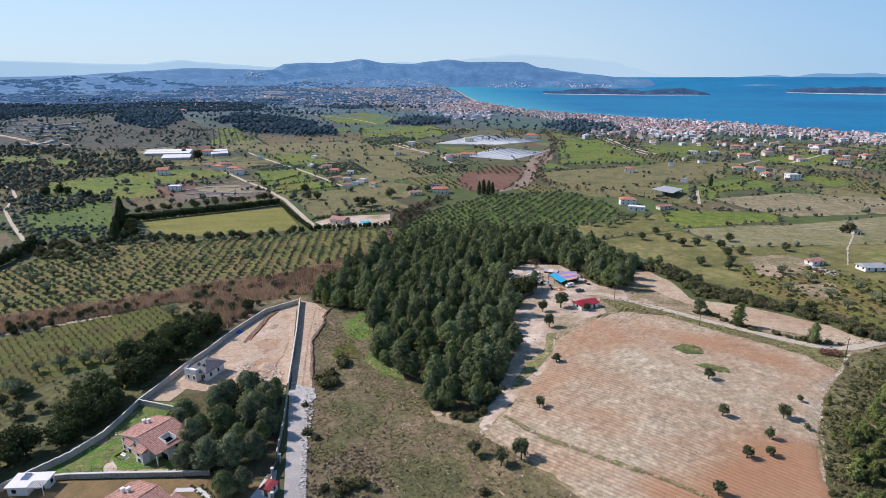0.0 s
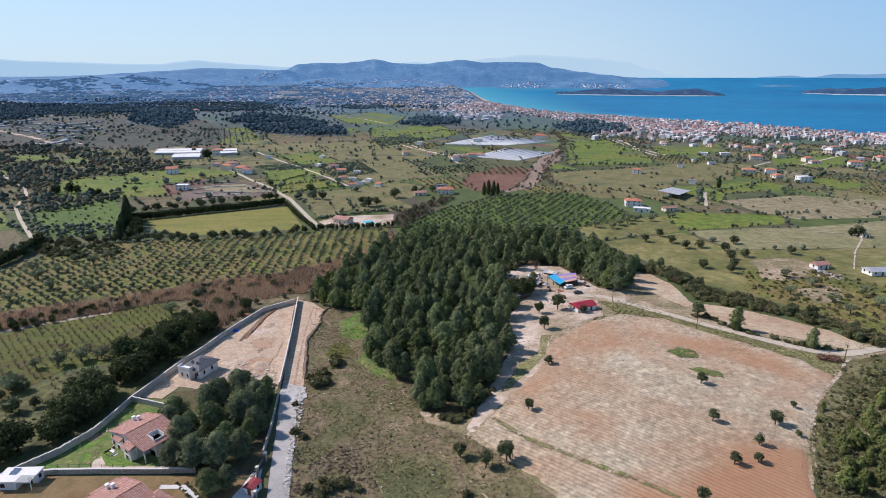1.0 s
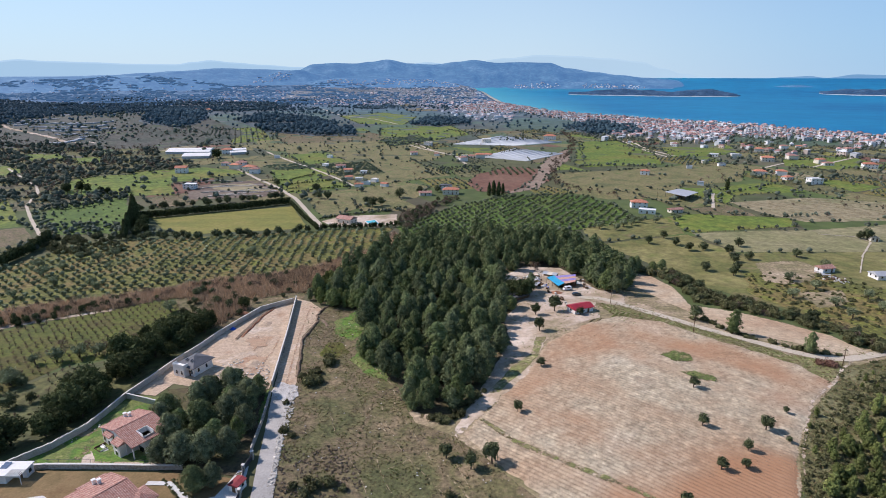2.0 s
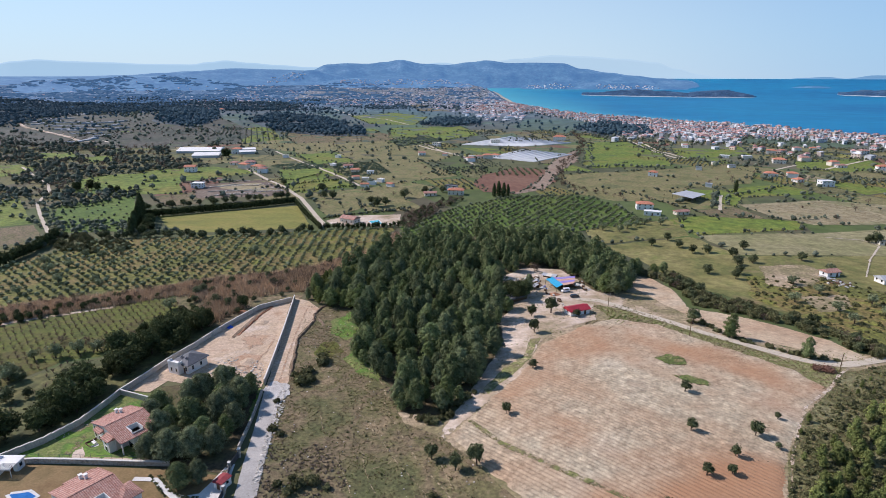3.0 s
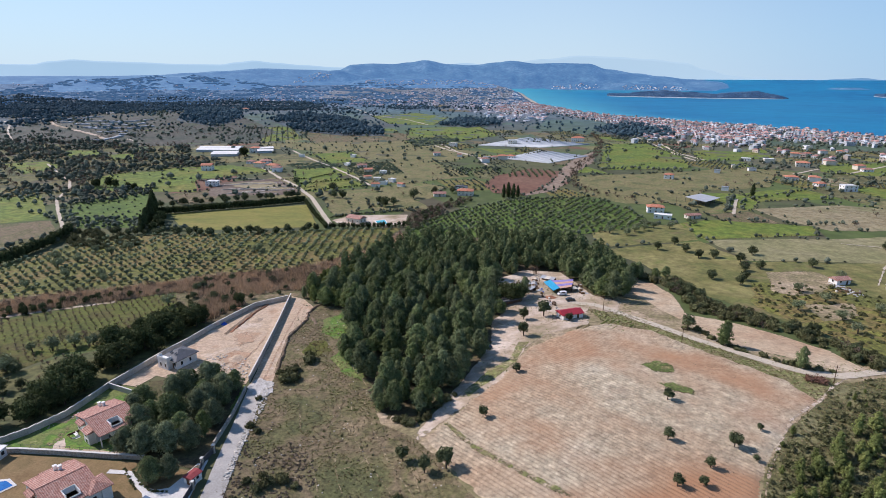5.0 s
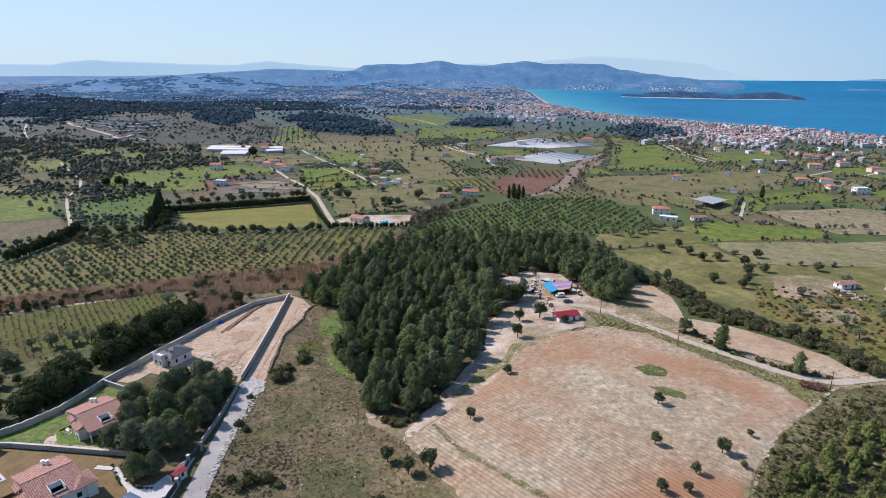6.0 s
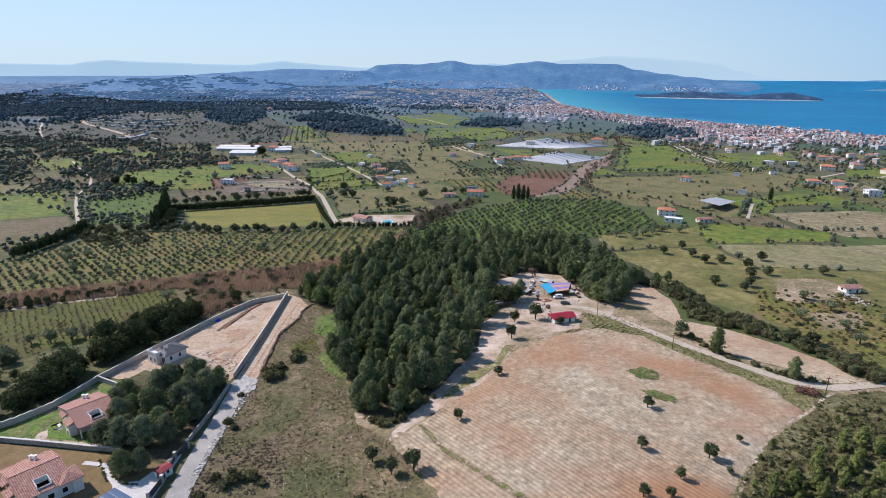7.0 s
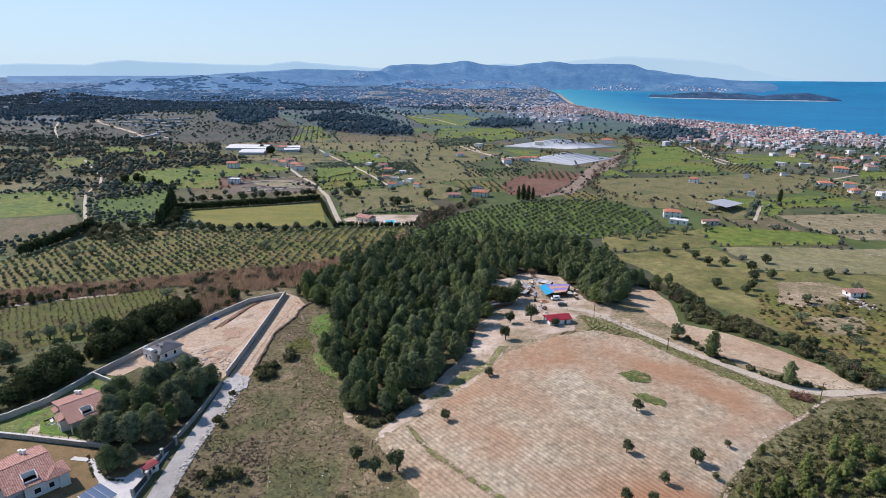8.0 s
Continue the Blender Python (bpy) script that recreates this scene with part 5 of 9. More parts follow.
tufts("dry_grass", PASTURE, 0.9, 600, 0.3, L_STRAW, "dry straw-coloured grass on the pasture", 0.5, (11, -0.1))
tufts("green_grass", PASTURE, 0.9, 601, 0.25, L_GRASS, "short green grass on the pasture", 0.6, (16, 0.08))
tufts("green_grass", STRIP, 0.8, 602, 0.25, L_GRASS, "short green grass on the verge", 0.35, (9, -0.1))
tufts("dry_grass", STRIP, 0.8, 603, 0.35, L_STRAW, "dry grass on the verge", 0.5)
tufts("dry_grass", APRON, 1.2, 607, 0.14, L_STRAW, "dry grass round the field", 0.2, (8, 0.1))
tufts("green_grass", APRON, 1.2, 608, 0.25, L_GRASS, "green grass round the field", 0.4, (14, 0.0))
tufts("dry_grass", SCRUB, 0.9, 605, 0.35, L_STRAW, "dry grass between the scrub", 0.6)

# the pine wood
PINE_AREA = FOREST
plant("pine_tree", PINES, spread(PINE_AREA, 5.5, 2.6, 1, 0.55, 1.32, clear=[YARD]), "tall dark green pine in a dense wood", "tree", "pines of the wood", 300, BACKPINES)
plant("young_pine", YOUNG, spread([(-63.3, 248.8), (-37.2, 238.6), (-29.1, 221.5), (-33.3, 268.7), (-45.0, 294.6), (-58.1, 281.2)], 4.0, 1.4, 2, 0.7, 1.1), "bright green young pine at the edge of the wood", "tree", "pines of the wood")
plant("bush", BUSHES, spread([(11.2, 146.6), (17.3, 157.6), (22.1, 168.7), (15.9, 163.0), (2.8, 151.7), (5.3, 147.5)], 3.2, 1.2, 3, 0.6, 1.2), "grey-green bush at the foot of the wood", "bush", "bushes")

drape("pine_litter", [(-88.6, 168.0), (-70.8, 171.6), (-55.2, 171.5), (-47.5, 138.7), (-45.1, 123.2), (-67.1, 123.7), (-76.9, 138.5)], M_FLOORF, "shaded needle litter under the villa pines", "ground", 0.2, 1.5, 1.0)
# pines by the lower villas, and the evergreen belt outside the wall
plant("pine_tree", BIGPINE, [(x, y, s) for (x, y), s in zip([(-79.3, 151.1), (-70.1, 160.3), (-65.1, 166.2), (-57.8, 160.9), (-55.6, 166.1), (-70.6, 137.1), (-65.5, 144.7), (-59.0, 147.9), (-52.0, 144.7), (-63.5, 127.6), (-57.2, 128.9), (-51.9, 131.6), (-68.8, 127.6), (-54.1, 116.5), (-50.6, 118.7), (-71.6, 156.0), (-78.1, 144.7), (-58.0, 152.7)], (0.9, 1, 1, 0.9, 0.8, 1, 1.1, 1.05, 0.9, 0.95, 1, 0.9, 0.8, 0.8, 0.7, 1, 0.9, 1))], "broad dark green pine beside the villas", "tree", "pines by the villas")
plant("pine_tree", PINES, [(x, y, s) for (x, y), s in zip([(-68.9, 163.7), (-62.8, 167.9), (-54.2, 155.9), (-70.7, 143.1), (-62.8, 131.5), (-57.8, 137.1), (-51.8, 138.6), (-61.7, 155.9)], (0.8, 0.85, 0.8, 0.9, 0.8, 0.9, 0.85, 0.95))], "dark green pine beside the villas", "tree", "pines by the villas")
plant("heath", GHEATH, spread([(-115.5, 112.4), (-115.5, 123.3), (-110.3, 132.8), (-104.5, 146.6), (-103.5, 167.3), (-119.5, 191.8), (-123.3, 185.3), (-135.2, 181.2), (-139.5, 169.8), (-143.4, 146.3)], 2.4, 1.2, 142, 0.3, 0.8, 0.35), "dull green undergrowth outside the wall", "bush", "heath", 0)
plant("bare_vine", FRUIT, spread([(-120.0, 128.0), (-116.0, 140.0), (-112.0, 160.0), (-123.3, 185.3), (-135.2, 181.2), (-139.5, 169.8), (-143.4, 146.3)], 3.6, 0.8, 144, 0.6, 1.0, 0.7), "leafless brown vine in rough grass", "vine", "vineyard rows", 60)
plant("field_oak", OAKS, [(-148.5, 171.6, 1.1), (-140.1, 167.9, 1.0), (-134.0, 154.3, 1.2), (-143.5, 160.9, 0.9), (-129.0, 158.0, 0.8), (-126.0, 172.0, 0.7)], "dark spreading tree below the vineyard", "tree", "evergreen belt")
BELT = [(-112.8, 112.4), (-116.0, 123.9), (-111.1, 133.9), (-105.3, 147.9), (-104.8, 168.0), (-100.5, 185.3), (-93.8, 211.0), (-91.9, 221.8), (-100.9, 223.0), (-107.7, 216.3), (-119.1, 205.9), (-117.2, 187.5), (-113.6, 171.6), (-123.0, 168.0), (-117.0, 152.7), (-115.4, 135.6), (-134.6, 135.6)]
plant("evergreen_tree", DARKS, spread(BELT, 5.0, 2.2, 5, 0.7, 1.5, 0.97), "dark evergreen tree in the belt outside the wall", "tree", "evergreen belt")

# orchards and vineyard
plant("olive_tree", OLIVES, spread(ORCHARD, 5.6, 0.6, 6, 0.5, 0.82, 0.96, angle=0.10, gap2=5.0), "small grey-green olive tree in an orchard row", "tree", "orchard olives", 270)
plant("old_olive", BIGOLIVES, [(-224.5, 288.3, 1.0), (-210.2, 287.6, 0.8), (-197.7, 262.9, 0.9), (-213.8, 306.6, 0.8), (-199.7, 302.0, 1.0), (-179.0, 265.5, 0.85), (-196.8, 313.6, 0.9), (-206.0, 246.0, 0.8), (-118.0, 320.0, 0.7), (-66.0, 345.0, 0.8)], "spreading dark olive among the young rows", "tree", "old olives")
plant("bush", BUSHES, spread([(-255.4, 331.6), (-262.0, 350.0), (-208.2, 336.7), (-190.0, 318.0), (-215.0, 312.0), (-240.0, 316.0)], 4.5, 2.2, 451, 0.7, 1.6, 0.8), "grey-green bush at the head of the orchard", "bush", "orchard bushes", 60)
plant("bare_tree", BAREBUSH, [(-146.9, 198.0, 0.9), (-137.0, 198.0, 1.0), (-128.5, 197.4, 0.9), (-120.5, 204.0, 1.0)], "leafless grey tree at the vineyard's edge", "tree", "bare trees")
drape("lane", ribbon([(-190.0, 209.5), (-180.0, 217.0), (-167.2, 224.4), (-149.1, 234.0)], 2.6), M_DIRT, "trodden earth strip along the vineyard", "road", 0.14, 1.5, 0.6, free=False)
plant("bare_vine", FRUIT, spread(VINEYARD, 3.3, 0.4, 7, 0.75, 1.1, 0.96, angle=0.12, gap2=4.0), "leafless brown vine in a row", "vine", "vineyard rows", 150)
plant("old_olive", BIGOLIVES, [(x, y, s) for (x, y), s in zip([(-147.2, 183.3), (-140.3, 185.3), (-134.2, 189.6), (-128.1, 191.8), (-144.4, 168.0), (-123.0, 195.4), (-121.4, 233.7), (-118.0, 253.8), (-213.8, 277.0), (-115.7, 319.7), (-174.8, 261.1), (-145.4, 171.6)], (0.8, 1.1, 1, 0.9, 1.1, 0.6, 1, 0.8, 1, 1, 0.7, 0.7))], "spreading grey-green old olive tree", "tree", "old olives")
plant("grove_olive", OLIVES, spread(GROVE, 6.2, 0.8, 8, 0.6, 1.0, 0.95, angle=-0.5, gap2=5.6), "grey-green olive tree of the upper grove", "tree", "upper grove", 90)
BRAKE = [(-207.0, 224.7), (-182.2, 238.8), (-147.0, 255.9), (-118.7, 275.3), (-75.8, 292.8), (-66.0, 306.2), (-47.7, 327.4), (-36.4, 372.6), (-31.1, 355.0), (-46.3, 304.2), (-65.3, 272.8), (-68.0, 259.6), (-95.9, 259.6), (-129.6, 248.1), (-153.4, 233.7), (-170.3, 224.7), (-194.3, 208.9)]


def reeds(name, poly, gap, seed, h=2.6):
    rng = np.random.default_rng(seed)
    sp = spread(poly, gap, gap, seed)
    base = np.array([(x, y, ground(x, y)) for x, y, s in sp])
    k = 12
    b = np.repeat(base, k, 0) + rng.normal(size=(len(base) * k, 3)) * np.array([0.8, 0.8, 0])
    tip = b + np.column_stack([rng.normal(size=(len(b), 2)) * 0.75, h * rng.uniform(0.4, 1.3, len(b)) * np.repeat(0.5 + np.array([0.9 * abs(noise.noise((x / 9, y / 9, 1))) + 0.3 for x, y, q in sp]), k)])
    s = unit(rng, len(b)) * 0.24
    v = np.stack([b - s, b + s, tip], 1).reshape(-1, 3)
    tagged(new(name, tri_mesh(name, v, np.arange(len(v)).reshape(-1, 3), L_REED)), "tall dry red-brown reeds along the ditch", "reeds", kind="stuff")


reeds("reed_bed", BRAKE, 1.2, 9, 2.2)
reeds("reed_bed", [(-110.1, 221.8), (-108.2, 241.4), (-95.5, 250.2), (-87.7, 238.8), (-93.1, 221.8), (-97.7, 216.3)], 1.2, 10, 3.0)
reeds("reed_bed", [(-120.0, 247.0), (-111.0, 262.0), (-80.0, 264.0), (-77.0, 257.0), (-90.0, 250.0), (-108.0, 244.0)], 1.5, 12, 2.2)
reeds("reed_bed", [(-87.2, 271.1), (-79.4, 300.0), (-68.6, 290.0), (-66.6, 272.6), (-73.6, 267.1)], 1.4, 13, 2.6)
plant("bush", BAREBUSH, spread(BRAKE, 5.5, 2.5, 11, 0.6, 1.2, 0.6), "bare brown bush among the reeds", "bush", "bare bushes", 40)
plant("ditch_bush", OAKS, spread([(-125.4, 233.7), (-113.2, 261.1), (-95.1, 257.4), (-73.0, 257.4), (-82.6, 243.4), (-91.5, 217.4), (-105.8, 217.4)], 6, 3, 121, 0.4, 1.0, 0.5), "dark bush beside the reeds", "bush", "ditch bushes", 30)
plant("ditch_bush", OAKS, spread(BRAKE, 5, 2.5, 120, 0.35, 0.9, 0.4, clumped=(25, 0.0)), "dark bush among the reeds", "bush", "ditch bushes", 60)
plant("bush", DARKS, spread([(-200.2, 216.3), (-173.8, 230.0), (-139.6, 246.8), (-130.2, 249.5), (-153.4, 233.7), (-169.3, 219.6), (-191.0, 204.9)], 3.6, 1.2, 12, 0.3, 0.5, 0.8), "dark bush along the ditch", "bush", "ditch bushes", 40)
plant("evergreen_tree", DARKS, [(x, y, s) for (x, y), s in zip([(-89.0, 238.8), (-107.7, 230.7), (-108.4, 226.5), (-111.3, 161.0), (-111.0, 154.3), (-110.6, 149.5)], (0.85, 0.6, 0.5, 1.5, 1.5, 1.35))], "single dark evergreen tree beside the ditch", "tree", "evergreen belt")

# trees and bushes in and round the vineyard field
SINGLE = [(29.8, 152.1), (80.2, 141.0), (85.5, 161.8), (96.8, 139.5), (87.7, 130.2), (77.7, 122.5), (84.0, 123.2), (64.6, 109.7), (40.0, 179.2), (43.2, 210.4), (43.6, 228.7), (52.3, 232.3), (8.8, 133.0), (15.5, 127.9), (21.2, 129.4), (106.7, 148.1), (100.2, 134.1), (108.7, 221.0)]
CROWNED = finished("oak", [broad(s, 4.9, 2.2, 26, 28, 0.34, 0.17, 0.26) for s in range(75, 79)], L_OAK)
plant("field_oak", CROWNED, [(x, y, s) for (x, y), s in zip(SINGLE, (0.85, 0.8, 0.8, 0.92, 0.72, 0.72, 0.62, 0.85, 0.72, 1.25, 1.15, 1.45, 1.0, 1.1, 1.35, 0.5, 0.45, 1.35))], "round dark evergreen oak standing alone", "tree", "field trees")
plant("bush", BUSHES, [(x, y, s) for (x, y), s in zip([(-40.8, 173.3), (-38.4, 175.1), (-37.0, 188.0), (-40.3, 144.9), (-37.3, 142.6), (-21.2, 122.8), (-25.2, 120.5), (-30.3, 120.5), (-17.4, 121.2), (10.1, 118.0), (-44.9, 160.9)], (1.5, 1.2, 1.3, 0.8, 0.7, 1, 0.9, 0.8, 0.7, 0.8, 0.7))], "grey-green bush on the hillside", "bush", "hillside bushes")
plant("bush", BUSHES, [(x, y, s) for (x, y), s in zip([(-40.9, 145.1), (-26.9, 118.3), (-24.3, 121.6), (-22.6, 123.8), (-30.4, 112.8), (-37.9, 191.1), (-41.1, 178.2), (-43.9, 176.9), (-40.1, 181.7), (-27.3, 123.6)], (0.8, 0.9, 1.0, 0.8, 0.9, 1.4, 1.4, 1.2, 1.1, 0.7))], "grey-green bush on the hillside", "bush", "hillside bushes")
plant("tussock", HEATH, spread(PASTURE, 1.5, 0.8, 13, 0.2, 0.5, 0.3, clumped=(14, 0.2)), "low brown heath tussocks in the pasture", "tussock", "tussocks", 0)
plant("heath", HEATH, spread([(-38.3, 136.2), (-23.6, 139.6), (-14.5, 129.6), (-11.7, 114.8), (-11.6, 97.9), (-31.1, 97.2)], 1.1, 0.6, 113, 0.3, 0.65, 0.75, clumped=(9, -0.15)), "grey-brown heath on the slope", "heath", "tussocks", 0)
plant("green_tussock", GHEATH, spread(PASTURE, 3.0, 1.5, 114, 0.2, 0.5, 0.3, clumped=(20, 0.1)), "low green tussocks in the pasture", "tussock", "tussocks", 0)
plant("scrub_bush", YOUNG, spread(SCRUB, 5.0, 2.4, 14, 0.22, 0.45, 0.5, clumped=(18, 0.0)), "low green pine scrub on stony ground", "bush", "scrub", 50)
plant("scrub_pine", YOUNG, spread([(110.0, 132.0), (122.2, 142.7), (135.2, 151.7), (160.8, 155.0), (103.3, 89.3), (80.9, 89.6), (95.0, 112.2)], 4.2, 2.0, 140, 0.45, 0.9, 0.8), "dense young pine in the scrub", "tree", "scrub pines", 60)
plant("heath", GHEATH, spread([(114.3, 145.7), (152.0, 173.9), (170.3, 165.7), (103.3, 89.3), (79.8, 89.6), (91.7, 112.2)], 1.7, 0.9, 141, 0.5, 1.2, 0.7), "dense grey-green heath", "bush", "heath", 0)
plant("scrub_bush", GHEATH, spread(SCRUB, 2.2, 1.1, 15, 0.4, 1.0, 0.6), "low grey-green heath bush", "bush", "heath", 0)
plant("pine_tree", PINES, [(x, y, s) for (x, y), s in zip([(117.0, 206.2), (136.5, 189.5), (81.2, 261.1), (85.6, 257.3), (79.1, 268.7), (87.6, 270.4), (91.2, 263.6), (41.1, 253.9), (44.8, 260.2), (104.6, 294.3), (113.4, 292.9), (119.9, 298.0)], (1.0, 0.75, 1.3, 1.25, 1.35, 1.15, 1.1, 1, 0.9, 0.9, 0.8, 0.7))], "dark pine beside the farm track", "tree", "trackside pines")
plant("evergreen_tree", DARKS, [(39.2, 250.3, 1.35), (36.0, 255.0, 1.2), (42.5, 256.0, 1.1)], "broad dark evergreen beside the farmyard", "tree", "farmyard trees")
plant("field_oak", OAKS, [(62.5, 226.9, 0.75)], "small dark tree in front of the red-roofed hut", "tree", "farmyard trees")
plant("field_oak", OAKS, [(270.0, 361.5, 1.7), (266.5, 363.0, 1.2)], "dark tree over the small stone shed", "tree", "pasture oaks")
plant("old_olive", BIGOLIVES, spread([(98.0, 388.0), (142.0, 412.0), (168.0, 424.0), (172.0, 414.0), (146.0, 400.0), (106.0, 378.0)], 8.5, 2.5, 445, 0.7, 1.1, 0.85), "spreading grey-green olive below the farmhouse", "tree", "old olives")
plant("bare_tree", BAREBUSH, [(50.7, 294.9, 1.6)], "leafless grey tree behind the sheds", "tree", "farmyard trees")
L_RUST = leaf("russet_leaves", [(0.16, 0.085, 0.06), (0.21, 0.115, 0.08), (0.25, 0.15, 0.105)])
plant("russet_bush", finished("bush", [broad(185, 2.2, 2.4, 20, 24, 0.34, 0.06, -0.1)], L_RUST), [(137.9, 179.4, 1.0), (135.2, 180.2, 0.8)], "low russet-brown bush beside the track", "bush", "trackside bushes")
THICKET = [(106.0, 298.5), (124.4, 289.4), (130.5, 256.2), (146.4, 240.3), (155.7, 226.2), (164.5, 210.8), (168.2, 195.2), (161.8, 186.8), (158.5, 193.1), (147.4, 220.5), (130.4, 234.2), (117.8, 246.0), (117.4, 271.5)]
plant("bush", BUSHES, spread(THICKET, 3.4, 1.8, 16, 0.4, 1.7, 0.85), "dense grey-green bush in the thicket", "bush", "thicket", 90)
plant("thicket_oak", OAKS, spread(THICKET, 7.5, 3, 160, 0.6, 1.2, 0.6), "taller dark oak in the thicket", "tree", "thicket")
plant("bush", BAREBUSH, spread(THICKET, 7, 2.5, 17, 0.7, 1.2, 0.6), "bare brown bush in the thicket", "bush", "thicket")
plant("bush", LOWBUSH, along([(108.2, 223.9), (113.5, 219.5), (118.5, 206.2), (124.2, 200.1), (131.7, 194.4), (139.5, 190.0), (146.5, 187.9)], 1.6, 1.2, 18, 0.7, 1.5), "low dark bush beside the track", "bush", "trackside bushes", 50)
plant("field_oak", OAKS, [(x, y, 1.15) for x, y in [(128.4, 351.0), (144.1, 347.3), (148.4, 335.6), (156.7, 336.2), (169.2, 329.3), (181.3, 343.5), (164.8, 312.1), (153.8, 288.1), (158.9, 296.1), (175.2, 317.2), (205.1, 322.9), (142.0, 363.6), (143.0, 296.9)]], "round dark oak in the pasture", "tree", "pasture oaks")
plant("young_tree", LOWBUSH, spread([(165.2, 285.5), (207.1, 294.4), (221.5, 265.0), (175.3, 204.5), (164.5, 217.5), (159.2, 240.1)], 6.5, 1.5, 19, 0.6, 1.2, 0.8), "small green sapling on the slope", "sapling", "saplings", 60)

M_WEEDS = mat("field_weeds", [(0.20, 0.17, 0.075), (0.085, 0.115, 0.03), (0.12, 0.15, 0.04), (0.26, 0.21, 0.11)], 0.2, grain=(6, 0.3), third=(1.2, 0.3), edge=True)
for poly, sd in (([(82.8, 185.3), (88.7, 188.6), (93.1, 185.4), (92.4, 180.2), (85.9, 179.4)], 610), ([(84.7, 172.0), (89.6, 172.3), (95.5, 168.5), (94.5, 165.4), (89.1, 167.0)], 611), (ribbon(DITCH, 1.8), 612)):
    if sd != 612:
        drape("weed_patch", poly, M_WEEDS, "thin patch of weeds in the vineyard field", "weeds", 0.46, 1.0, 0.8, free=False)
    tufts("weeds", [(x, y) for x, y in poly], 0.45, sd, 0.55 if sd != 612 else 0.4, L_GRASS if sd == 610 else L_STRAW, "low weeds in the vineyard field", 0.6)

EAST_SLOPE = [(161.4, 296.0), (199.0, 286.4), (221.5, 265.0), (232.5, 247.4), (190.7, 198.5), (173.0, 201.5), (164.5, 217.5), (156.8, 236.1), (149.4, 255.7)]
drape("meadow", EAST_SLOPE, M_ORCHARD, "patchy green slope below the farm", "field", 0.14, 4, 3.0, free=False)
drape("meadow", [(175.6, 311.6), (203.1, 313.8), (204.1, 294.4), (179.0, 273.2), (165.0, 279.5)], M_DRYMIX, "bare trampled ground above the slope", "field", 0.2, 4, 3.0, free=False)
drape("meadow", [(171.9, 261.3), (194.1, 265.4), (189.2, 246.1), (166.8, 235.9)], M_DRYMIX, "bare patch on the slope", "field", 0.24, 4, 3.0, free=False)
plant("sapling", GHEATH, spread(EAST_SLOPE, 4.2, 1.6, 190, 0.5, 1.3, 0.7), "small green sapling on the slope", "sapling", "saplings", 0)
plant("old_olive", BIGOLIVES, [(x, y, 0.9) for x, y in [(165.3, 252.6), (183.0, 265.6), (177.6, 241.4), (198.6, 251.9), (194.0, 235.5), (175.1, 225.9), (209.3, 302.7), (178.6, 280.0)]], "spreading grey olive on the slope", "tree", "old olives")
M_TRACK = mat("churned_sand", [(0.34, 0.20, 0.115), (0.44, 0.29, 0.19), (0.36, 0.25, 0.16)], 0.5, grain=(8, 0.25), bump=0.6, bump_scale=2, edge=True)
for tr in ([(-63.1, 210.9), (-61.9, 196.2), (-63.7, 187.4), (-68.7, 183.2)], [(-58.9, 243.3), (-56.0, 216.2), (-52.1, 191.7), (-48.4, 171.5)]):
    drape("wheel_track", ribbon(tr, 0.7), M_TRACK, "churned wheel track in the sand", "track", 0.26, 1.2, 0.35, free=False)

# Dark soil; its tone also paints overhang shade and the trench's shadow.
M_CUT = mat("cut_shaded_soil", [(0.13, 0.085, 0.055), (0.20, 0.14, 0.09), (0.27, 0.20, 0.14)], 0.5, grain=(8, 0.3), bump=0.8, bump_scale=2)


def earth_bank(line, wide, high, label, material=None):
    """A low crumbling bank of soil along a line, steep on one side."""
    pts = outline([Vector(p) for p in line], 0.8, 0.5, False)
    prof = ((-0.5, -0.3), (-0.34, 0.55), (-0.12, 1.0), (0.2, 0.7), (0.5, -0.3))
    V = []
    for i, p in enumerate(pts):
        d = (pts[min(i + 1, len(pts) - 1)] - pts[max(i - 1, 0)]).normalized()
        side = Vector((-d.y, d.x))
        k = (0.7 + 0.6 * noise.noise((p.x / 2, p.y / 2, 3))) * min(1, 0.15 + i / 6, 0.15 + (len(pts) - 1 - i) / 6)
        for u, h in prof:
            q = p - side * wide * u * (0.8 + 0.5 * noise.noise((p.x / 3, p.y / 3, u)))
            V.append((q.x, q.y, ground(q.x, q.y) + 0.2 + high * h * k * (1 + 0.4 * noise.noise((q.x, q.y, 7)))))
    tagged(new("earth_bank", tri_mesh("earth_bank", V, grid_faces(len(prof), len(pts)), material or M_CUT)), label, "bank")


earth_bank([(-50.5, 245.0), (-52.5, 239.6), (-53.5, 233.0), (-51.8, 225.8), (-52.7, 215.1), (-53.2, 208.5), (-51.0, 198.9), (-48.5, 188.0), (-46.5, 178.0)], 1.9, 0.8, "crumbling dark soil bank beside the lane's head, overhang shade painted in")
earth_bank([(-49.8, 228.0), (-47.4, 225.0), (-45.8, 220.5)], 1.6, 0.6, "short clod bank in the pasture")
drape("gravel_spill", [(-52.6, 167.0), (-51.5, 174.2), (-44.6, 173.0), (-42.2, 165.5), (-45.7, 161.0)], M_COPINGS, "spill of white gravel at the end of the paved lane", "gravel", 0.3, 1.0, 0.9, free=False)
drape("spoil_patch", [(-76.9, 207.1), (-72.2, 211.3), (-65.6, 202.9), (-69.1, 197.0)], M_TRACK, "brown patch of turned soil in the sand", "soil", 0.24, 0.7, 2.2, free=False)
drape("spoil_patch", [(-72.2, 185.6), (-69.6, 195.1), (-62.6, 191.1), (-62.0, 183.4)], M_TRACK, "rough brown patch of turned soil", "soil", 0.24, 0.7, 2.2, free=False)
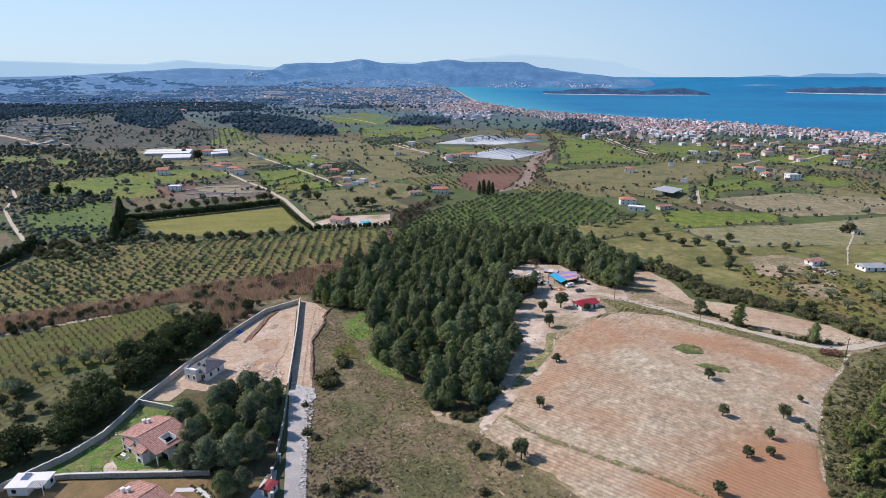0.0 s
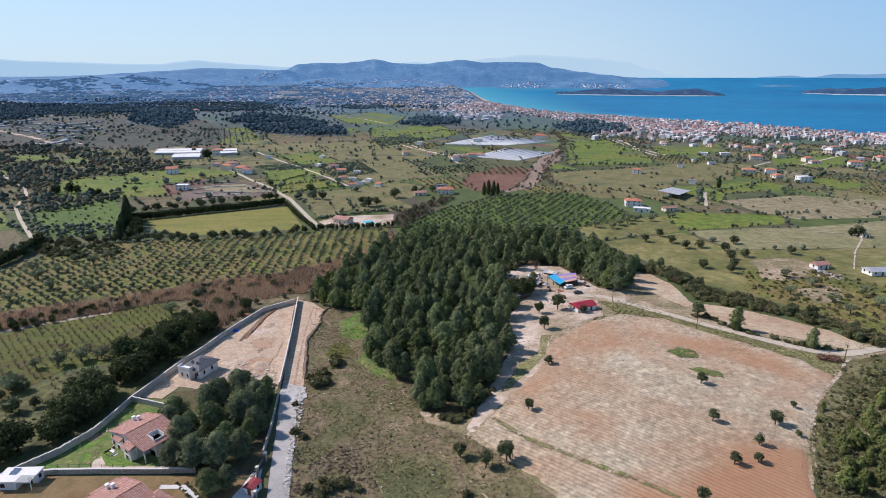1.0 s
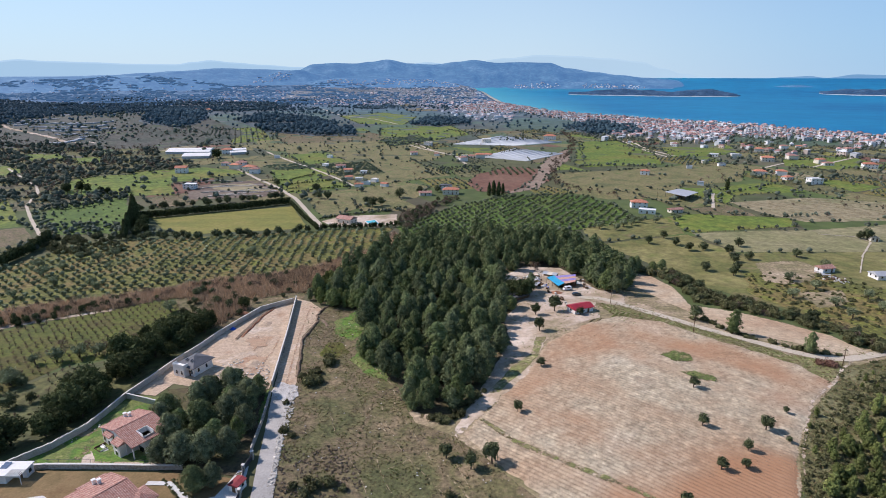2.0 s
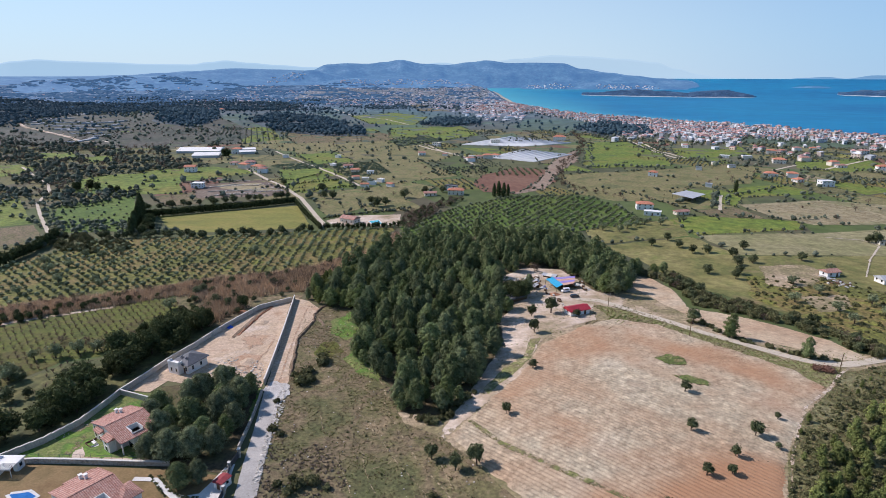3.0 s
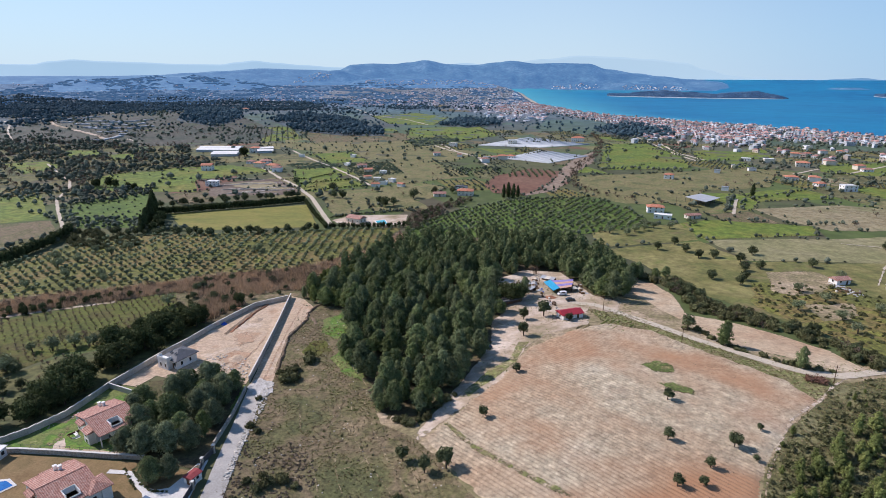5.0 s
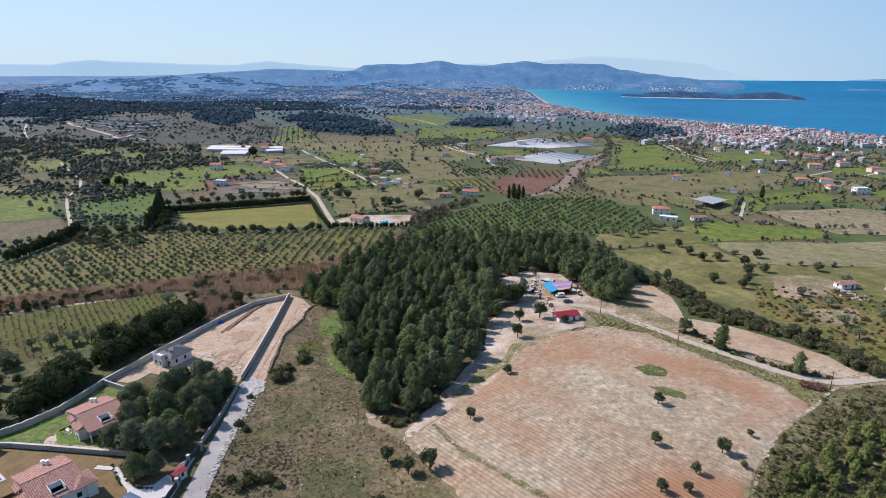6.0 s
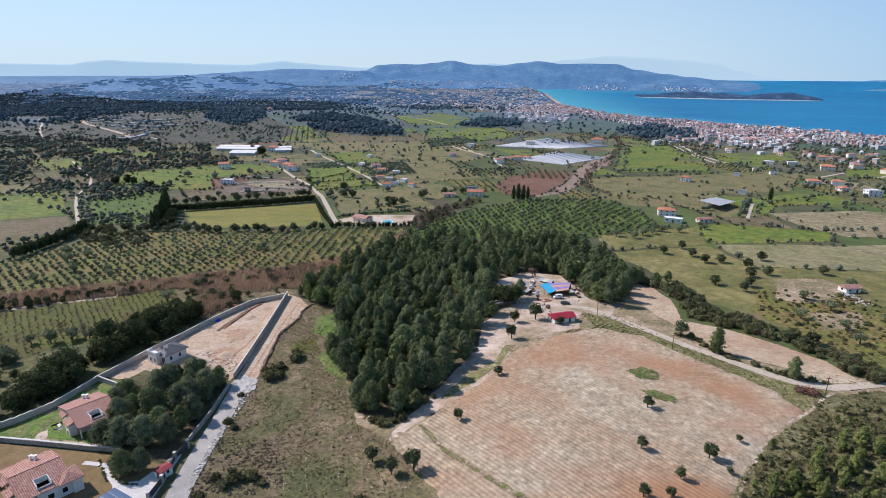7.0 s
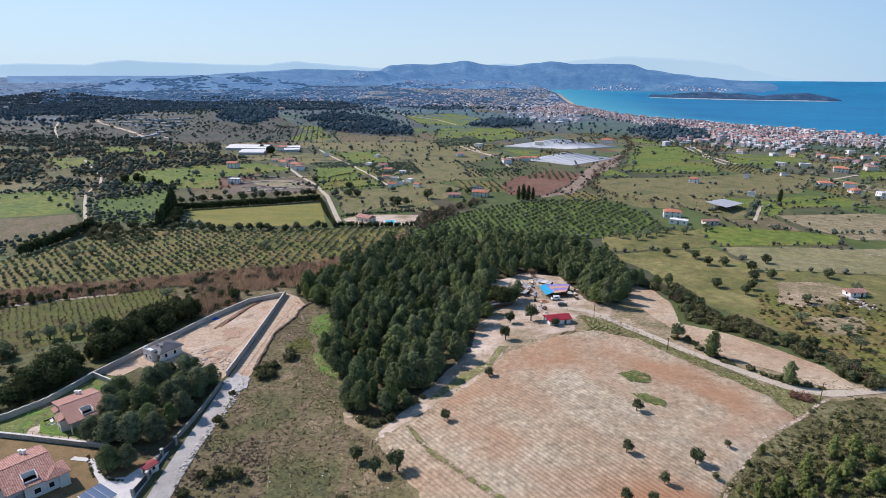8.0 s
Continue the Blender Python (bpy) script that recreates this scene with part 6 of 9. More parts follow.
drape("green_patch", [(-36.0, 238.5), (-31.5, 231.0), (-29.5, 217.0), (-33.0, 208.0), (-41.0, 214.0), (-44.0, 228.0)], M_LAWN, "fresh green grass at the edge of the wood", "grass", 0.11, 1.5, 2.2, free=False)
drape("green_patch", [(-28.0, 200.0), (-22.0, 191.0), (-13.0, 180.0), (-14.0, 176.0), (-22.0, 182.0), (-31.0, 192.0)], M_LAWN, "fresh green grass at the edge of the wood", "grass", 0.11, 1.5, 1.6, free=False)
drape("green_patch", [(-42.0, 207.0), (-36.0, 206.0), (-32.0, 199.0), (-36.0, 193.0), (-43.0, 196.0)], M_VINE, "thin green grass on the hillside", "grass", 0.11, 1.5, 2.2, free=False)

# ---- hedges, scattered trees and far woods ----
HEDGE = [(-233.8, 397.9), (-205.7, 412.6), (-170.2, 431.8), (-134.4, 454.8)]
plant("hedge_cypress", HEDGERS, along(HEDGE, 1.2, 0.3, 31, 0.78, 0.88), "dark clipped cypress of a tall hedge", "hedge", "meadow hedge", 50)
plant("meadow_tree", OAKS, [(x, y, q) for (x, y), q in zip([(-124.7, 503.0), (-115.6, 476.1), (-107.3, 473.9), (-63.8, 448.1), (-70.6, 456.6), (-58.0, 452.0), (-46.2, 482.4), (-170.4, 530.8), (-30.0, 500.0), (-14.0, 508.0)], (1.7, 1.4, 1.6, 1.8, 1.4, 1.5, 1.9, 1.4, 1.5, 1.4))], "large round dark tree in the meadow", "tree", "meadow trees")
plant("meadow_tree", DARKS, [(x, y, q) for (x, y), q in zip([(-347.0, 486.0), (-338.0, 492.0), (-329.0, 488.0), (-316.0, 486.0), (-308.0, 484.0), (-301.4, 696.8), (-208.0, 356.0), (-206.0, 362.0), (-213.0, 371.0), (-217.0, 381.0)], (1.2, 1.3, 1.2, 0.9, 0.9, 1.7, 0.9, 1.0, 1.1, 1.1))], "large dark evergreen tree beside the meadow", "tree", "meadow trees")
plant("hedge_cypress", HEDGERS, along([(-133.0, 452.8), (-112.6, 414.3), (-90.4, 375.4)], 1.2, 0.3, 32, 0.5, 0.6), "dark clipped cypress of a tall hedge", "hedge", "meadow hedge", 40)
plant("hedge_cypress", HEDGERS, along([(-89.4, 378.3), (-64.8, 381.2), (-37.7, 387.1)], 2.0, 0.6, 33, 0.5, 0.7), "dark clipped cypress screening the pool house", "hedge", "pool hedge", 40)
plant("hedge_cypress", HEDGERS, along([(-249.3, 277.0), (-249.4, 296.5), (-254.5, 330.8), (-261.0, 346.2)], 1.7, 0.7, 34, 0.85, 1.1), "dark clipped cypress of a tall hedge", "hedge", "west hedge", 40)
plant("cypress_tree", CYPRESS, [(x, y, s) for (x, y), s in zip([(-213, 351), (-215, 355), (-217, 360), (-220, 366), (-222, 372), (-225, 379), (-228, 386), (-231, 393), (-234, 400)] + [(32.1, 493.6), (36.3, 495.9), (40.2, 493.5), (44.5, 497.5), (250.9, 524.7)], (0.75, 0.85, 0.8, 0.95, 0.9, 1.05, 1.15, 1.45, 1.3, 0.85, 0.95, 0.9, 0.75, 0.8))], "tall dark columnar cypress", "tree", "cypresses")
plant("olive_tree", OAKS, along([(-233.4, 341.3), (-192.0, 351.2), (-166.3, 351.2), (-121.9, 361.6), (-94.4, 372.6)], 4.5, 3, 35, 0.9, 1.3), "grey-green tree along the orchard's far edge", "tree", "orchard edge")
plant("olive_tree", OAKS, along([(-247.4, 422.9), (-217.1, 437.4), (-179.4, 456.8), (-145.7, 477.9)], 6, 4, 36, 1.0, 1.5, 0.9), "grey-green tree behind the hedge", "tree", "orchard edge")
plant("bush", BAREBUSH, spread([(-36.4, 372.6), (-36.5, 422.9), (-6.9, 482.3), (7.8, 477.8), (-19.5, 431.8), (-10.8, 437.3), (-25.4, 382.6)], 5, 2, 37, 0.9, 1.5, 0.9), "bare reddish-brown bush in the gully", "bush", "gully bushes")
plant("bush", OAKS, spread([(-36.4, 372.6), (-36.5, 422.9), (-6.9, 482.3), (7.8, 477.8), (-19.5, 431.8), (-10.8, 437.3), (-25.4, 382.6)], 6, 2, 38, 0.6, 1.0, 0.7), "dark bush in the gully", "bush", "gully bushes")

def patchwork(area, cell, turn, seed):
    """Small fields on a loose grid, with rows of trees and bushes along their edges."""
    rng = np.random.default_rng(seed)
    c, sn = math.cos(turn), math.sin(turn)
    us = [(p[0] * c + p[1] * sn, -p[0] * sn + p[1] * c) for p in area]
    ua = np.arange(min(a for a, b in us), max(a for a, b in us), cell[0])
    va = np.arange(min(b for a, b in us), max(b for a, b in us), cell[1])
    pt = {}
    for i in range(len(ua) + 1):
        for j in range(len(va) + 1):
            u = min(us)[0] + i * cell[0] + rng.uniform(-0.3, 0.3) * cell[0]
            v = min(b for a, b in us) + j * cell[1] + rng.uniform(-0.3, 0.3) * cell[1]
            pt[i, j] = (u * c - v * sn, u * sn + v * c)
    covers = ((M_GREEN, "bright green meadow"), (M_OLIVEG, "dull green meadow"), (M_TAN, "pale stubble field"), (M_PASTURE, "brown pasture"), (M_ORCHARD, "grassy orchard floor"), (M_SCRUBG, "dark scrubby plot"), (M_RED, "red-brown ploughed plot"), (M_HAY, "yellow-green meadow"))
    odds = (0.20, 0.28, 0.04, 0.12, 0.18, 0.11, 0.03, 0.04)
    edge, rows = [], []
    for i in range(len(ua)):
        for j in range(len(va)):
            q = [pt[i, j], pt[i + 1, j], pt[i + 1, j + 1], pt[i, j + 1]]
            m = (sum(a for a, b in q) / 4, sum(b for a, b in q) / 4)
            if not inside(area, *m) or any(inside(f, *m) for f in KNOWN) or in_bay(*m) > -120:
                continue
            k = rng.choice(8, p=odds)
            g = [(m[0] + (a - m[0]) * 0.95, m[1] + (b - m[1]) * 0.95) for a, b in q]
            if rng.uniform() < 0.85:
                drape("field", g, covers[k][0], covers[k][1] + " among the small farms", "field", 0.045, 7, 1.2, free=False)
            if k == 4:
                rows += spread(g, 6.5, 0.7, seed + i * 31 + j, 0.5, 0.9, 0.9, angle=turn)
            for n in (0, 3):
                if rng.uniform() < 0.4:
                    edge += along([q[n], q[(n + 1) % 4]], rng.uniform(1.8, 5), 1.2, seed + i * 17 + j, 0.25, rng.uniform(0.5, 1.1), 0.85)
    plant("hedgerow_tree", FAROLIVES, edge, "small tree or bush of a hedgerow", "tree", "hedgerows", 0)
    plant("orchard_tree", FAROLIVES, rows, "small tree in an orchard row", "tree", "small orchards", 0)


KNOWN = list(FIELDS)
plant("orchard_tree", OLIVES, spread([(30.5, 594.4), (84.9, 594.1), (87.2, 645.4), (42.3, 645.6)], 7.0, 0.5, 440, 0.7, 0.9, 0.9, angle=0.1), "small tree in a row on the red field", "tree", "red field rows", 60)
BARE = [REDF, BANK, [(22.5, 727.0), (82.6, 682.5), (143.3, 765.4), (79.7, 836.5)], [(-16.3, 865.6), (80.3, 843.5), (166.6, 904.7), (66.8, 1025.6)]]
KNOWN += BARE
MID = [(-397.1, 390.2), (-746.6, 628.0), (-899.9, 836.5), (-734.5, 947.8), (-396.3, 1047.1), (18.0, 1142.5), (232.4, 1092.7), (466.1, 912.9), (759.9, 835.9), (592.8, 524.4), (418.4, 422.0), (329.4, 412.9), (202.3, 432.9), (153.8, 477.8), (91.1, 509.7), (8.0, 493.7), (-41.3, 482.3), (-92.0, 397.9), (-139.6, 482.3), (-252.2, 431.8), (-330.0, 445.0)]
plant("farmland_tree", FAROLIVES, spread(MID, 8.5, 4, 40, 0.5, 1.35, 0.6, clear=FIELDS, clumped=(70, 0.32)), "grey-green tree scattered over the farmland", "tree", "farmland trees", 40)
plant("farmland_tree", FAROLIVES, spread(MID, 19, 9, 42, 0.4, 1.2, 0.16, clear=BARE), "grey-green tree scattered over the farmland", "tree", "farmland trees", 0)
WEST = [(-420.8, 296.0), (-994.0, 709.0), (-854.1, 754.3), (-713.5, 794.9), (-575.2, 790.9), (-407.5, 771.2), (-309.5, 711.5), (-307.9, 601.6), (-299.0, 540.5), (-300.3, 505.6), (-285.4, 464.6), (-332.3, 448.3), (-365.8, 444.7), (-434.3, 485.8), (-456.7, 451.0)]
GLADES = ([(-545.7, 594.0), (-511.4, 618.9), (-462.0, 584.0), (-471.1, 540.6)], [(-557.8, 703.0), (-522.0, 719.1), (-478.0, 669.8), (-505.3, 646.9)], [(-344.2, 476.2), (-303.4, 472.8), (-281.9, 477.5), (-245.1, 482.0), (-274.8, 529.9), (-286.1, 564.6), (-319.2, 582.4), (-364.8, 570.4), (-384.2, 543.5)], [(-477.9, 680.1), (-452.8, 693.8), (-420.9, 657.0), (-439.2, 636.2)])
HALLS = [(-402.0, 745.0), (-360.0, 670.0), (-300.0, 655.0), (-262.0, 720.0), (-290.0, 785.0), (-402.0, 775.0)]
for g in GLADES:
    drape("meadow", g, M_GREEN, "small green clearing among the groves", "field", 0.12, 4, 1.5)
KNOWN.append(WEST)
plant("farmland_tree", FAROLIVES, spread(MID, 26, 12, 43, 1.5, 2.4, 0.2, clear=BARE, clumped=(80, -0.1)), "large spreading tree on the farmland", "tree", "farmland trees", 0)
patchwork(MID, (40, 58), 0.35, 800)
drape("grove", WEST, M_ROUGH, "dark green scrubby ground of the western groves", "scrub", 0.02, 14, 4, free=False)
plant("bare_far_tree", BAREFAR, spread(WEST, 15, 7, 430, 1.0, 1.8, 0.6, clear=list(GLADES) + [HALLS]), "leafless grey-brown tree of the western groves", "tree", "bare trees", 0)
plant("farmland_tree", FAROLIVES, spread(WEST, 6.8, 3.2, 41, 0.7, 2.3, 0.9, clear=KNOWN[:-1] + list(GLADES) + [HALLS], clumped=(40, -0.14)), "dense grey-green tree of the western groves", "tree", "western groves", 40)
plant("farmland_tree", FAROLIVES, along([(-273.1, 358.1), (-316.7, 409.0), (-344.1, 451.5), (-358.3, 486.2), (-387.1, 518.8), (-425.1, 545.7)], 3.2, 9, 411, 0.6, 1.5, 0.8), "grey-green tree beside the winding lane", "tree", "western groves", 0)
plant("farmland_tree", FAROLIVES, spread([(-349.5, 462.4), (-297.1, 500.6), (-277.4, 458.6), (-308.9, 417.5)], 5, 2.5, 412, 0.8, 1.7, 0.8), "grey-green tree below the groves", "tree", "western groves", 0)
plant("farmland_tree", FAROLIVES, spread([(-287.0, 377.0), (-239.8, 388.5), (-224.3, 367.8), (-187.1, 368.6), (-181.0, 357.6), (-260.9, 343.6)], 5, 2.5, 413, 0.7, 1.5, 0.8), "grey-green tree at the orchard's edge", "tree", "western groves", 0)
plant("orchard_tree", FAROLIVES, spread([(-322.8, 428.0), (-279.5, 453.9), (-232.9, 382.6), (-276.3, 371.6)], 9, 1.2, 414, 0.35, 0.7, 0.8, angle=0.3), "young tree in the rough meadow", "tree", "western groves", 0)
plant("farmland_tree", FAROLIVES, spread([(-427.0, 442.7), (-417.6, 493.0), (-354.7, 450.4), (-288.1, 364.1), (-437.1, 453.1)], 7, 3, 415, 0.7, 1.6, 0.5), "grey-green tree beside the meadow", "tree", "western groves", 0)
plant("bare_far_tree", BAREFAR, along([(189.2, 1097.6), (181.1, 938.8), (151.0, 774.3), (120.2, 693.4), (103.7, 618.3), (98.4, 548.0), (121.5, 510.6), (147.7, 495.5)], 2.5, 5, 416, 0.6, 1.1, 0.9), "leafless thicket along the sunken track", "bush", "bare trees", 0)
plant("farmland_tree", FAROLIVES, along([(135.8, 651.9), (180.9, 673.0), (202.8, 658.5), (234.1, 670.4)], 3.5, 2.5, 417, 0.7, 1.5, 0.85), "grey-green tree of a hedgerow", "tree", "hedgerows", 0)
drape("grove", [(-307.0, 247.2), (-300.0, 286.8), (-283.8, 311.2), (-268.6, 340.8), (-261.6, 339.1), (-247.6, 321.5), (-254.9, 291.2), (-264.1, 256.0), (-277.2, 225.4)], M_ROUGH, "rough dark ground between field and hedge", "scrub", 0.1, 4, 1.5, free=False)
plant("farmland_tree", FAROLIVES, spread([(-307.0, 247.2), (-297.7, 284.8), (-281.4, 308.9), (-266.2, 338.2), (-249.7, 323.9), (-257.0, 293.3), (-268.0, 259.3), (-280.9, 228.1)], 6, 2.5, 419, 0.7, 1.4, 0.8), "grey-green tree between field and hedge", "tree", "western groves", 0)
plant("farmland_tree", FAROLIVES, spread([(-383.6, 332.9), (-437.5, 404.4), (-435.1, 434.2), (-459.3, 444.9), (-496.4, 403.9), (-401.3, 316.2)], 6, 2.5, 420, 0.7, 1.6, 0.8), "grey-green tree beside the meadow", "tree", "western groves", 0)
plant("farmland_tree", FAROLIVES, along([(-441.8, 408.2), (-411.5, 429.0), (-379.4, 456.3)], 3, 3, 421, 0.7, 1.6, 0.9), "grey-green tree of a hedgerow", "tree", "hedgerows", 0)
WOODS = ([(-464.2, 1169.0), (-483.4, 1395.0), (-333.6, 1288.5), (-208.7, 1092.7), (-177.3, 975.6), (-249.6, 956.9), (-351.1, 1005.0)], [(-628.3, 1092.7), (-756.5, 1395.0), (-729.7, 1543.3), (-527.6, 1182.7), (-499.8, 1005.0)], [(-1273.8, 1092.7), (-1712.9, 1786.3), (-1647.6, 2162.7), (-1227.3, 2162.7), (-841.9, 2257.6), (-590.0, 1994.9), (-540.8, 1520.2), (-749.4, 1434.4), (-962.7, 1357.6), (-876.7, 1005.0)],
         [(-113.1, 1225.9), (-92.4, 1476.1), (-5.8, 1476.1), (20.2, 1288.5), (-51.1, 1182.7)], [(202.2, 1169.0), (308.6, 1395.0), (356.2, 1225.9), (326.1, 1047.0), (228.6, 1025.6)], [(-1801.1, 1207.0), (-2252.9, 2103.1), (-2413.9, 2561.3), (-1416.5, 2055.7), (-1116.3, 1957.6), (-1071.2, 1570.6), (-1185.0, 1279.5), (-1195.0, 897.4)])
# Floor colour carries haze blue and darkens the gaps between the trees.
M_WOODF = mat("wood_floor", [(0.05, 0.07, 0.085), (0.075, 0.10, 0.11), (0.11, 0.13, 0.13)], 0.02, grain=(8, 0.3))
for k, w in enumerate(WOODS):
    drape("wood_floor", w, M_WOODF, "dark undergrowth of the far pine wood, tinted with haze", "ground", 0.3, 14, 6, free=False)
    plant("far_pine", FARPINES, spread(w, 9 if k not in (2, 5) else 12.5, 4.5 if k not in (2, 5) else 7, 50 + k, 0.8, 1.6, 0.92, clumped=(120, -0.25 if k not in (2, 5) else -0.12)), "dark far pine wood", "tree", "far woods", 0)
EDGES = [f for f in FIELDS[16:] if f not in LANES]
for k, poly in enumerate(EDGES):
    if min(p[1] for p in poly) > 330:
        plant("boundary_tree", FAROLIVES, along(list(poly) + [poly[0]], 4.5, 1.6, 70 + k, 0.35, 1.15, 0.38), "small tree on a field boundary", "tree", "boundary trees", 2)
FARFIELD = [(-2600, 1300), (-1700, 2600), (-200, 2750), (60, 2400), (150, 1900), (250, 1500), (450, 1150), (-300, 950), (-1500, 900)]
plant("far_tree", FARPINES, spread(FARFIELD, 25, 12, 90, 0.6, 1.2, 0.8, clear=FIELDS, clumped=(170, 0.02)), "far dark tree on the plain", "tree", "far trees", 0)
plant("far_tree", FAROLIVES, spread([(189.3, 1092.7), (420.5, 1169.0), (511.7, 1004.9), (764.4, 947.6), (925.9, 835.9), (592.8, 524.4), (433.5, 524.4), (323.5, 624.3), (258.0, 822.1)], 12, 6, 91, 0.8, 1.9, 0.7, clear=FIELDS, clumped=(60, -0.1)), "dark garden tree among the villas", "tree", "villa trees", 0)

def row_crop(poly, gap, angle, wide, high, material, label, seed, keep=0.85):
    """Rows of low plants across a field, broken by gaps."""
    rng = np.random.default_rng(seed)
    c, sn = math.cos(angle), math.sin(angle)
    us = [(p[0] * c + p[1] * sn, -p[0] * sn + p[1] * c) for p in poly]
    V = []
    for v in np.arange(min(b for a, b in us) + gap / 2, max(b for a, b in us), gap):
        for u in np.arange(min(a for a, b in us), max(a for a, b in us), 2.4):
            x, y = u * c - v * sn, u * sn + v * c
            if rng.uniform() > keep or not inside(poly, x, y):
                continue
            z, k = ground(x, y) + 0.1, rng.uniform(0.6, 1.25)
            ends = []
            for du in (0, 2.2):
                for dv, h in ((-wide / 2, 0), (rng.uniform(-0.1, 0.1), high * k), (wide / 2, 0)):
                    ends.append(((u + du) * c - (v + dv) * sn, (u + du) * sn + (v + dv) * c, z + h))
            a, b, d, e, f, g = ends
            V += [a, b, f, a, f, e, b, d, g, b, g, f]
    V = np.array(V)
    tagged(new("crop_rows", tri_mesh("crop_rows", V, np.arange(len(V)).reshape(-1, 3), material)), label, "crop", kind="stuff")


plant("farmland_tree", FAROLIVES, along([(204.0, 451.0), (214.0, 477.0), (225.0, 503.0), (241.0, 543.0)], 4.5, 1.6, 461, 0.7, 1.5, 0.8), "grey-green tree beside the lane to the sheds", "tree", "hedgerows", 20)
plant("farmland_tree", FAROLIVES, along([(213.0, 448.0), (224.0, 475.0), (235.0, 502.0)], 4.5, 1.6, 462, 0.6, 1.3, 0.7), "grey-green tree beside the lane to the sheds", "tree", "hedgerows", 20)
plant("farmland_tree", FAROLIVES, along([(-95.9, 409.5), (-68.9, 421.7), (-34.8, 444.0)], 2.4, 1.0, 463, 0.6, 0.9, 0.95), "dark hedge behind the house with the pool", "tree", "hedgerows", 30)
plant("farmland_tree", FAROLIVES, spread([(-36.9, 634.8), (24.7, 661.6), (28.4, 609.1), (-26.3, 582.2)], 6.0, 1.0, 464, 0.6, 1.1, 0.9, angle=0.4), "grey-green olive in a dense small grove", "tree", "farmland trees", 0)
plant("farmland_tree", FAROLIVES, along([(239.9, 505.2), (306.4, 552.2), (379.1, 579.6)], 4.5, 2.0, 465, 0.5, 1.2, 0.7), "grey-green tree of a hedgerow", "tree", "hedgerows", 0)
plant("farmland_tree", FAROLIVES, along([(212.0, 431.0), (229.0, 425.9), (252.3, 421.1), (287.7, 431.7)], 4.0, 2.0, 466, 0.5, 1.3, 0.7), "grey-green tree of a hedgerow", "tree", "hedgerows", 0)
row_crop([(-428.9, 1025.6), (-383.5, 1069.4), (-296.6, 896.7), (-339.6, 836.5)], 9.0, 1.95, 2.4, 1.2, L_FAROLIVE, "rows of trees in the small far orchard", 701)
row_crop([(236.0, 466.0), (308.6, 488.0), (366.0, 465.0), (345.0, 420.0), (260.0, 410.0), (243.0, 430.0)], 2.6, 0.05, 0.6, 0.14, L_STRAW, "low rows of dry stubble", 702, 0.5)
row_crop([(-161.4, 655.0), (-110.0, 680.0), (-75.0, 600.0), (-120.0, 575.0)], 3.0, 0.9, 1.1, 0.8, L_OLIVE, "rows of vegetables between the huts", 703, 0.7)
row_crop([(-226.0, 640.0), (-190.0, 670.0), (-150.0, 640.0), (-195.0, 612.0)], 3.0, 0.6, 1.1, 0.7, L_OLIVE, "rows of vegetables below the hamlet", 704, 0.7)
row_crop([(-132.8, 913.4), (-78.3, 1005.4), (-42.2, 925.7), (-97.6, 832.1)], 6.0, 0.4, 1.8, 1.0, L_FAROLIVE, "rows of young trees in the green field", 705, 0.7)
for ln, sd in (([(-164.8, 528.0), (-120.8, 558.9)], 710), ([(-147.9, 498.2), (-98.6, 528.7)], 711), ([(-192.0, 547.0), (-166.0, 556.0), (-150.0, 590.0)], 712), ([(-97.0, 405.0), (-68.0, 424.0), (-40.0, 446.0)], 713)):
    plant("low_hedge", HEDGERS, along(ln, 1.6, 0.3, sd, 0.2, 0.3), "low dark hedge between two plots", "hedge", "plot hedges", 12)

# stone terraces on the western slope
M_TERRACE = mat("terrace_stone", [(0.26, 0.27, 0.28), (0.44, 0.45, 0.46)], 0.3, grain=(6, 0.3))
SLOPE = [(-918.4, 718.7), (-1670.1, 1309.4), (-1301.5, 1444.3), (-971.2, 1554.7), (-518.1, 1178.1), (-373.8, 974.0), (-346.8, 821.0), (-436.5, 824.0), (-556.3, 765.4), (-673.1, 750.2)]
drape("slope", SLOPE, M_SLOPE, "grey-brown slope with scattered bushes", "ground", 0.2, 12, 5, free=False)
plant("farmland_tree", FAROLIVES, spread(SLOPE, 17, 8, 418, 0.8, 2.3, 0.45, clumped=(110, -0.05)), "dark bush scattered over the slope", "tree", "slope bushes", 0)
drape("terrace", [(-1123.0, 1216.5), (-1129.0, 1355.2), (-1084.2, 1456.4), (-713.8, 1148.3), (-598.8, 942.4), (-542.8, 795.1), (-601.5, 802.2), (-785.0, 958.1), (-949.6, 1055.6)], M_SLOPE, "dark stony slope cut into terraces", "terrace", 0.4, 10, 3, free=False)
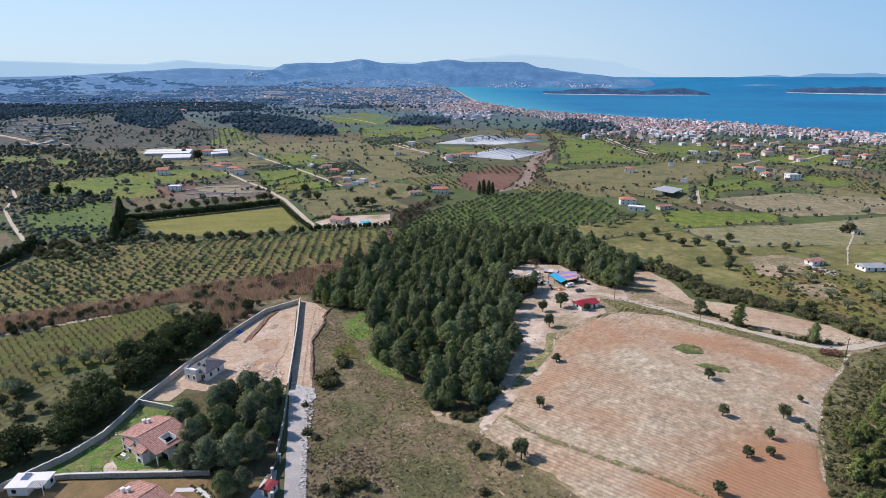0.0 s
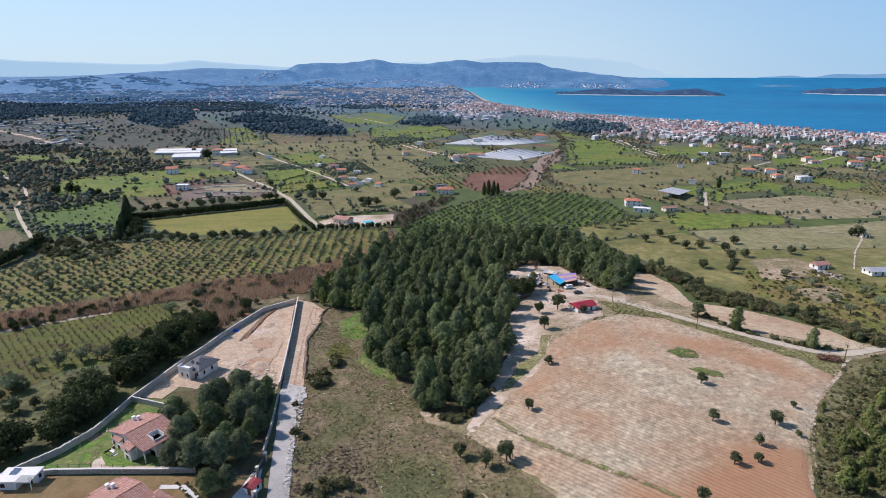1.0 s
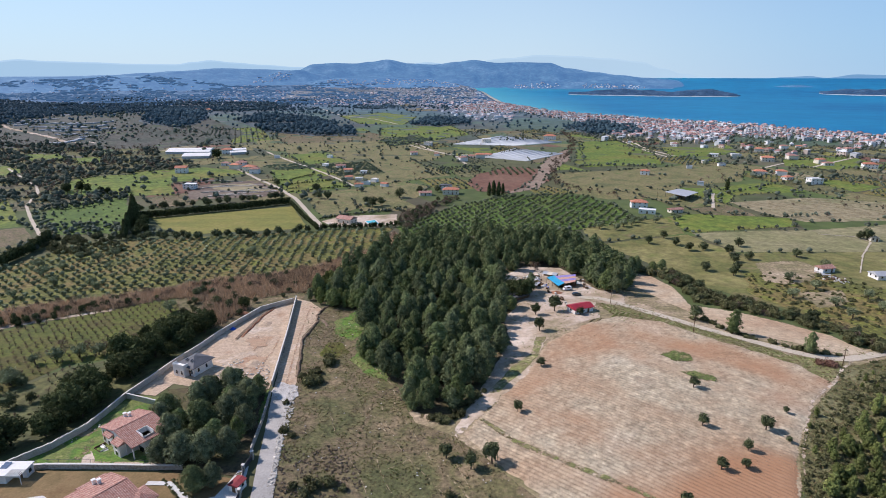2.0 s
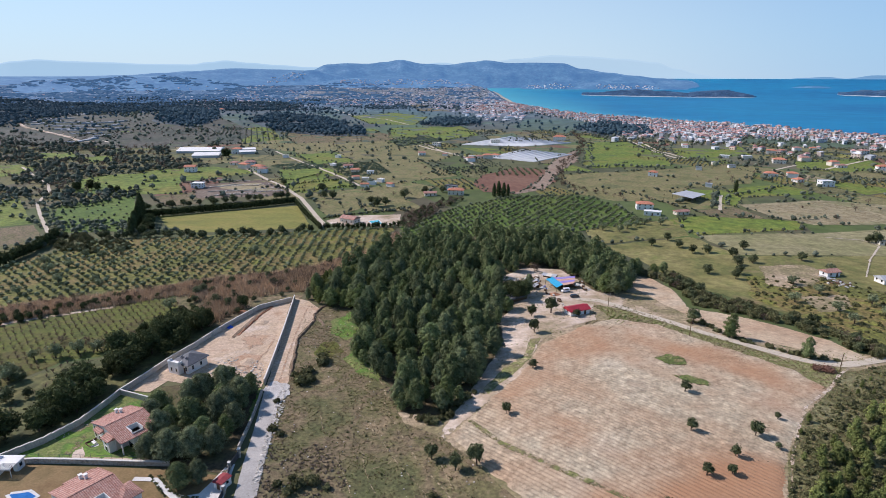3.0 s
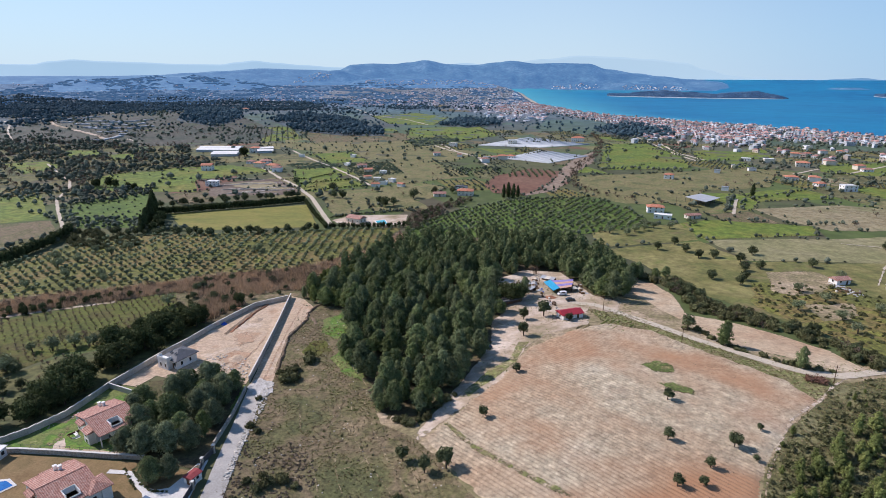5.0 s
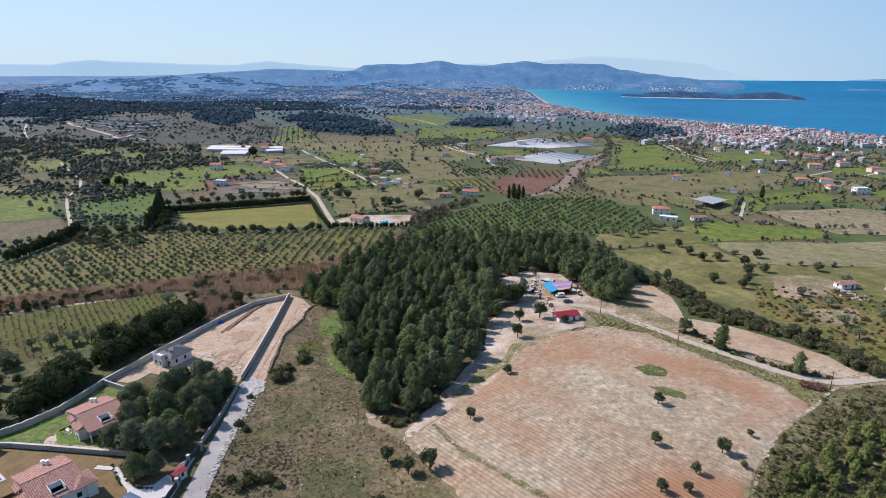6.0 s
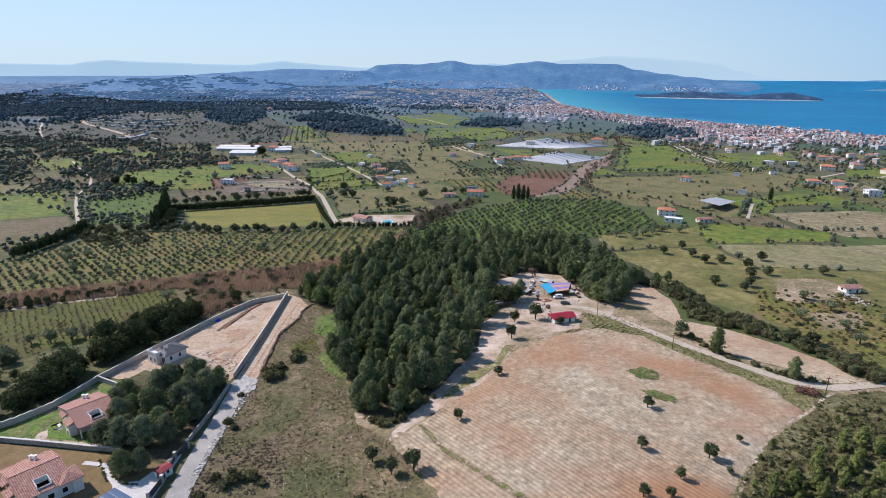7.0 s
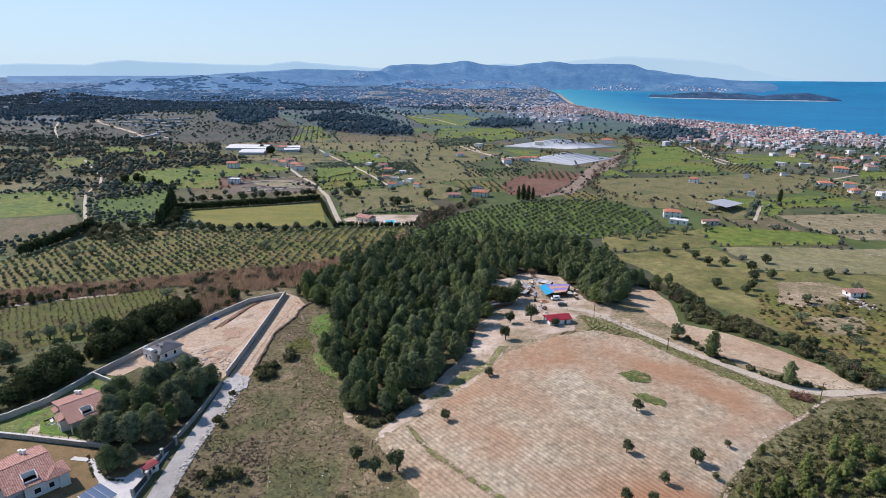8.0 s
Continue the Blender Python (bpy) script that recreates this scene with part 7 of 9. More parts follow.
TERRACES = ([(-1057.3, 1174.6), (-1035.1, 1195.1), (-1018.4, 1215.2)], [(-1034.4, 1267.9), (-1016.7, 1290.2), (-991.9, 1314.3)], [(-1155.1, 1495.6), (-1154.9, 1550.4), (-1117.0, 1557.0)], [(-939.4, 1193.1), (-886.5, 1184.6), (-868.0, 1204.2)],
            [(-1077.5, 1386.1), (-1022.8, 1395.3), (-953.5, 1362.4)], [(-852.6, 1083.9), (-789.0, 1079.6), (-737.2, 1073.8)], [(-741.7, 1047.1), (-702.3, 1065.8), (-680.5, 1095.8)], [(-786.9, 1015.5), (-737.9, 1010.6), (-699.8, 1004.3)],
            [(-704.9, 1003.6), (-667.4, 997.4), (-653.3, 1035.0)], [(-707.2, 947.7), (-671.6, 942.3), (-649.7, 955.9)], [(-659.3, 954.5), (-633.6, 947.7), (-617.9, 960.4)], [(-652.8, 895.8), (-625.6, 899.6), (-608.8, 911.4)],
            [(-596.4, 795.4), (-576.9, 805.4), (-578.3, 852.8)], [(-928.0, 1115.6), (-900.1, 1119.9), (-888.3, 1136.8)], [(-998.3, 1471.1), (-911.9, 1461.1), (-860.7, 1494.6)],
            [(-978.5, 1098.6), (-956.0, 1112.0), (-938.1, 1121.8)], [(-928.7, 1144.4), (-919.0, 1158.0), (-912.8, 1169.8)], [(-911.7, 1181.8), (-903.0, 1193.0), (-895.8, 1202.8)], [(-859.3, 1116.5), (-848.0, 1121.0), (-836.6, 1124.4)],
            [(-856.7, 1062.4), (-848.0, 1071.0), (-841.4, 1079.5)], [(-721.8, 950.9), (-706.0, 966.0), (-692.2, 980.8)], [(-632.6, 969.0), (-620.0, 979.0), (-609.0, 987.0)], [(-597.1, 871.7), (-588.0, 880.0), (-580.2, 889.8)])
drape("lane", ribbon([(-945.2, 1136.3), (-870.0, 1056.0), (-802.2, 991.0), (-707.4, 917.4), (-625.0, 857.1), (-576.7, 813.7), (-558.6, 816.3)], 7.5), M_DIRT, "pale lane winding up between the terraces", "road", 0.9, 6, 1.5, free=False)
for row in TERRACES:
    drape("terrace", ribbon(row, 15), M_ROUGH, "dark level ground of a terrace", "terrace", 0.5, 6, 1.2, free=False)

TOWN_STRIP = [(777.4, 1004.9), (858.0, 947.6), (747.8, 822.0), (672.4, 865.1), (577.0, 947.6), (462.1, 1004.9), (349.9, 1025.6), (308.1, 1225.9), (239.6, 1476.1), (161.6, 1726.0), (26.1, 1669.6), (-27.2, 1994.9), (110.4, 2474.1), (188.6, 2257.6), (254.1, 1786.3), (346.3, 1642.8), (456.1, 1476.1), (539.0, 1322.2), (669.8, 1104.7)]
plant("far_tree", FAROLIVES, spread(TOWN_STRIP, 10, 5, 95, 0.8, 1.6, 0.55), "dark garden tree between the town's houses", "tree", "town trees", 0)
plant("bare_far_tree", BAREFAR, spread(MID, 13, 7, 96, 0.6, 1.2, 0.2, clear=BARE, clumped=(90, 0.05)), "leafless grey-brown tree on the farmland", "tree", "bare trees", 30)
plant("far_tree", FARPINES, spread([(-2400, 1500), (-1500, 2500), (-150, 2600), (60, 2200), (150, 1750), (-400, 1450), (-1500, 1150)], 19, 9, 97, 0.7, 1.4, 0.8, clumped=(210, 0.2)), "far dark copse on the plain", "tree", "far copses", 0)
M_BEACH = mat("beach_sand", [(0.42, 0.36, 0.27), (0.54, 0.47, 0.37)], 0.05, grain=(8, 0.15))
shore = [(x - 14, y) for x, y in zip(COAST_X[2:11], COAST_Y[2:11])]
drape("beach", ribbon(shore, 42), M_BEACH, "pale sandy beach along the bay", "beach", 2.0, 30, 4.0, free=False)

plant("far_tree", FARPINES, spread([(-765.9, 2598.6), (-804.2, 3715.3), (-351.3, 4333.3), (57.4, 3715.3), (-25.2, 1850.9), (-163.0, 1994.9), (-320.3, 1786.3), (-529.2, 1786.3)], 24, 12, 98, 0.4, 0.9, 0.6), "dark tree between the far town's houses", "tree", "town trees", 0)

# ---- houses ----
def part(name, me, parent, label="", at=None):
    ob = new(name, me)
    ob.parent = parent
    if at is not None:
        ob.matrix_local = at
    return tagged(ob, label) if label else ob


def bm_mesh(name, bm, material):
    me = bpy.data.meshes.new(name)
    bmesh.ops.recalc_face_normals(bm, faces=bm.faces)
    bm.to_mesh(me)
    bm.free()
    for m in material if isinstance(material, (list, tuple)) else [material]:
        me.materials.append(m)
    return me


def box_in(bm, x0, y0, z0, x1, y1, z1, bevel=0.0):
    r = bmesh.ops.create_cube(bm, size=1)
    for v in r["verts"]:
        v.co = Vector(((x0 + x1) / 2 + v.co.x * (x1 - x0), (y0 + y1) / 2 + v.co.y * (y1 - y0), (z0 + z1) / 2 + v.co.z * (z1 - z0)))
    if bevel:
        bmesh.ops.bevel(bm, geom=list({e for v in r["verts"] for e in v.link_edges}), offset=bevel, segments=1, affect="EDGES")
    return r["verts"]


def box(name, material, *xyz, bevel=0.0):
    bm = bmesh.new()
    box_in(bm, *xyz, bevel=bevel)
    return bm_mesh(name, bm, material)


def roof_mesh(w, d, rise, over, kind, material, thick=0.18):
    """A hipped or gabled roof with eaves, its foot at z = 0."""
    x, y = w / 2 + over, d / 2 + over
    long_x = w >= d
    bm = bmesh.new()
    if long_x:
        r = x - (y if kind == "hip" else 0)
        ridge_pts = [(-r, 0), (r, 0)]
    else:
        r = y - (x if kind == "hip" else 0)
        ridge_pts = [(0, -r), (0, r)]
    low = [bm.verts.new((px, py, -thick)) for px, py in ((-x, -y), (x, -y), (x, y), (-x, y))]
    eave = [bm.verts.new((px, py, 0)) for px, py in ((-x, -y), (x, -y), (x, y), (-x, y))]
    top = [bm.verts.new((px, py, rise)) for px, py in ridge_pts]
    bm.faces.new(low[::-1])
    for i in range(4):
        bm.faces.new((low[i], low[(i + 1) % 4], eave[(i + 1) % 4], eave[i]))
    a, b, c, e = eave
    if long_x:
        bm.faces.new((a, b, top[1], top[0]))
        bm.faces.new((c, e, top[0], top[1]))
        bm.faces.new((b, c, top[1]))
        bm.faces.new((e, a, top[0]))
    else:
        bm.faces.new((b, c, top[1], top[0]))
        bm.faces.new((e, a, top[0], top[1]))
        bm.faces.new((a, b, top[0]))
        bm.faces.new((c, e, top[1]))
    return bm_mesh("roof", bm, material)


WINDOW = box("window", [M_WHITE], -0.6, -0.05, 0, 0.6, 0.05, 1.3)
PANE = box("pane", M_GLASS, -0.5, -0.06, 0.1, 0.5, -0.02, 1.2)
DOOR = box("door", M_WOOD, -0.5, -0.06, 0, 0.5, 0.06, 2.1)


def window(parent, x, y, z, turn, sx=1.0, sz=1.0):
    w = part("window", WINDOW, parent, "", pose(x, y, z, 0, 0, turn) @ Matrix.Diagonal((sx, 1, sz, 1)))
    part("pane", PANE, w, "dark glass")
    return w


def house(xy, w, d, h, turn, label, roof="hip", wall=M_WHITE, cover=M_TILE, storeys=1, rise=None, windows=True, name="house", chimney=False, category="house", group=""):
    x, y = xy
    ob = new(name)
    ob.matrix_world = pose(x, y, ground(x, y), 0, 0, turn)
    tagged(ob, label, category, group)
    part("wall", box("wall", wall, -w / 2, -d / 2, -1.5, w / 2, d / 2, h), ob)
    if roof == "flat":
        bm = bmesh.new()
        box_in(bm, -w / 2 - 0.2, -d / 2 - 0.2, 0, w / 2 + 0.2, d / 2 + 0.2, 0.25)
        box_in(bm, -w / 2 - 0.2, -d / 2 - 0.2, 0.25, w / 2 + 0.2, -d / 2, 0.7)
        box_in(bm, -w / 2 - 0.2, d / 2, 0.25, w / 2 + 0.2, d / 2 + 0.2, 0.7)
        part("roof", bm_mesh("roof", bm, cover), ob, "", pose(0, 0, h))
    else:
        part("roof", roof_mesh(w, d, rise or min(w, d) * 0.22, 0.5, roof, cover), ob, "", pose(0, 0, h))
    if chimney:
        part("chimney", box("chimney", M_WHITE, -0.4, -0.35, 0, 0.4, 0.35, 1.6 + (rise or 1.5), bevel=0.05), ob, "", pose(w * 0.2, d * 0.15, h))
    if windows:
        for s in range(storeys):
            z = 1.0 + s * h / storeys
            n = max(2, int(w / 3.2))
            for k in range(n):
                px = -w / 2 + (k + 0.5) * w / n
                if s == 0 and k == n // 2:
                    part("door", DOOR, ob, "", pose(px, -d / 2 - 0.02, 0))
                else:
                    window(ob, px, -d / 2 - 0.02, z, 0)
            m = max(1, int(d / 3.5))
            for k in range(m):
                py = -d / 2 + (k + 0.5) * d / m
                window(ob, -w / 2 - 0.02, py, z, -90)
                window(ob, w / 2 + 0.02, py, z, 90)
    return ob


# farmsteads and villas of the middle distance
SITES = (((-74.8, 397.9), 14, 9, 4, "brown-roofed pool house with white walls", "gable", M_TILE), ((-294.7, 592.7), 13, 10, 6.5, "white house with an orange tiled roof", "gable", M_TILE),
         ((-245.8, 510.6), 12, 8, 5, "pale unfinished house by the terrace", "flat", M_WHITE), ((-224.8, 605.8), 16, 10, 6, "red-roofed villa with white walls", "hip", M_TILE),
         ((-246.3, 635.8), 14, 10, 6, "white house beside the lane", "hip", M_TILE), ((-305.3, 738.0), 14, 10, 7, "house with a red roof beside the greenhouses", "hip", M_TILE),
         ((-2.0, 500.8), 16, 9, 5, "red-roofed farmhouse on the rise", "hip", M_TILE), ((-7.4, 518.2), 12, 8, 5, "grey-roofed farm building on the rise", "flat", M_GREYROOF),
         ((-131.4, 635.8), 12, 7, 3.2, "hut with a dark red roof", "gable", M_TILE), ((-117.6, 609.4), 10, 7, 3.2, "small hut with an orange roof", "gable", M_TILE),
         ((150.7, 452.1), 14, 9, 5.5, "white house with an orange tiled roof", "hip", M_TILE), ((151.7, 432.4), 14, 7, 3, "long pale flat-roofed outbuilding", "flat", M_WHITE),
         ((173.7, 434.5), 12, 6, 3, "low farmhouse with an orange roof", "gable", M_TILE), ((349.5, 560.3), 14, 9, 6, "white villa with a pale roof", "flat", M_WHITE),
         ((324.5, 616.5), 14, 9, 4, "low red-roofed bungalow among trees", "hip", M_TILE), ((381.1, 714.9), 16, 10, 6, "large villa with red-brown roof", "hip", M_TILE),
         ((205.3, 296.5), 9, 6, 3, "tumbledown farmhouse with an orange roof", "gable", M_TILE), ((228.9, 285.9), 13, 8, 2.8, "long low barn under a grey metal roof", "gable", M_METAL),
         ((271.9, 358.5), 5, 4, 2.5, "small stone shed under a tree", "flat", M_STONE), ((-47.3, 850.8), 12, 9, 6, "pink house beside the lane", "flat", M_CREAM),
         ((-58.9, 748.7), 10, 7, 4, "white cottage with a red roof", "gable", M_TILE), ((40.8, 896.7), 16, 12, 7, "white villa by the greenhouses", "flat", M_WHITE),
         ((146.1, 947.7), 22, 14, 7, "large pink villa by the greenhouses", "hip", M_TILE), ((200.4, 605.8), 10, 8, 5, "small villa with a red roof", "hip", M_TILE),
         ((-24.6, 493.7), 12, 7, 3, "small hut with an orange roof", "gable", M_TILE), ((-98.8, 598.8), 8, 6, 3, "small hut with a pale roof", "flat", M_WHITE),
         ((471.1, 666.6), 16, 10, 6, "large white villa with a red roof", "hip", M_TILE), ((532.4, 714.9), 14, 10, 6, "large white villa with a red roof", "hip", M_TILE),
         ((543.7, 822.0), 14, 10, 6, "white villa with a red roof", "hip", M_TILE), ((-698.6, 1476.1), 16, 10, 7, "villa in the far pine wood", "hip", M_TILE),
         ((-642.7, 1434.4), 16, 10, 7, "villa in the far pine wood", "hip", M_TILE))
for k, (xy, w, d, h, lb, kind, cover) in enumerate(SITES):
    house(xy, w * 0.88, d * 0.88, h * 0.88, (k * 37) % 50 - 25, lb, kind, M_WHITE if k % 3 else M_CREAM, M_ORANGETILE if cover is M_TILE and k % 4 else cover, 2 if h > 4.5 else 1)

HUTS = (([(-151.1, 644.0), (-95.6, 556.8), (-85.8, 540.1), (-79.2, 552.5), (-228.1, 705.5), (7.8, 724.2), (-162.5, 713.6)], "flat", M_WHITE, "small white shed in a plot"), ([(-132.2, 637.9), (-107.3, 564.8), (-90.5, 528.3), (-28.1, 741.1), (-66.3, 530.9)], "gable", M_TILE, "small hut with a red tiled roof"),
        ([(-267.7, 643.2), (-246.9, 620.4), (-228.7, 614.6), (-215.1, 593.5)], "hip", M_TILE, "red-tiled house of the hamlet"), ([(17.8, 725.4), (27.9, 721.5), (38.0, 738.4), (6.7, 694.3)], "hip", M_TILE, "white cottage by the greenhouses"),
        ([(235.8, 547.3), (297.7, 695.4), (307.1, 670.7), (262.6, 649.3)], "flat", M_METAL, "small grey metal shed"), ([(415.6, 850.9), (414.8, 807.4), (439.5, 828.6), (467.6, 844.8), (499.2, 861.8), (437.1, 703.6), (436.1, 686.3), (342.4, 608.1), (334.7, 581.7), (423.1, 738.9)], "hip", M_TILE, "white villa with a red tiled roof among trees"),
        ([(387.8, 734.5), (353.5, 740.1), (333.4, 758.1), (473.4, 899.7), (323.8, 880.0)], "flat", M_WHITE, "white flat-roofed villa among trees"))
for n, (spots, kind, cover, lb) in enumerate(HUTS):
    for k, xy in enumerate(spots):
        big = kind == "hip" or "villa" in lb
        house(xy, 9 + (k * 3) % 4 if big else 6 + k % 3, 7 if big else 4.5, 5.0 if big and k % 2 else 3.0, (k * 41 + n * 17) % 60 - 30, lb, kind, M_CREAM if k % 4 == 1 else M_WHITE, M_ORANGETILE if cover is M_TILE and k % 3 else cover, 1, windows=big and k % 2 == 0)


def hill_level(x, y):
    """Height of the land with the far ridges on it."""
    best = ground(x, y)
    for tree in RIDGES:
        hit = tree.ray_cast(Vector((x, y, 900)), Vector((0, 0, -1)))[0]
        if hit:
            best = max(best, hit.z)
    return best


def town(name, polys, gap, seed, lo, hi, keep, label, far=False, clumped=0, level=ground, reach=4330):
    """Many far houses: pale blocks under red or flat roofs, with rows of windows."""
    rng = np.random.default_rng(seed)
    V, F, I, n = [], [], [], 0
    for poly in polys:
        for x, y, s in spread(poly, gap, gap * 0.35, seed, lo, hi, keep, angle=0.6):
            w, d, h = s * rng.uniform(0.8, 1.8), s * rng.uniform(0.6, 1.0), rng.choice([3.2, 3.2, 4.2, 6.0, 6.4]) * (0.75 if far else 1)
            a, z = rng.choice([0.3, 0.75, 2.2, 1.2]) + rng.uniform(-0.2, 0.2), level(x, y)
            if math.hypot(x, y) > reach or (level is ground and in_bay(x, y) > -25) or (clumped and noise.noise((x / clumped, y / clumped, seed)) < rng.uniform(-0.45, 0.15)):
                continue
            c, sn = math.cos(a), math.sin(a)
            rise = rng.choice([0.25, 0.25, 1.4, 1.7, 2.0]) * (0.6 if far else 1)
            pts = [(px * w / 2, py * d / 2, pz) for pz in (-2, h) for px, py in ((-1, -1), (1, -1), (1, 1), (-1, 1))]
            o = 0.25
            pts += [(px * (w / 2 + o), py * (d / 2 + o), h) for px, py in ((-1, -1), (1, -1), (1, 1), (-1, 1))]
            pts += [(-w * 0.22, 0, h + rise), (w * 0.22, 0, h + rise)]
            V += [(x + px * c - py * sn, y + px * sn + py * c, z + pz) for px, py, pz in pts]
            q = n
            wall = 0 if rng.uniform() < 0.8 else 1
            cover = 2 if rise > 0.5 and rng.uniform() < (0.85 if far else 0.85) else 0
            for i in range(4):
                j = (i + 1) % 4
                F += [(q + i, q + j, q + 4 + j), (q + i, q + 4 + j, q + 4 + i)]
                I += [wall, wall]
            F += [(q + 8, q + 9, q + 13), (q + 8, q + 13, q + 12), (q + 10, q + 11, q + 12), (q + 10, q + 12, q + 13), (q + 9, q + 10, q + 13), (q + 11, q + 8, q + 12)]
            I += [cover] * 6
            n += 14
            for fl in range(0 if far else int(h // 3)):
                for k in range(3):
                    for side in (-1, 1):
                        px, pz = -w / 2 + (k + 0.5) * w / 3, 0.9 + fl * 3
                        wp = [(px - 0.6, side * (d / 2 + 0.06), pz), (px + 0.6, side * (d / 2 + 0.06), pz), (px + 0.6, side * (d / 2 + 0.06), pz + 1.4), (px - 0.6, side * (d / 2 + 0.06), pz + 1.4)]
                        V += [(x + a1 * c - b1 * sn, y + a1 * sn + b1 * c, z + c1) for a1, b1, c1 in wp]
                        F += [(n, n + 1, n + 2), (n, n + 2, n + 3)]
                        I += [3, 3]
                        n += 4
    tagged(new(name, tri_mesh(name, V, F, [M_FTOWN, M_FTOWN, M_FROOF, M_GLASS] if far else [M_TOWN, M_TOWN2, M_TOWNROOF, M_GLASS], I)), label, "houses", kind="stuff")


# Far copies of the town colours, paled and blued for distance haze.
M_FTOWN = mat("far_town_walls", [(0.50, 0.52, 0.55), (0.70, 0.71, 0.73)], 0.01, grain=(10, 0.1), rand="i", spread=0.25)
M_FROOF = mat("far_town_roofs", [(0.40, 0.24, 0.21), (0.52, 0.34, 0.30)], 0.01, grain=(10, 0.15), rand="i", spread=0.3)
M_TOWN = mat("town_white", [(0.46, 0.47, 0.48), (0.64, 0.64, 0.64)], 0.01, grain=(10, 0.1), rand="i", spread=0.2)
M_TOWN2 = mat("town_cream", [(0.50, 0.40, 0.32), (0.60, 0.50, 0.42)], 0.01, grain=(10, 0.1), rand="i", spread=0.2)
M_TOWNROOF = mat("town_roof", [(0.34, 0.17, 0.145), (0.44, 0.27, 0.235)], 0.01, grain=(10, 0.15), rand="i", spread=0.3)
town("seaside_town", [[(777.4, 1004.9), (858.0, 947.6), (747.8, 822.0), (672.4, 865.1), (577.0, 947.6), (462.1, 1004.9), (349.9, 1025.6), (308.1, 1225.9), (239.6, 1476.1), (161.6, 1726.0), (26.1, 1669.6), (-27.2, 1994.9), (110.4, 2474.1), (188.6, 2257.6), (254.1, 1786.3), (346.3, 1642.8), (456.1, 1476.1), (539.0, 1322.2), (669.8, 1104.7)]], 8.5, 201, 3.2, 7, 0.55, "seaside town of white houses with red roofs along the shore")
town("seaside_town", [[(387.5, 1255.5), (529.1, 1182.5), (423.8, 923.0), (363.3, 899.8), (329.3, 1012.8)], [(264.8, 1064.1), (357.3, 1110.2), (326.5, 1003.0), (254.8, 974.9)]], 10, 206, 4.5, 8, 0.5, "cluster of white houses behind the shore")
town("villa_quarter", [[(209.9, 1035.5), (450.9, 992.8), (614.7, 918.4), (781.0, 814.4), (604.0, 615.9), (434.6, 694.6), (372.3, 802.0), (228.9, 897.0)]], 24, 202, 5.5, 9, 0.3, "scattered white villas with red roofs behind the shore", clumped=70)
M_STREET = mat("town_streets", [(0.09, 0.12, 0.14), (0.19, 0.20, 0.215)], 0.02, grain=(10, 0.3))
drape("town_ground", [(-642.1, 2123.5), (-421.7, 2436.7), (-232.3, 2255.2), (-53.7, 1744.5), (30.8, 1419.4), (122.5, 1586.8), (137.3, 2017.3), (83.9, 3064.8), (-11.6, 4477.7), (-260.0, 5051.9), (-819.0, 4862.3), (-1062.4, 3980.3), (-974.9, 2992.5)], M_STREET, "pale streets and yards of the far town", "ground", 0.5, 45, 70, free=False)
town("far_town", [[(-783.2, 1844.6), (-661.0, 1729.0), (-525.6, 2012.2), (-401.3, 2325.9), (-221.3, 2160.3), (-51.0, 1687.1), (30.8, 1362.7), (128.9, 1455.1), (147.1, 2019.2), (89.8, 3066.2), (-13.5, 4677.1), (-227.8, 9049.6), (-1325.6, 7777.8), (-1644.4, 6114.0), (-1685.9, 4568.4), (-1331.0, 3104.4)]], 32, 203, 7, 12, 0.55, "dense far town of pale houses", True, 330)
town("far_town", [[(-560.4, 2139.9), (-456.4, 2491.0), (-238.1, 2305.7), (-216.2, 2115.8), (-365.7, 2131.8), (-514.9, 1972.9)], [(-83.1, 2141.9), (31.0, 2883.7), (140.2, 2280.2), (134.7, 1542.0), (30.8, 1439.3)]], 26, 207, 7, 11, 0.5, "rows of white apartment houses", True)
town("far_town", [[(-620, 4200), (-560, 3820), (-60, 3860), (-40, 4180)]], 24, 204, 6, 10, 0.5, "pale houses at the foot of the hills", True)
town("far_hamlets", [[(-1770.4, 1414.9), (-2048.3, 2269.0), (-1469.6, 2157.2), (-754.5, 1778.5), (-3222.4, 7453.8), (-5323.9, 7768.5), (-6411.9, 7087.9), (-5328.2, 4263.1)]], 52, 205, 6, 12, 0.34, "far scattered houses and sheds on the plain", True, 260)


for spots, gp, kp, lb in (([(-20.5, 4110), (-17, 4120), (-16.5, 4230), (-20, 4240)], 20, 0.5, "pale village on the side of a far hill"),
                          ([(-13.5, 3900), (-1, 3980), (-1, 4140), (-13.5, 4040)], 22, 0.5, "pale houses of the far town below the hills"),
                          ([(4.5, 4090), (9, 4090), (9, 4160), (4.5, 4160)], 17, 0.6, "pale houses along the far shore"),
                          ([(11, 4100), (16.5, 4110), (16.5, 4165), (11, 4165)], 15, 0.6, "white houses along the far shore"),
                          ([(-38, 3560), (-24, 3600), (-24, 3900), (-38, 3860)], 55, 0.4, "scattered pale houses on the far slopes")):
    town("far_houses", [[(r * math.sin(radians(a)), r * math.cos(radians(a))) for a, r in spots]], gp, 220 + len(lb), 7, 12, kp, lb, True, 0, hill_level, 4500)


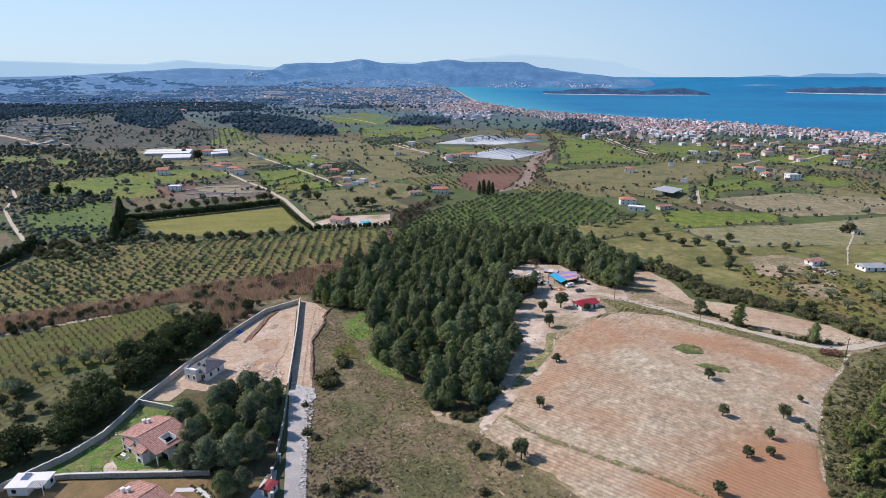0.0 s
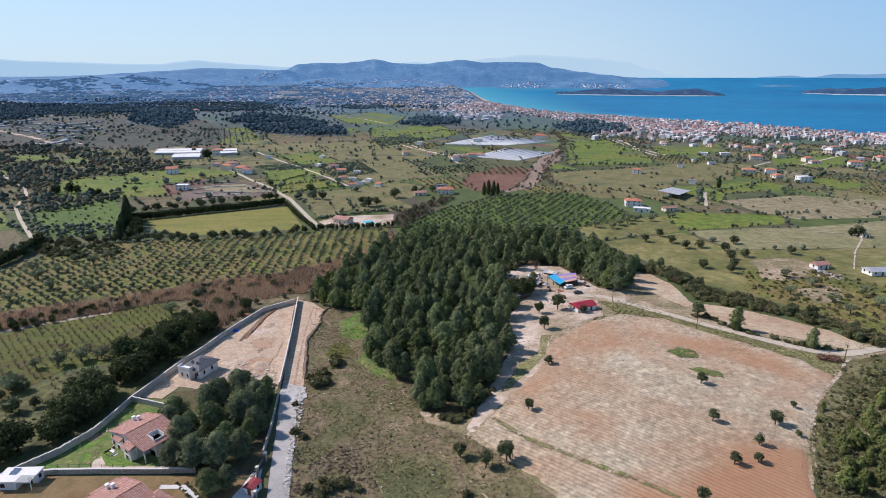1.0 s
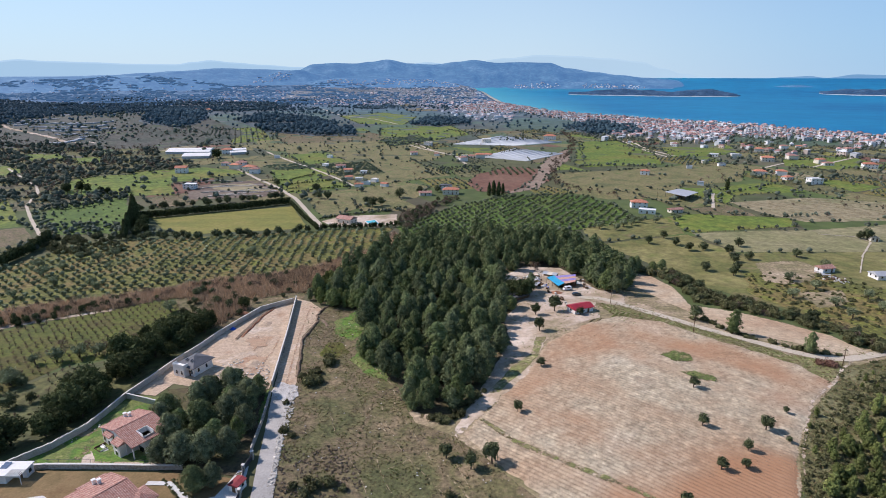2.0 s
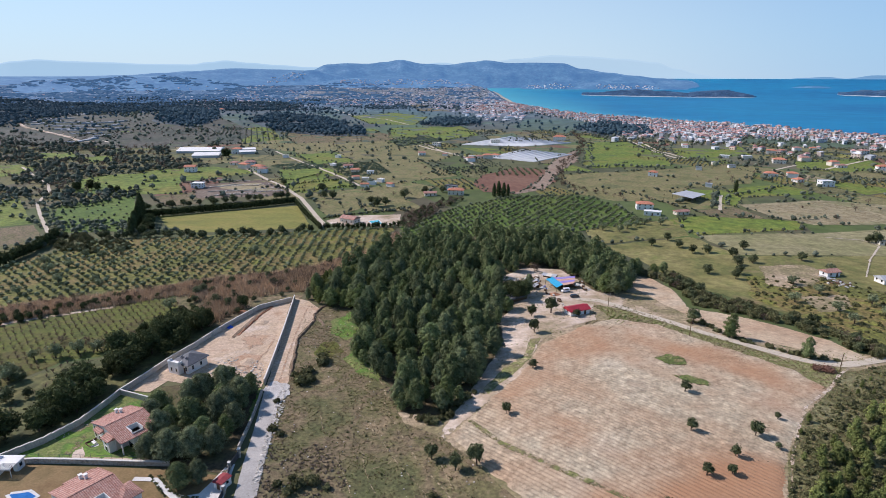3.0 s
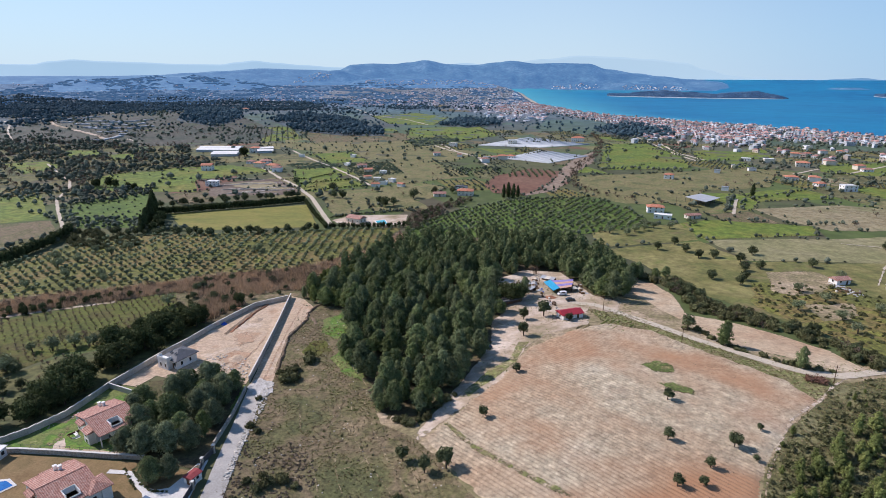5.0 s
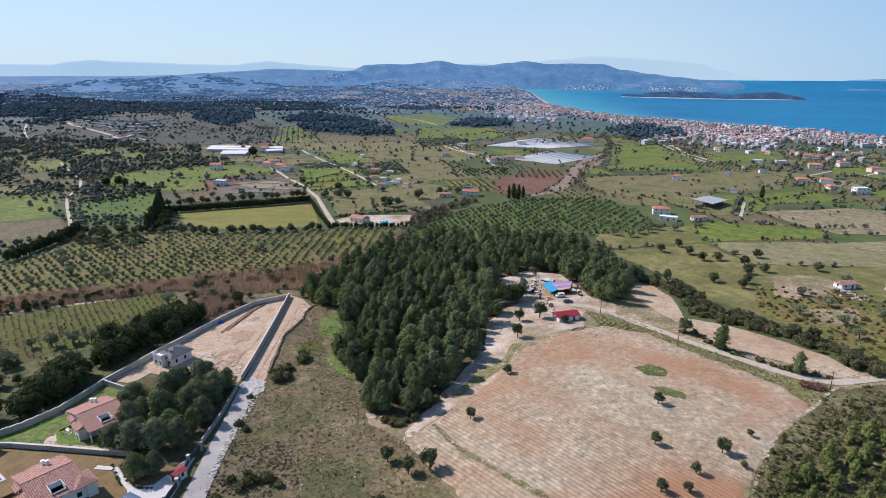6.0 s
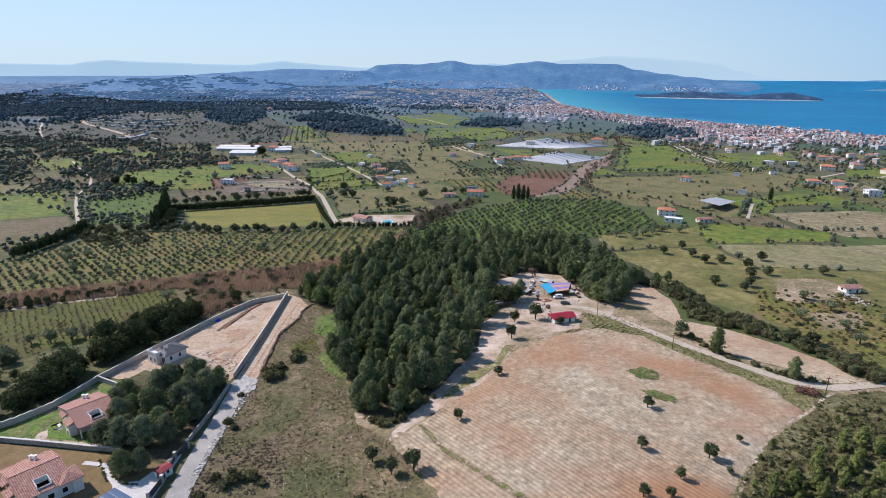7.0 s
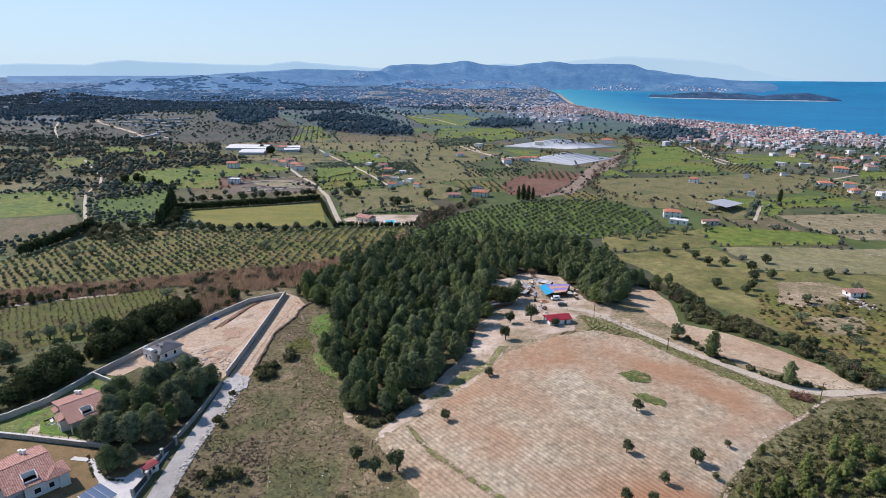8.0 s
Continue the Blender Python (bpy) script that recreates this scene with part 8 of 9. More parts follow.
def copses(area, count, seed, label):
    """Far woods and tree lines: low uneven bodies of leaves glowing haze blue, longer across the view than deep."""
    rng = np.random.default_rng(seed)
    parts = []
    while len(parts) < count:
        a, r = radians(rng.uniform(*area[0])), math.sqrt(rng.uniform(area[1][0] ** 2, area[1][1] ** 2))
        x, y = r * math.sin(a), r * math.cos(a)
        if in_bay(x, y) > -80 or noise.noise((x / 210, y / 210, seed)) < rng.uniform(-0.25, 0.45):
            continue
        v, f = core(rng, (0, 0, 0), 1, 1, 1)
        w, d, h = rng.uniform(6, 20) * r / 3000, rng.uniform(4, 8), rng.uniform(2.5, 6.0)
        c, sn = math.cos(-a), math.sin(-a)
        v = v * np.array([w, d, h])
        v = np.column_stack([v[:, 0] * c - v[:, 1] * sn + x, v[:, 0] * sn + v[:, 1] * c + y, v[:, 2] + hill_level(x, y) + 0.3 * h])
        parts.append((v, f))
    v, f = joined(parts)
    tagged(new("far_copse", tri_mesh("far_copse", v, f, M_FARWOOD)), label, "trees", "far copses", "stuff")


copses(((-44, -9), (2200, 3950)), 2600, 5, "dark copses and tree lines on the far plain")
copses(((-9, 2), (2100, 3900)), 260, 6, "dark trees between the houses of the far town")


# dry-stone walls of the terraces
def stone_wall(line, high, thick, material, label):
    """A rough wall along a line, its top uneven."""
    pts = outline([Vector(p) for p in line], 4.0, 0.6, False) + [Vector(line[-1])]
    V = []
    for i, p in enumerate(pts):
        d = (pts[min(i + 1, len(pts) - 1)] - pts[max(i - 1, 0)]).normalized()
        s, z = Vector((-d.y, d.x)) * thick / 2, ground(p.x, p.y)
        h = high * (0.8 + 0.5 * noise.noise((p.x / 9, p.y / 9, 6)))
        V += [(p.x + s.x, p.y + s.y, z - 0.8), (p.x + s.x * 0.8, p.y + s.y * 0.8, z + h), (p.x - s.x * 0.8, p.y - s.y * 0.8, z + h), (p.x - s.x, p.y - s.y, z - 0.8)]
    F = []
    for i in range(len(pts) - 1):
        a, b = 4 * i, 4 * i + 4
        F += [(a + k, b + k, b + k + 1, a + k + 1) for k in range(3)]
    F += [(0, 1, 2, 3), tuple(len(V) - 1 - k for k in range(4))]
    tagged(new("stone_wall", tri_mesh("stone_wall", V, F, material)), label, "wall", "terrace walls")


for row in TERRACES:
    stone_wall(row, 3.2, 7.0, M_TERRACE, "long grey dry-stone terrace wall on the slope")
for row in ([(-234.9, 512.7), (-215.6, 525.9), (-191.7, 522.9)], [(-227.7, 492.5), (-204.2, 500.1), (-176.3, 498.0)], [(-214.7, 476.8), (-191.8, 484.0), (-166.9, 481.9)], [(-267.6, 531.9), (-242.7, 546.7), (-209.1, 544.3)]):
    stone_wall(row, 1.0, 1.4, M_STONE, "low pale stone wall of a terraced plot")

# ---- the walled plots and villas ----
M_COPING = mat("pale_coping", [(0.55, 0.52, 0.47), (0.64, 0.61, 0.56)], 0.6, grain=(6, 0.1))
M_DARKFLOOR = mat("grey_paving", [(0.20, 0.20, 0.20), (0.28, 0.28, 0.27)], 0.8, grain=(6, 0.15), place="obj")
M_PAVE = mat("pale_paving", [(0.55, 0.53, 0.49), (0.64, 0.62, 0.58)], 0.5, grain=(6, 0.12), place="obj")
M_POOL = mat("pool_water", [(0.02, 0.12, 0.36), (0.03, 0.16, 0.42)], 0.5, rough=0.05, grain=(4, 0.1), gloss=0.6)
M_POOL2 = mat("turquoise_pool_water", [(0.05, 0.42, 0.48), (0.08, 0.48, 0.54)], 0.5, rough=0.05, grain=(4, 0.1), gloss=0.6)
M_PANEL = mat("solar_glass", [(0.10, 0.14, 0.20), (0.14, 0.18, 0.25)], 0.5, rough=0.1, grain=(4, 0.1), place="obj", gloss=0.8)
M_BLUE = mat("blue_tarpaulin", [(0.02, 0.08, 0.42), (0.03, 0.12, 0.52)], 1.0, rough=0.5, grain=(4, 0.2), place="obj")
M_DARKRED = mat("dark_red_roof", [(0.22, 0.03, 0.035), (0.28, 0.05, 0.05)], 0.8, rough=0.6, grain=(6, 0.2), place="obj")
M_STEEL = mat("dark_painted_steel", [(0.05, 0.05, 0.055), (0.08, 0.08, 0.085)], 2.0, rough=0.5, grain=(4, 0.15), place="obj")


def wall_run(name, line, height, thick, material, label, cap=True, panel=3.0):
    """A wall along a line that steps with the ground, panel by panel, under a coping."""
    root = new(name)
    tagged(root, label, "wall", kind="structure")
    body, top = bmesh.new(), bmesh.new()
    for a, b in zip(line, line[1:]):
        a, b = Vector(a), Vector(b)
        n = max(1, round((b - a).length / panel))
        turn = math.atan2((b - a).y, (b - a).x)
        for k in range(n):
            p, q = a.lerp(b, k / n), a.lerp(b, (k + 1) / n)
            m, ln = (p + q) / 2, (q - p).length / 2
            z0 = min(ground(p.x, p.y), ground(q.x, q.y)) - 0.5
            z1 = (ground(p.x, p.y) + ground(q.x, q.y)) / 2 + height
            mt = Matrix.Translation((m.x, m.y, 0)) @ Matrix.Rotation(turn, 4, "Z")
            vs = box_in(body, -ln, -thick / 2, z0, ln, thick / 2, z1)
            bmesh.ops.transform(body, matrix=mt, verts=vs)
            if cap:
                vs = box_in(top, -ln - 0.01, -thick / 2 - 0.08, z1 + 0.004, ln + 0.01, thick / 2 + 0.08, z1 + 0.14)
                bmesh.ops.transform(top, matrix=mt, verts=vs)
    part("wall_body", bm_mesh("wall_body", body, material), root)
    if cap:
        part("coping", bm_mesh("coping", top, M_COPING), root, "pale concrete coping")
    else:
        top.free()
    return root


WEST_WALL = [(-68.6, 247.9), (-75.1, 242.4), (-80.5, 237.1), (-88.8, 210.7), (-91.7, 197.7), (-94.8, 187.3), (-97.2, 172.8), (-99.4, 161.9), (-100.1, 142.7), (-103.0, 131.9), (-107.2, 124.7), (-111.7, 117.1), (-115.0, 112.5)]
wall_run("boundary_wall", WEST_WALL, 2.1, 0.3, M_WALL, "long pale concrete boundary wall with coping")
EAST_WALL = [(-68.0, 250.0), (-60.5, 212.0), (-53.2, 171.5)]
wall_run("boundary_wall", EAST_WALL, 2.4, 0.3, M_WALL, "pale concrete wall beside the sandy lane")
wall_run("stone_wall", [(-52.2, 166.5), (-49.0, 150.0), (-46.4, 134.0)], 1.5, 0.45, M_STONE, "low rough stone wall beside the lane", cap=False, panel=2.0)
wall_run("cross_wall", [WEST_WALL[7], (-84.5, 157.0)], 2.0, 0.3, M_WALL, "concrete wall between two plots")
CROSS = [(-103.4, 122.3), (-97.8, 123.3), (-86.4, 123.9), (-71.7, 124.2), (-61.3, 124.7)]
wall_run("retaining_wall", CROSS, 1.5, 0.5, M_STONE, "stone retaining wall between the villa gardens", cap=True)


def post(parent, x, y, z, w, h, material, name="post"):
    return part(name, box(name, material, -w / 2, -w / 2, -0.3, w / 2, w / 2, h, bevel=0.03), parent, "", pose(x, y, z))


def picket_fence(line, height, gap, label):
    root = tagged(new("garden_fence"), label, "fence")
    me = box("post", M_STEEL, -0.03, -0.03, -0.2, 0.03, 0.03, height)
    for a, b in zip(line, line[1:]):
        a, b = Vector(a), Vector(b)
        n = max(1, int((b - a).length / gap))
        for k in range(n + 1):
            p = a.lerp(b, k / n)
            part("post", me, root, "", pose(p.x, p.y, ground(p.x, p.y)))
        for h in (0.5, 0.95):
            d = (b - a).length
            za, zb = ground(a.x, a.y) + height * h, ground(b.x, b.y) + height * h
            part("rail", box("rail", M_STEEL, 0, -0.02, -0.02, d, 0.02, 0.02), root, "",
                 pose(a.x, a.y, za, 0, -math.degrees(math.atan2(zb - za, d)), math.degrees(math.atan2((b - a).y, (b - a).x))))
    return root


picket_fence([(x, y + 0.9) for x, y in CROSS], 2.4, 2.5, "thin dark steel fence above the retaining wall")


def gable_small(w, l, z, rise, material):
    return roof_mesh(w, l, rise, 0.35, "gable", material, 0.12)


def villa(x, y, z, turn, E, label):
    """A villa under one broad low gable, with a terrace cut into the roof, a porch and small front gables."""
    root = tagged(new("villa"), label, "house", "twin villas")
    root.matrix_world = pose(x, y, z, 0, 0, turn)
    R = 2.25
    bm = bmesh.new()
    box_in(bm, -8.2, -5.3, -1.5, 4.2, 5.3, E)
    box_in(bm, 4.2, -1.9, -1.5, 8.3, 5.3, E - 0.05)
    box_in(bm, 0.9, -6.9, -1.5, 4.3, -5.3, E - 0.4)
    part("wall", bm_mesh("wall", bm, M_OFFWHITE), root)
    bm = bmesh.new()
    xs, ys = [-8.7, 0.0, 4.0, 7.4, 8.8], [-5.65, -1.6, 1.5, 5.65]
    zt = lambda px: E + R * (1 - abs(px) / 9.0)
    for i in range(4):
        for j in range(3):
            if i == 2 and j == 1:
                continue
            for k in (0, -0.16):
                q = [bm.verts.new((px, py, zt(px) + k)) for px, py in ((xs[i], ys[j]), (xs[i + 1], ys[j]), (xs[i + 1], ys[j + 1]), (xs[i], ys[j + 1]))]
                bm.faces.new(q)
    for px in (-8.7, 8.8):
        q = [bm.verts.new((px, py, zt(px) + k)) for py, k in ((-5.65, 0), (5.65, 0), (5.65, -0.16), (-5.65, -0.16))]
        bm.faces.new(q)
    for py in (-5.65, 5.65):
        q = [bm.verts.new((px, py, zt(px) + k)) for px, k in ((-8.7, 0), (0, 0), (8.8, 0), (8.8, -0.16), (0, -0.16), (-8.7, -0.16))]
        bm.faces.new(q)
    roof = part("roof", bm_mesh("roof", bm, M_TILE), root, "low gable roof of pinkish terracotta tiles")
    bm = bmesh.new()
    for py in (-5.3, 5.3):
        bm.faces.new([bm.verts.new((px, py, pz)) for px, pz in ((-8.2, E), (8.3, E), (0, E + R - 0.2))])
    part("gable_wall", bm_mesh("gable_wall", bm, M_OFFWHITE), root)
    part("ridge_tiles", box("ridge_tiles", M_TILE, -0.14, -5.67, E + R - 0.06, 0.14, 5.67, E + R + 0.08, bevel=0.05), roof)
    for py in (-5.65, 5.65):
        bm = bmesh.new()
        for s in (-1, 1):
            vs = box_in(bm, 0, -0.1, -0.02, 8.8 * s, 0.1, 0.1)
            bmesh.ops.transform(bm, matrix=pose(0, py, E + R, 0, s * math.degrees(math.atan2(R, 9.0))), verts=vs)
        part("verge", bm_mesh("verge", bm, M_TILE), roof)
    bm = bmesh.new()
    for a in ((4.0, -1.6, 4.12, 1.5), (7.28, -1.6, 7.4, 1.5), (4.12, -1.6, 7.28, -1.48), (4.12, 1.38, 7.28, 1.5)):
        box_in(bm, a[0], a[1], E - 0.4, a[2], a[3], E + 1.5 - 0.22 * (a[0] - 4))
    terrace = part("roof_terrace", bm_mesh("roof_terrace", bm, M_WHITE), root, "white-walled terrace cut into the roof")
    part("floor", box("floor", M_DARKFLOOR, 4.12, -1.48, E - 0.35, 7.28, 1.38, E - 0.05), terrace)
    part("front_roof", gable_small(3.4, 3.4, 0, 0.8, M_TILE), root, "small front gable roof", pose(2.6, -5.3, E - 0.3))
    part("front_roof", gable_small(3.0, 2.2, 0, 0.7, M_TILE), root, "small front gable roof", pose(-3.0, -5.4, E - 0.15))
    part("back_roof", roof_mesh(6.0, 5.0, 1.1, 0.3, "hip", M_TILE), root, "low roof of the rear wing", pose(6.2, 5.2, E + 0.1))
    part("wing", box("wing", M_OFFWHITE, 3.4, 5.3, -1.5, 9.0, 7.5, E), root)
    for cx, cy in ((-6.9, 1.0), (-5.4, 1.6)):
        ch = part("chimney", box("chimney", M_WHITE, -0.35, -0.35, 0, 0.35, 0.35, 1.5, bevel=0.04), root, "white chimney", pose(cx, cy, zt(cx) - 0.3))
        part("cap", box("cap", M_WHITE, -0.48, -0.48, 1.51, 0.48, 0.48, 1.65, bevel=0.03), ch)
    for cx, cy in ((8.1, -5.1), (4.5, -5.1)):
        post(root, cx, cy, 0, 0.3, E - 0.1, M_OFFWHITE, "porch_column")
    part("porch_floor", box("porch_floor", M_PAVE, 4.3, -5.3, -0.6, 8.4, -1.95, 0.15), root)
    part("porch_door", box("porch_door", M_GLASS, 5.0, -1.98, 0.15, 7.6, -1.91, 2.3), root, "wide dark glazed door")
    for px, py, pz, t, sx in ((-7.0, -5.32, 0.9, 0, 1.0), (-4.6, -5.32, 0.3, 0, 1.2), (-1.4, -5.32, 0.9, 0, 1.0), (2.6, -6.92, 0.9, 0, 1.2), (8.32, 0.6, 1.0, 90, 1.3), (8.32, 3.6, 1.0, 90, 1.1), (-8.22, -2.0, 1.0, -90, 1.1), (-8.22, 2.5, 1.0, -90, 1.1)):
        window(root, px, py, pz, t, sx, 1.2)
        if E > 4.5:
            window(root, px, py, E - 1.75, t, sx * 0.9, 1.05)
    part("terrace", box("terrace", M_PAVE, -6.6, -8.8, -0.9, -1.2, -5.32, 0.12), root, "pale front terrace")
    part("parapet", box("parapet", M_WOOD, -6.6, -8.8, 0.125, -6.45, -5.6, 0.9), root, "dark terrace screen")
    part("parapet", box("parapet", M_WOOD, -6.44, -8.8, 0.125, -3.4, -8.65, 0.9), root, "dark terrace screen")
    lean = roof_mesh(2.6, 6.4, 0.5, 0.3, "gable", M_TILE, 0.12)
    part("side_roof", lean, root, "low tiled roof over the side porch", pose(-9.6, 1.6, E - 0.75, 0, -12))
    for py in (-1.3, 4.5):
        post(root, -10.7, py, 0, 0.25, E - 0.9, M_OFFWHITE, "porch_column")
    bm = bmesh.new()
    for px in (-8.72, 8.72):
        box_in(bm, px - 0.05, -5.6, E - 0.06, px + 0.05, 5.6, E + 0.06)
    part("gutter", bm_mesh("gutter", bm, M_WOOD), root, "dark brown gutter")
    return root


def garden_sofa(x, y, z, turn):
    root = tagged(new("garden_sofa"), "pale cushioned garden sofa on the terrace", "sofa")
    root.matrix_world = pose(x, y, z, 0, 0, turn)
    part("base", box("base", M_STEEL, -1.0, -0.4, 0, 1.0, 0.4, 0.35, bevel=0.04), root)
    part("backrest", box("backrest", M_WHITE, -1.0, 0.25, 0.355, 1.0, 0.42, 0.85, bevel=0.06), root)
    part("cushion", box("cushion", M_WHITE, -0.95, -0.38, 0.355, 0.95, 0.24, 0.5, bevel=0.05), root)


villa(-81.1, 137.15, -4.25, -31, 4.9, "cream villa with pinkish terracotta roof in a green garden")
villa(-71.4, 108.1, -2.75, -31, 3.95, "cream villa with pinkish terracotta roof in a dry garden")
for dx, dy, t in ((-5.3, -7.0, -31), (-3.0, -7.6, 60)):
    c, s = math.cos(radians(-31)), math.sin(radians(-31))
    garden_sofa(-81.1 + dx * c - dy * s, 137.15 + dx * s + dy * c, -4.125, t)


def pergola(x, y, z, turn, w, d, h, label):
    root = tagged(new("pergola"), label, "pergola")
    root.matrix_world = pose(x, y, z, 0, 0, turn)
    for px in (-w / 2, w / 2):
        for py in (-d / 2, d / 2):
            post(root, px, py, 0, 0.16, h, M_WOOD)
    part("roof", box("roof", M_WOOD, -w / 2 - 0.3, -d / 2 - 0.3, h + 0.004, w / 2 + 0.3, d / 2 + 0.3, h + 0.12), root, "brown timber roof")
    for k in range(5):
        px = -w / 2 + k * w / 4
        part("rafter", box("rafter", M_WOOD, px - 0.06, -d / 2 - 0.4, h + 0.13, px + 0.06, d / 2 + 0.4, h + 0.22), root)


pergola(*(-72.8, 105.3), ground(*(-72.8, 105.3)), -31, 5.5, 4.5, 2.6, "brown timber pergola beside the lower villa")


def new_villa(x, y, z, turn):
    root = tagged(new("new_villa"), "new white villa with a dark grey hipped roof", "house")
    root.matrix_world = pose(x, y, z, 0, 0, turn) @ Matrix.Diagonal((0.76, 0.82, 1.1, 1))
    bm = bmesh.new()
    box_in(bm, -5.0, -4.5, -1, 5.0, 6.0, 3.3)
    box_in(bm, -5.2, -7.0, -1, 1.6, -4.5, 3.9)
    part("wall", bm_mesh("wall", bm, M_WHITE), root)
    part("roof", roof_mesh(10.2, 10.6, 1.9, 0.9, "hip", M_GREYROOF), root, "dark grey roof", pose(0, 0.75, 3.4))
    bm = bmesh.new()
    for a in ((-5.3, -7.1, -5.05, -4.5), (1.45, -7.1, 1.7, -4.5), (-5.05, -7.1, 1.45, -6.85)):
        box_in(bm, a[0], a[1], 3.9, a[2], a[3], 4.6)
    part("parapet", bm_mesh("parapet", bm, M_WHITE), root, "white roof parapet")
    for px, py, t in ((-3.0, -7.02, 0), (0.2, -7.02, 0), (3.6, -4.52, 0), (5.02, -2, 90), (5.02, 2.5, 90), (-5.02, 2, -90)):
        window(root, px, py, 1.0, t, 1.0, 1.2)
    part("door", DOOR, root, "", pose(2.4, -4.52, 0))
    for px in (-1.5, 1.6):
        part("roof_window", box("roof_window", M_GLASS, -0.4, -0.6, 0, 0.4, 0.6, 0.12), root, "", pose(px, -2.2, 4.75, 17, 0, 0))
    part("slab", box("slab", M_PAVE, 1.8, -8.5, -0.9, 6.5, -4.55, -0.02), root, "bare concrete terrace slab")


new_villa(-85.4, 181.6, -5.7, -21)


def outbuilding(x, y, turn):
    """A low garden house under a thin white slab that runs on as an open slatted porch."""
    root = tagged(new("outbuilding"), "low white flat-roofed garden house with a slatted porch", "house")
    root.matrix_world = pose(x, y, ground(x, y), 0, 0, turn)
    bm = bmesh.new()
    box_in(bm, -4.2, -2.6, -1.2, 0.6, 2.4, 2.75)
    box_in(bm, 0.6, -0.2, -1.2, 4.3, 2.4, 2.75)
    part("wall", bm_mesh("wall", bm, M_OFFWHITE), root)
    bm = bmesh.new()
    box_in(bm, -4.6, -3.0, 2.76, 1.0, 2.8, 2.96, bevel=0.04)
    box_in(bm, 1.0, -0.6, 2.76, 4.7, 2.8, 2.96, bevel=0.04)
    part("roof", bm_mesh("roof", bm, M_WHITE), root, "thin white roof slab")
    slat = box("slat", M_WHITE, -0.09, -2.4, 2.78, 0.09, 0.0, 2.92)
    for k in range(8):
        part("slat", slat, root, "", pose(1.3 + k * 0.45, -0.62, 0))
    part("beam", box("beam", M_WHITE, 1.0, -3.0, 2.6, 4.7, -2.82, 2.76), root)
    post(root, 4.5, -2.9, 0, 0.16, 2.6, M_WHITE)
    panel = box("solar_panel", M_PANEL, -0.9, -0.55, 0, 0.9, 0.55, 0.06)
    for k in range(2):
        part("solar_panel", panel, root, "", pose(-1.4, 0.3 + k * 1.2, 3.1, 14))
    window(root, -2.6, -2.62, 0.9, 0, 1.1, 1.0)
    window(root, 4.32, 1.0, 0.9, 90, 1.0, 1.0)
    part("door", DOOR, root, "", pose(2.6, -0.22, 0))


outbuilding(-104.1, 119.2, 4)


def gatehouse():
    root = tagged(new("gatehouse"), "small white gatehouse with a red tiled roof", "hut")
    x, y = (-43.8, 118.5)
    root.matrix_world = pose(x, y, ground(x, y), 0, 0, -18)
    part("wall", box("wall", M_WHITE, -1.3, -1.7, -0.5, 1.3, 1.7, 2.2), root)
    part("roof", roof_mesh(2.6, 3.4, 0.35, 0.25, "gable", M_DARKRED), root, "dark red roof", pose(0, 0, 2.25))
    window(root, 1.32, 0.3, 0.9, 90, 0.8, 0.8)
    part("door", DOOR, root, "", pose(0.2, -1.72, 0))


gatehouse()


def gate(a, b, label):
    root = tagged(new("gate"), label, "gate")
    a, b = Vector(a), Vector(b)
    z = (ground(a.x, a.y) + ground(b.x, b.y)) / 2
    root.matrix_world = pose(a.x, a.y, z, 0, 0, math.degrees(math.atan2((b - a).y, (b - a).x)))
    d = (b - a).length
    for px in (0, d):
        p = part("pillar", box("pillar", M_STONE, -0.35, -0.35, -0.4, 0.35, 0.35, 2.5, bevel=0.03), root, "pale stone gate pillar", pose(px, 0, 0))
        part("cap", box("cap", M_COPING, -0.45, -0.45, 2.505, 0.45, 0.45, 2.65, bevel=0.04), p)
    part("panel", box("panel", M_STEEL, 0.4, -0.05, 0.1, d - 0.4, 0.05, 2.0), root, "dark steel gate leaf")


GATES = [(-44.7, 130.7), (-44.9, 125.0), (-42.2, 115.5), (-41.6, 109.3)]
gate(GATES[0], GATES[1], "dark steel gate between stone pillars")
gate(GATES[2], GATES[3], "dark steel gate of the lower villa")
wall_run("lane_fence", [GATES[1], GATES[2]], 1.6, 0.2, M_STEEL, "dark green fence panels beside the gatehouse", cap=False)
drape("paving", [(-49.7, 106.8), (-54.2, 112.6), (-54.1, 114.4), (-51.3, 113.7), (-48.3, 114.9), (-47.2, 119.4), (-46.3, 126.3), (-44.4, 127.3), (-41.9, 115.1), (-40.1, 105.7), (-46.2, 104.1)], M_PAVE, "pale paved forecourt", "paving", 0.2, 1.5, 0.05)
drape("garden_path", ribbon([(-67.8, 118.7), (-62.0, 118.9), (-56.6, 114.8), (-52.0, 111.8)], 1.6), M_PAVE, "pale paved garden path", "path", 0.24, 1.0, 0.03)
plant("hedge_shrub", LOWBUSH, along([(-64.8, 120.9), (-59.7, 116.0), (-55.9, 113.1)], 0.9, 0.15, 300, 0.35, 0.5) + along([(-61.9, 120.5), (-55.8, 115.0), (-52.1, 113.1), (-47.4, 113.7)], 0.9, 0.15, 301, 0.35, 0.5), "small clipped shrub beside the path", "shrub", "path hedge")


